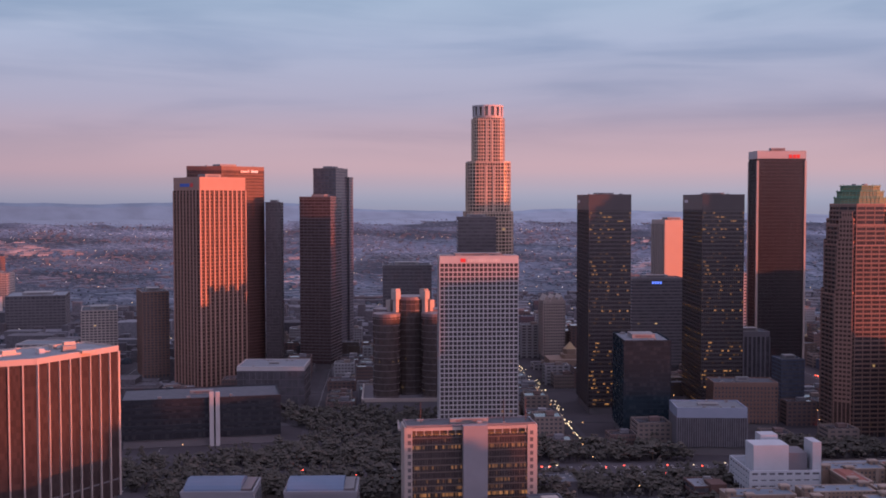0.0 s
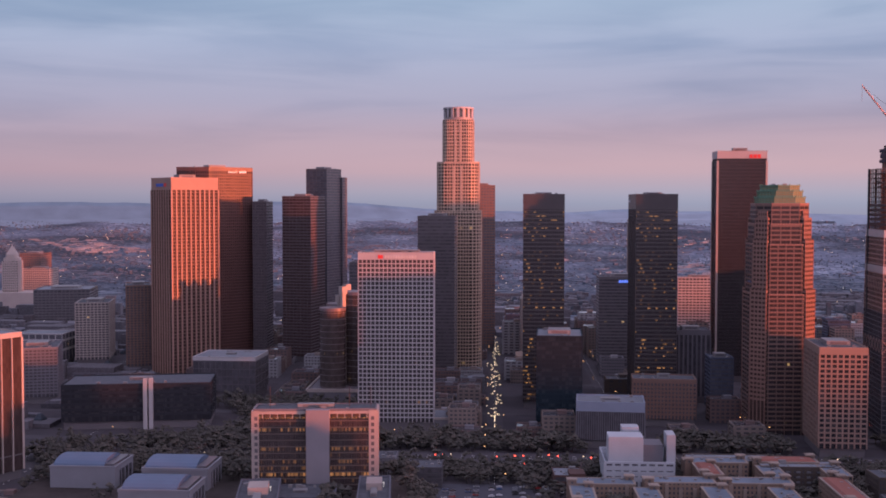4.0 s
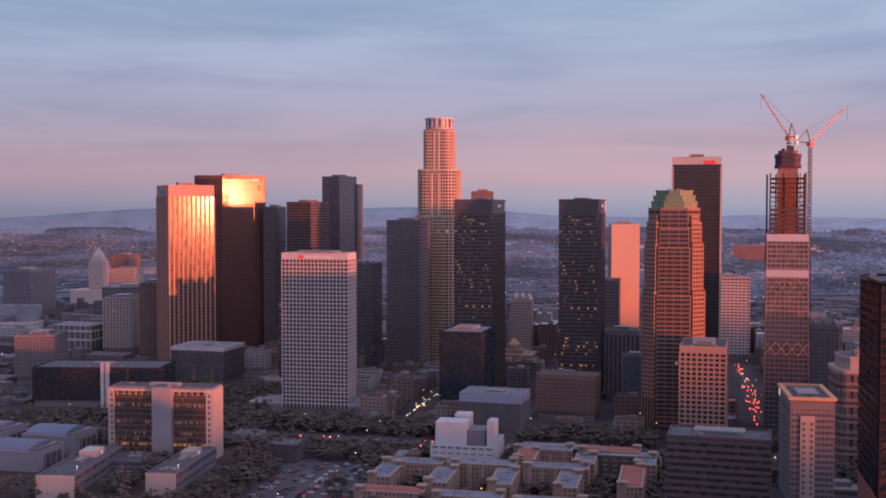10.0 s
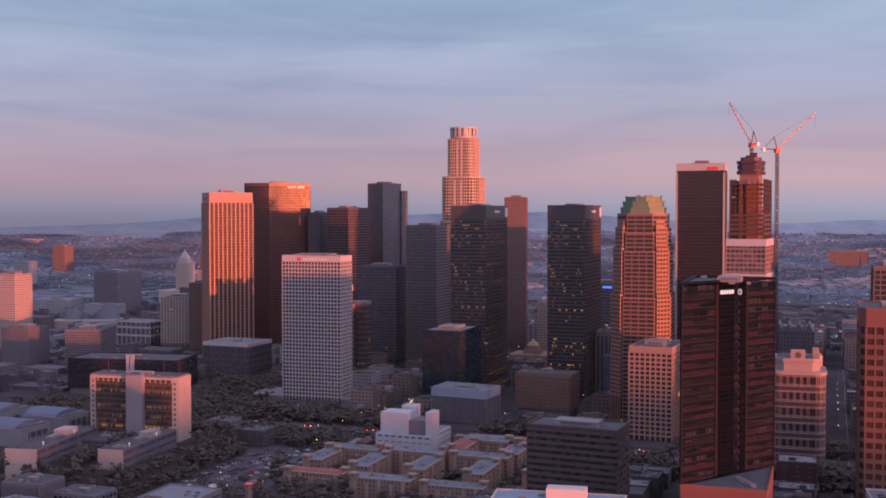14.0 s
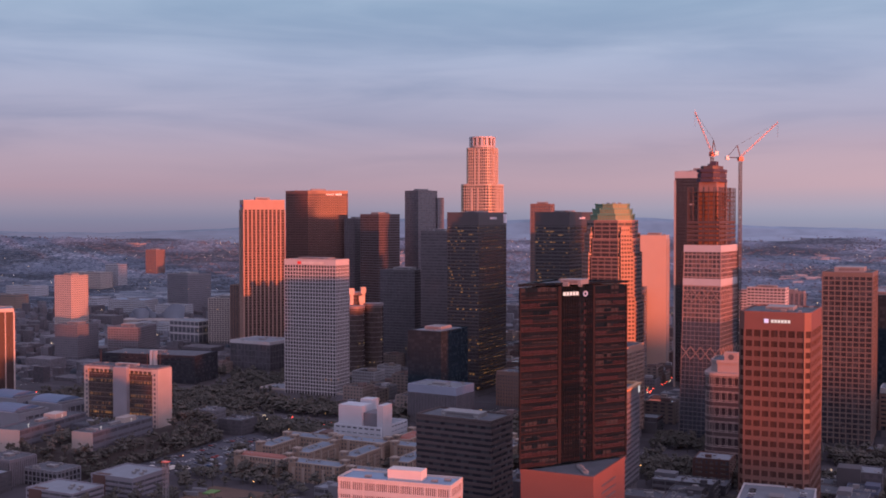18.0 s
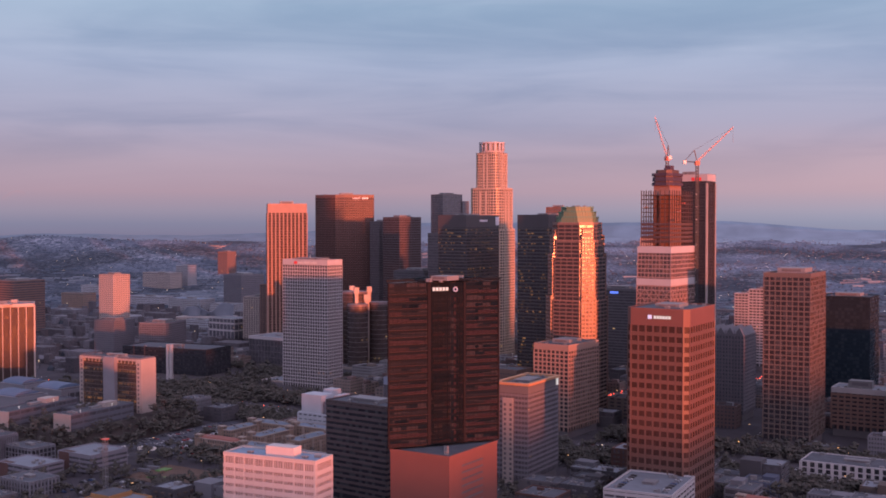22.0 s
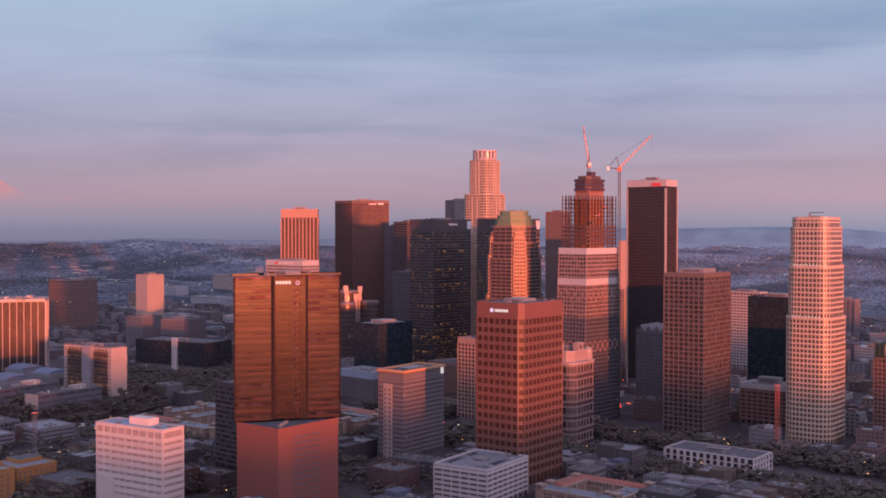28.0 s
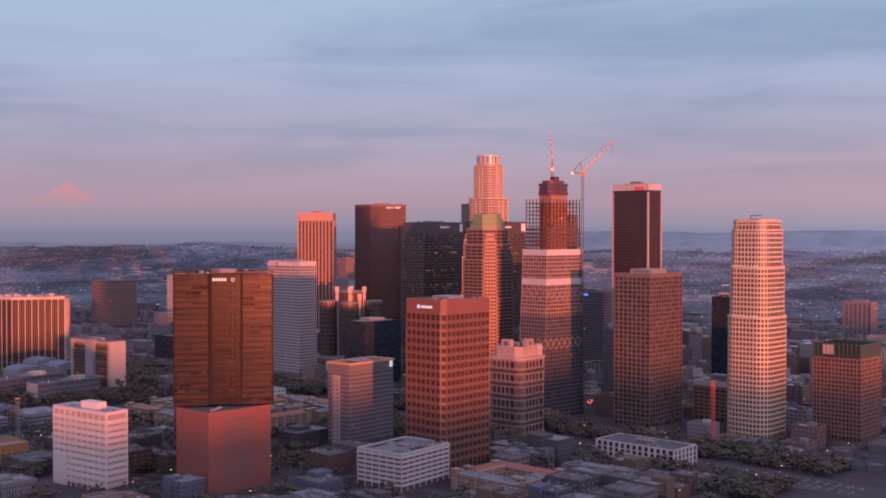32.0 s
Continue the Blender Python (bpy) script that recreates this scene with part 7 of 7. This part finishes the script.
def near_blocks():
    rnd = random.Random(11)
    made, left = 0, []
    spots = []
    for u in range(-330, 700, 27):
        for v in range(-985, 330, 27):
            if -545 < v < -405 or abs(u - 47) < 18 and v > -420:
                continue
            if u < -60 and -560 < v < -230 or -22 < u < 185 and -852 < v < -708 or 120 < u < 265 and v < -888 or mound(*at(u, v)) > 0.3:
                continue
            if any(abs(u - s) < 15 for s in STREET_U) or any(abs(v - s) < 15 for s in STREET_V):
                continue
            spots.append((u + rnd.uniform(-3, 3), v + rnd.uniform(-3, 3)))
    rnd.shuffle(spots)
    spots.sort(key=lambda p: 0 if p[1] < -405 and p[0] > -200 and p[1] > -900 else 1)
    for u, v in spots:
        x, y = at(u, v)
        w, d = rnd.uniform(20, 31), rnd.uniform(17, 27)
        if not free(x, y, 12) or PARK[0] < u < PARK[1] and PARK[2] < v < PARK[3]:
            continue
        if v < -560:
            if rnd.random() < 0.08:
                continue
            h = rnd.choice((7.2, 10.8, 10.8, 14.4, 14.4, 18))
        elif v > 120 and u > 60:
            h = rnd.uniform(24, 48)
        else:
            h = rnd.choice((7.2, 10.8, 14.4, 21.6))
            if rnd.random() < 0.2:
                continue
        if made >= 170:
            left.append((x, y, w, d, h))
            continue
        lowrise(x, y, w, d, GA + rnd.choice((0, 0, 2)), h, rnd.choice((0, 0, 1, 2, 2, 3, 4, 5, 0)))
        made += 1
    # those behind the towers, seen only between them
    rnd = random.Random(12)
    glz = Mass()
    frames = [Mass() for _ in range(4)]
    for x, y, w, d, h in left:
        if not free(x, y, 9):
            continue
        t, k = radians(GA), rnd.randrange(4)
        c, s = math.cos(t), math.sin(t)
        def spin(poly):
            return [(x + c * px - s * py, y + s * px + c * py) for px, py in poly]
        glz.prism(spin(rect(w, d)), -1, h - 0.2)
        fh, z = 3.7, 2.2
        while z < h:
            frames[k].ring(spin(rect(w + 0.6, d + 0.6)), spin(rect(w - 0.4, d - 0.4)), z, min(h + 0.8, z + 1.9))
            z += fh
        n = rnd.choice((4, 6, 9))
        for i in range(n + 1):
            for sy in (-1, 1):
                (px, py), = spin([((i / n - 0.5) * w, sy * d / 2)])
                frames[k].box(px, py, -1, w / n * 0.4, 0.9, h, t)
            (px, py), = spin([(w / 2, (i / n - 0.5) * d)])
            frames[k].box(px, py, -1, 0.9, d / n * 0.4, h, t)
        (px, py), = spin([(w * 0.12, d * 0.1)])
        frames[(k + 1) % 4].box(px, py, h - 0.3, w * 0.3, d * 0.3, h + 2.8, t)
    tagged(part("downtown_block_glazing", glz, G_DARK, None), "dark glazing of the mid-rise blocks behind the towers", "buildings", kind="stuff")
    # paler than the near walls: haze between the towers painted into the tones
    tones = (mat("downtown_grey", (0.15, 0.145, 0.17), 0.85), mat("downtown_white", (0.27, 0.265, 0.29), 0.85), mat("downtown_tan", (0.19, 0.15, 0.14), 0.85), mat("downtown_brick", (0.15, 0.10, 0.10), 0.85))
    for k, m in enumerate(tones):
        tagged(part("downtown_block_walls", frames[k], m, None), "walls and roofs of the mid-rise blocks behind the towers", "buildings", kind="stuff")


PARK = (-2, 84, -705, -548)
near_blocks()


# ---- the wide city beyond ----
def far_city():
    rnd = random.Random(21)
    # distance haze is put into these blue-greys
    m = island_mat("hazed_far_buildings", [(0.105, 0.122, 0.165), (0.125, 0.145, 0.19), (0.135, 0.155, 0.20), (0.11, 0.13, 0.17), (0.15, 0.172, 0.215), (0.11, 0.132, 0.175), (0.135, 0.157, 0.20), (0.115, 0.138, 0.18), (0.27, 0.292, 0.335)])
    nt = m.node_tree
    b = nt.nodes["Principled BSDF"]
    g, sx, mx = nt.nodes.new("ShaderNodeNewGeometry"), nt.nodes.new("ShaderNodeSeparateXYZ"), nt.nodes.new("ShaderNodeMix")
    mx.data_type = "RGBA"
    # walls, picked by normal, are darker and bluer: the basin's shade painted in
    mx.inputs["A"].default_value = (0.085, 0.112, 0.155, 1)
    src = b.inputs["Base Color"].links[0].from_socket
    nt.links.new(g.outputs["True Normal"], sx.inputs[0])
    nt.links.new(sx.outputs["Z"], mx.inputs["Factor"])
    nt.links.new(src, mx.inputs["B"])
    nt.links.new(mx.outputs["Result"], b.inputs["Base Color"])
    low, mid, inner, sheds, dots, green = Mass(), Mass(), Mass(), Mass(), [], []
    for k in range(46000):
        a = radians(rnd.uniform(-78, 42))
        r = math.sqrt(rnd.uniform(900 ** 2, 4300 ** 2)) if k % 3 else rnd.uniform(1500, 4300)
        x, y = MID[0] + r * math.cos(a), MID[1] + r * math.sin(a)
        u, v = x * U.x + y * U.y, x * V.x + y * V.y
        if -1000 < v < 330 and -340 < u < 720:
            continue
        if -545 < v < -405 or any(abs(v - s) < 10 for s in STREET_V) and r < 2000:
            continue
        if not free(x, y, 14):
            continue
        away = min(1.0, max(0.0, (r - 2100) / 2200))
        hill = scrub_hills(x, y, r, math.degrees(a))
        wood = noise.noise((x * 0.0016, y * 0.0016, 5)) + 0.5 * noise.noise((x * 0.006, y * 0.006, 9))
        if r > 2200 and wood > (0.12 if hill < 2 else -0.2):
            green.append((x, y))
            if rnd.random() < 0.8:
                continue
        shrink = 1.0 - 0.66 * away
        big = rnd.random() < (0.06 if r > 2600 else 0.12)
        w, d = (rnd.uniform(35, 80), rnd.uniform(18, 36)) if big else (rnd.uniform(7, 17), rnd.uniform(6, 13))
        h = rnd.uniform(8, 24) if u < -340 and r < 2300 and rnd.random() < 0.3 else rnd.uniform(3.5, 8) if v > 700 or u < -340 or rnd.random() < 0.8 else rnd.uniform(12, 30)
        if r > 2300:
            h = rnd.uniform(0.5, 1.6) * shrink if rnd.random() < 0.97 else h * shrink
        w, d, z = w * shrink, d * shrink, gz(x, y)
        works = noise.noise((x * 0.0030, y * 0.0030, 13)) > 0.34 and 1500 < r < 3700
        if works and rnd.random() < 0.5:
            w, d, h = rnd.uniform(26, 70) * shrink, rnd.uniform(16, 34) * shrink, rnd.uniform(2, 4.5) * shrink
            sheds.box(x, y, z - 4, w, d, z + h, radians(GA + 37 * (r > 2400)))
            continue
        (inner if r < 2300 else low if h < 8 else mid).box(x, y, z - 4, w, d, z + h, radians(GA + (0 if r < 2400 else rnd.choice((37, 37, 10)))))
        if rnd.random() < 0.10:
            dots.append((x + 8, y - 4, z + h + 1.0))
        if rnd.random() < 0.5:
            green.append((x + rnd.uniform(-20, 20), y + rnd.uniform(-20, 20)))
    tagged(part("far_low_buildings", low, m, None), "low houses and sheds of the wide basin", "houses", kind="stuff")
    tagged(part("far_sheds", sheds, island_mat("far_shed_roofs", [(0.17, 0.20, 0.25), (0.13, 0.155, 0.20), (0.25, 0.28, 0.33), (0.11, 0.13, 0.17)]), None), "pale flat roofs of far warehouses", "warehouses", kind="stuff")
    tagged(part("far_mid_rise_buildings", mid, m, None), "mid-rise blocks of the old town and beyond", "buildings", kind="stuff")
    tagged(part("inner_city_blocks", inner, island_mat("inner_city_walls", [(0.07, 0.066, 0.08), (0.11, 0.104, 0.122), (0.15, 0.145, 0.17), (0.09, 0.078, 0.088), (0.12, 0.116, 0.138), (0.19, 0.19, 0.225)]), None), "low blocks and houses round the centre", "buildings", kind="stuff")
    rnd.shuffle(dots)
    lights("far_city_lights", "warm points of light across the basin", dots[:800], lamp_mat("far_light_warm", (1.0, 0.72, 0.42), 1.5), 1.15)
    lights("far_white_lights", "white points of light across the basin", dots[800:1150], lamp_mat("far_light_white", (1.0, 0.92, 0.85), 1.6), 1.15)
    # clumps of far trees
    t = Mass()
    for x, y in green[:16000]:
        z = gz(x, y)
        s = rnd.uniform(3.5, 8) if math.hypot(x - MID[0], y - MID[1]) < 2200 else rnd.uniform(1.4, 2.8)
        q = [(x + s * rnd.uniform(0.7, 1.2) * math.cos(i * 1.047), y + s * rnd.uniform(0.7, 1.2) * math.sin(i * 1.047)) for i in range(6)]
        t.frustum(q, z - 1, [(x + (px - x) * 0.8, y + (py - y) * 0.8) for px, py in q], z + s * 0.7)
        t.frustum([(x + (px - x) * 0.8, y + (py - y) * 0.8) for px, py in q], z + s * 0.7, [(x + (px - x) * 0.3, y + (py - y) * 0.3) for px, py in q], z + s * 1.2)
    # far leaves are blue-grey: the haze before them is in the colour
    tagged(part("far_trees", t, island_mat("hazed_foliage", [(0.048, 0.058, 0.076), (0.062, 0.072, 0.092), (0.054, 0.064, 0.084)]), None), "dark trees scattered through the basin", "trees", kind="stuff")


far_city()


# ---- trees ----
M_BARK = mat("bark", (0.10, 0.075, 0.055), 0.95)
M_LEAF = island_mat("foliage", [(0.060, 0.056, 0.057), (0.082, 0.076, 0.068), (0.068, 0.066, 0.062), (0.098, 0.084, 0.076)], 0.9, 1.2)


def clump(ms, c, s, rnd):
    """A ragged tuft of leaves: a small eight-sided lump with uneven corners."""
    n = len(ms.v)
    for d in ((1, 0, 0), (0, 1, 0), (-1, 0, 0), (0, -1, 0), (0, 0, 0.8), (0, 0, -0.6)):
        k = s * rnd.uniform(0.65, 1.3)
        ms.v.append((c[0] + d[0] * k + rnd.uniform(-0.2, 0.2) * s, c[1] + d[1] * k + rnd.uniform(-0.2, 0.2) * s, c[2] + d[2] * k))
    ms.f += [(n, n + 1, n + 4), (n + 1, n + 2, n + 4), (n + 2, n + 3, n + 4), (n + 3, n, n + 4), (n + 1, n, n + 5), (n + 2, n + 1, n + 5), (n + 3, n + 2, n + 5), (n, n + 3, n + 5)]


def tree_model(seed, h, spread):
    rnd = random.Random(seed)
    ob = tagged(new("tree"), "dark evergreen street tree with an uneven crown", "tree", "trees along the motorway")
    t = Mass()
    c0 = circle(0.45, 7)
    t.frustum(c0, -0.5, circle(0.26, 7, 0.2, 0.1), h * 0.5)
    tips = []
    for i in range(6):
        a, b = rnd.uniform(0, 6.28), rnd.uniform(0.5, 0.9)
        tip = (math.cos(a) * spread * b * 0.7, math.sin(a) * spread * b * 0.7, h * rnd.uniform(0.6, 0.9))
        t.beam((0.1, 0.05, h * rnd.uniform(0.3, 0.5)), tip, 0.22)
        tips.append(tip)
    part("trunk", t, M_BARK, ob, "forked brown trunk")
    cr = Mass()
    for i in range(62):
        base = rnd.choice(tips)
        clump(cr, (base[0] + rnd.gauss(0, spread * 0.3), base[1] + rnd.gauss(0, spread * 0.3), min(h * 1.05, base[2] + rnd.gauss(0.2, h * 0.12))), rnd.uniform(0.7, 1.5) * spread * 0.28, rnd)
    part("crown", cr, M_LEAF, ob)
    return ob


def build_trees():
    rnd = random.Random(3)
    kinds = [tree_model(1, 9, 4.2), tree_model(2, 12, 5.2), tree_model(3, 7.5, 3.8)]
    spots = []
    for k in range(7500):
        u, v = rnd.uniform(-260, 760), rnd.uniform(-560, -400)
        if abs(v + 475) < 27 or u < -60 and v > -430 and rnd.random() < 0.5:
            continue
        spots.append((u, v))
    for k in range(2100):
        spots.append((rnd.uniform(-330, -60), rnd.uniform(-620, -235)))
    for u in STREET_U:
        for k in range(30):
            spots.append((u + rnd.choice((-9.5, 9.5)), rnd.uniform(-960, -560)))
    for k in range(260):
        spots.append((rnd.uniform(-14, 4), rnd.uniform(-760, -590)))
        spots.append((rnd.uniform(-262, -10), rnd.uniform(-768, -748)))
        spots.append((rnd.uniform(-262, -10), rnd.uniform(-598, -575)))
    good, rest = [], []
    for k in range(420):
        u, v = rnd.uniform(88, 300), rnd.uniform(-705, -530)
        if all(abs(u - a) > w / 2 + 2.5 or abs(v - b) > d / 2 + 2.5 for a, b, w, d in WINGS):
            p = at(u, v)
            if all((p[0] - a) ** 2 + (p[1] - b) ** 2 > 24 for a, b in good + rest):
                (good if k % 6 == 0 else rest).append(p)
    for k in range(1500):
        u, v = rnd.uniform(60, 640), rnd.uniform(-960, -545)
        p = at(u, v)
        if free(p[0], p[1], 3) and all(abs(u - a) > w / 2 + 3 or abs(v - b) > d / 2 + 3 for a, b, w, d in WINGS) and all((p[0] - a) ** 2 + (p[1] - b) ** 2 > 36 for a, b in good + rest):
            rest.append(p)
    for u, v in spots:
        x, y = at(u, v)
        if free(x, y, 5) and not (PARK[0] + 6 < u < PARK[1] - 6 and PARK[2] + 6 < v < PARK[3] - 6) and all((x - a) ** 2 + (y - b) ** 2 > 30 for a, b in good + rest[-400:]):
            (good if len(good) < 170 and rnd.random() < 0.3 else rest).append((x, y))
    # the hill's slopes are planted
    low = []
    for k in range(900):
        side = k % 3
        u = rnd.uniform(-8, 6) if side == 0 else rnd.uniform(-262, -8)
        v = rnd.uniform(-760, -586) if side == 0 else rnd.uniform(-774, -752) if side == 1 else rnd.uniform(-596, -576)
        p = at(u, v)
        if all((p[0] - a) ** 2 + (p[1] - b) ** 2 > 22 for a, b in low):
            low.append(p)
    for k in range(160):
        p = at(rnd.uniform(-64, -48), rnd.uniform(-740, -655))
        if all((p[0] - a) ** 2 + (p[1] - b) ** 2 > 26 for a, b in low):
            low.append(p)
    rest = low + rest
    for i, (x, y) in enumerate(good):
        m = Matrix.Translation((x, y, mound(x, y))) @ Matrix.Rotation(rnd.uniform(0, 6.28), 4, "Z") @ Matrix.Scale(rnd.uniform(0.8, 1.25), 4)
        if i < 3:
            kinds[i].matrix_basis = m
        else:
            c = copy_thing(kinds[i % 3], m)
            c.matrix_basis = m
    cr = Mass()
    for x, y in rest[:5600]:
        h, s = rnd.uniform(6, 11), rnd.uniform(2.6, 4.6)
        if rnd.random() < 0.18:
            h, s = h * 1.5, s * 1.25
        z = mound(x, y)
        cr.beam((x, y, z), (x, y, z + h * 0.6), 0.4)
        for i in range(13):
            clump(cr, (x + rnd.gauss(0, s * 0.48), y + rnd.gauss(0, s * 0.48), z + h * rnd.uniform(0.4, 1.0)), s * rnd.uniform(0.28, 0.6), rnd)
    tagged(part("tree_belt", cr, M_LEAF, None), "dense dark belt of trees beside the motorway", "trees", kind="stuff")


build_trees()


# ---- parked cars ----
CAR_PAINT = [mat("car_" + n, c, 0.35, 0.2, var=0.05, bump=0) for n, c in
             (("white", (0.45, 0.46, 0.5)), ("silver", (0.22, 0.23, 0.26)), ("black", (0.03, 0.03, 0.035)), ("red", (0.3, 0.03, 0.03)), ("blue", (0.05, 0.09, 0.2)))]
M_TYRE = mat("tyre", (0.02, 0.02, 0.02), 0.9)


def car_model(k):
    words = ("white", "silver", "black", "red", "dark blue")[k]
    ob = tagged(new("parked_car"), f"{words} car parked on the asphalt lot", "car", "cars in the parking lot")
    b = Mass()
    b.frustum(rect(4.4, 1.75), 0.35, rect(4.5, 1.8), 0.75)
    b.frustum(rect(4.5, 1.8), 0.75, rect(4.2, 1.65), 0.98)
    part("body", b, CAR_PAINT[k], ob)
    part("cabin", Mass().frustum(rect(2.5, 1.6, -0.2), 0.97, rect(1.6, 1.3, -0.3), 1.45), M_BLACK, ob, "dark glazed cabin")
    w = Mass().box(0, 0, 0, 0.62, 0.22, 0.62).mesh("wheel", M_TYRE)
    for sx in (-1.35, 1.35):
        for sy in (-0.8, 0.8):
            part("wheel", w, M_TYRE, ob).location = (sx, sy, 0)
    return ob


def parking_lot():
    rnd = random.Random(8)
    cu, cv = (PARK[0] + PARK[1]) / 2, (PARK[2] + PARK[3]) / 2
    x, y = at(cu, cv)
    lot = Mass().box(x, y, 0.02, PARK[1] - PARK[0] - 8, PARK[3] - PARK[2] - 8, 0.42, radians(GA))
    tagged(part("parking_lot", lot, mat("worn_asphalt", (0.048, 0.050, 0.068), 0.9, var=0.35), None), "worn asphalt parking lot", "pavement", kind="structure")
    kinds = [car_model(k) for k in range(5)]
    used, rest = set(), [Mass() for _ in range(5)]
    n = 0
    for i in range(6):
        for j in range(56):
            u, v = PARK[0] + 14 + i * 16.5 + (0 if j % 2 else 5.4), PARK[2] + 12 + j * 2.75
            if v > PARK[3] - 12 or rnd.random() < 0.38:
                continue
            x, y = at(u, v)
            k = rnd.choice((0, 0, 0, 1, 1, 1, 2, 2, 2, 4, 2, 0, 1, 3))
            m = Matrix.Translation((x, y, 0.42)) @ Matrix.Rotation(radians(GA) + rnd.choice((0, math.pi)), 4, "Z")
            if k not in used:
                used.add(k)
                kinds[k].matrix_basis = m
            elif n < 62:
                copy_thing(kinds[k], m)
                n += 1
            else:
                rest[k].box(x, y, 0.7, 4.4, 1.75, 1.35, radians(GA))
                rest[k].box(x, y, 1.3, 2.2, 1.5, 1.85, radians(GA))
    for i in range(5):
        for j in range(22):
            if rnd.random() < 0.5:
                x, y = at(96 + i * 13.5, -846 + j * 2.8)
                k = rnd.choice((0, 0, 1, 1, 2, 2, 4))
                rest[k].box(x, y, 0.3, 4.4, 1.75, 0.95, radians(GA))
                rest[k].box(x, y, 0.9, 2.2, 1.5, 1.45, radians(GA))
    for i in range(14):
        a = radians(-121.7)
        dx, dy = (-15.5, 15.5)[i % 2] + rnd.uniform(-0.4, 0.4), -20 + (i // 2) * 5.8
        m = Matrix.Translation((-870 + dx * math.cos(a) - dy * math.sin(a), 2 + dx * math.sin(a) + dy * math.cos(a), 30.2)) @ Matrix.Rotation(a, 4, "Z")
        k = (2, 1, 2, 0, 4)[i % 5]
        c = copy_thing(kinds[k], m)
        tagged(c, ("white", "silver", "black", "red", "dark blue")[k] + " car parked on the roof of the garage", group="cars on the garage roof")
    for k in range(5):
        if rest[k].v:
            tagged(part("more_parked_cars", rest[k], CAR_PAINT[k], None), "rows of more cars on the lot", "cars", kind="stuff")


parking_lot()

# the plan is drawn in survey units; set it to metres
UNIT = 0.895
for ob in list(scene.objects):
    if ob.parent is None and ob.type not in ("CAMERA", "LIGHT"):
        ob.matrix_basis = Matrix.Scale(UNIT, 4) @ ob.matrix_basis
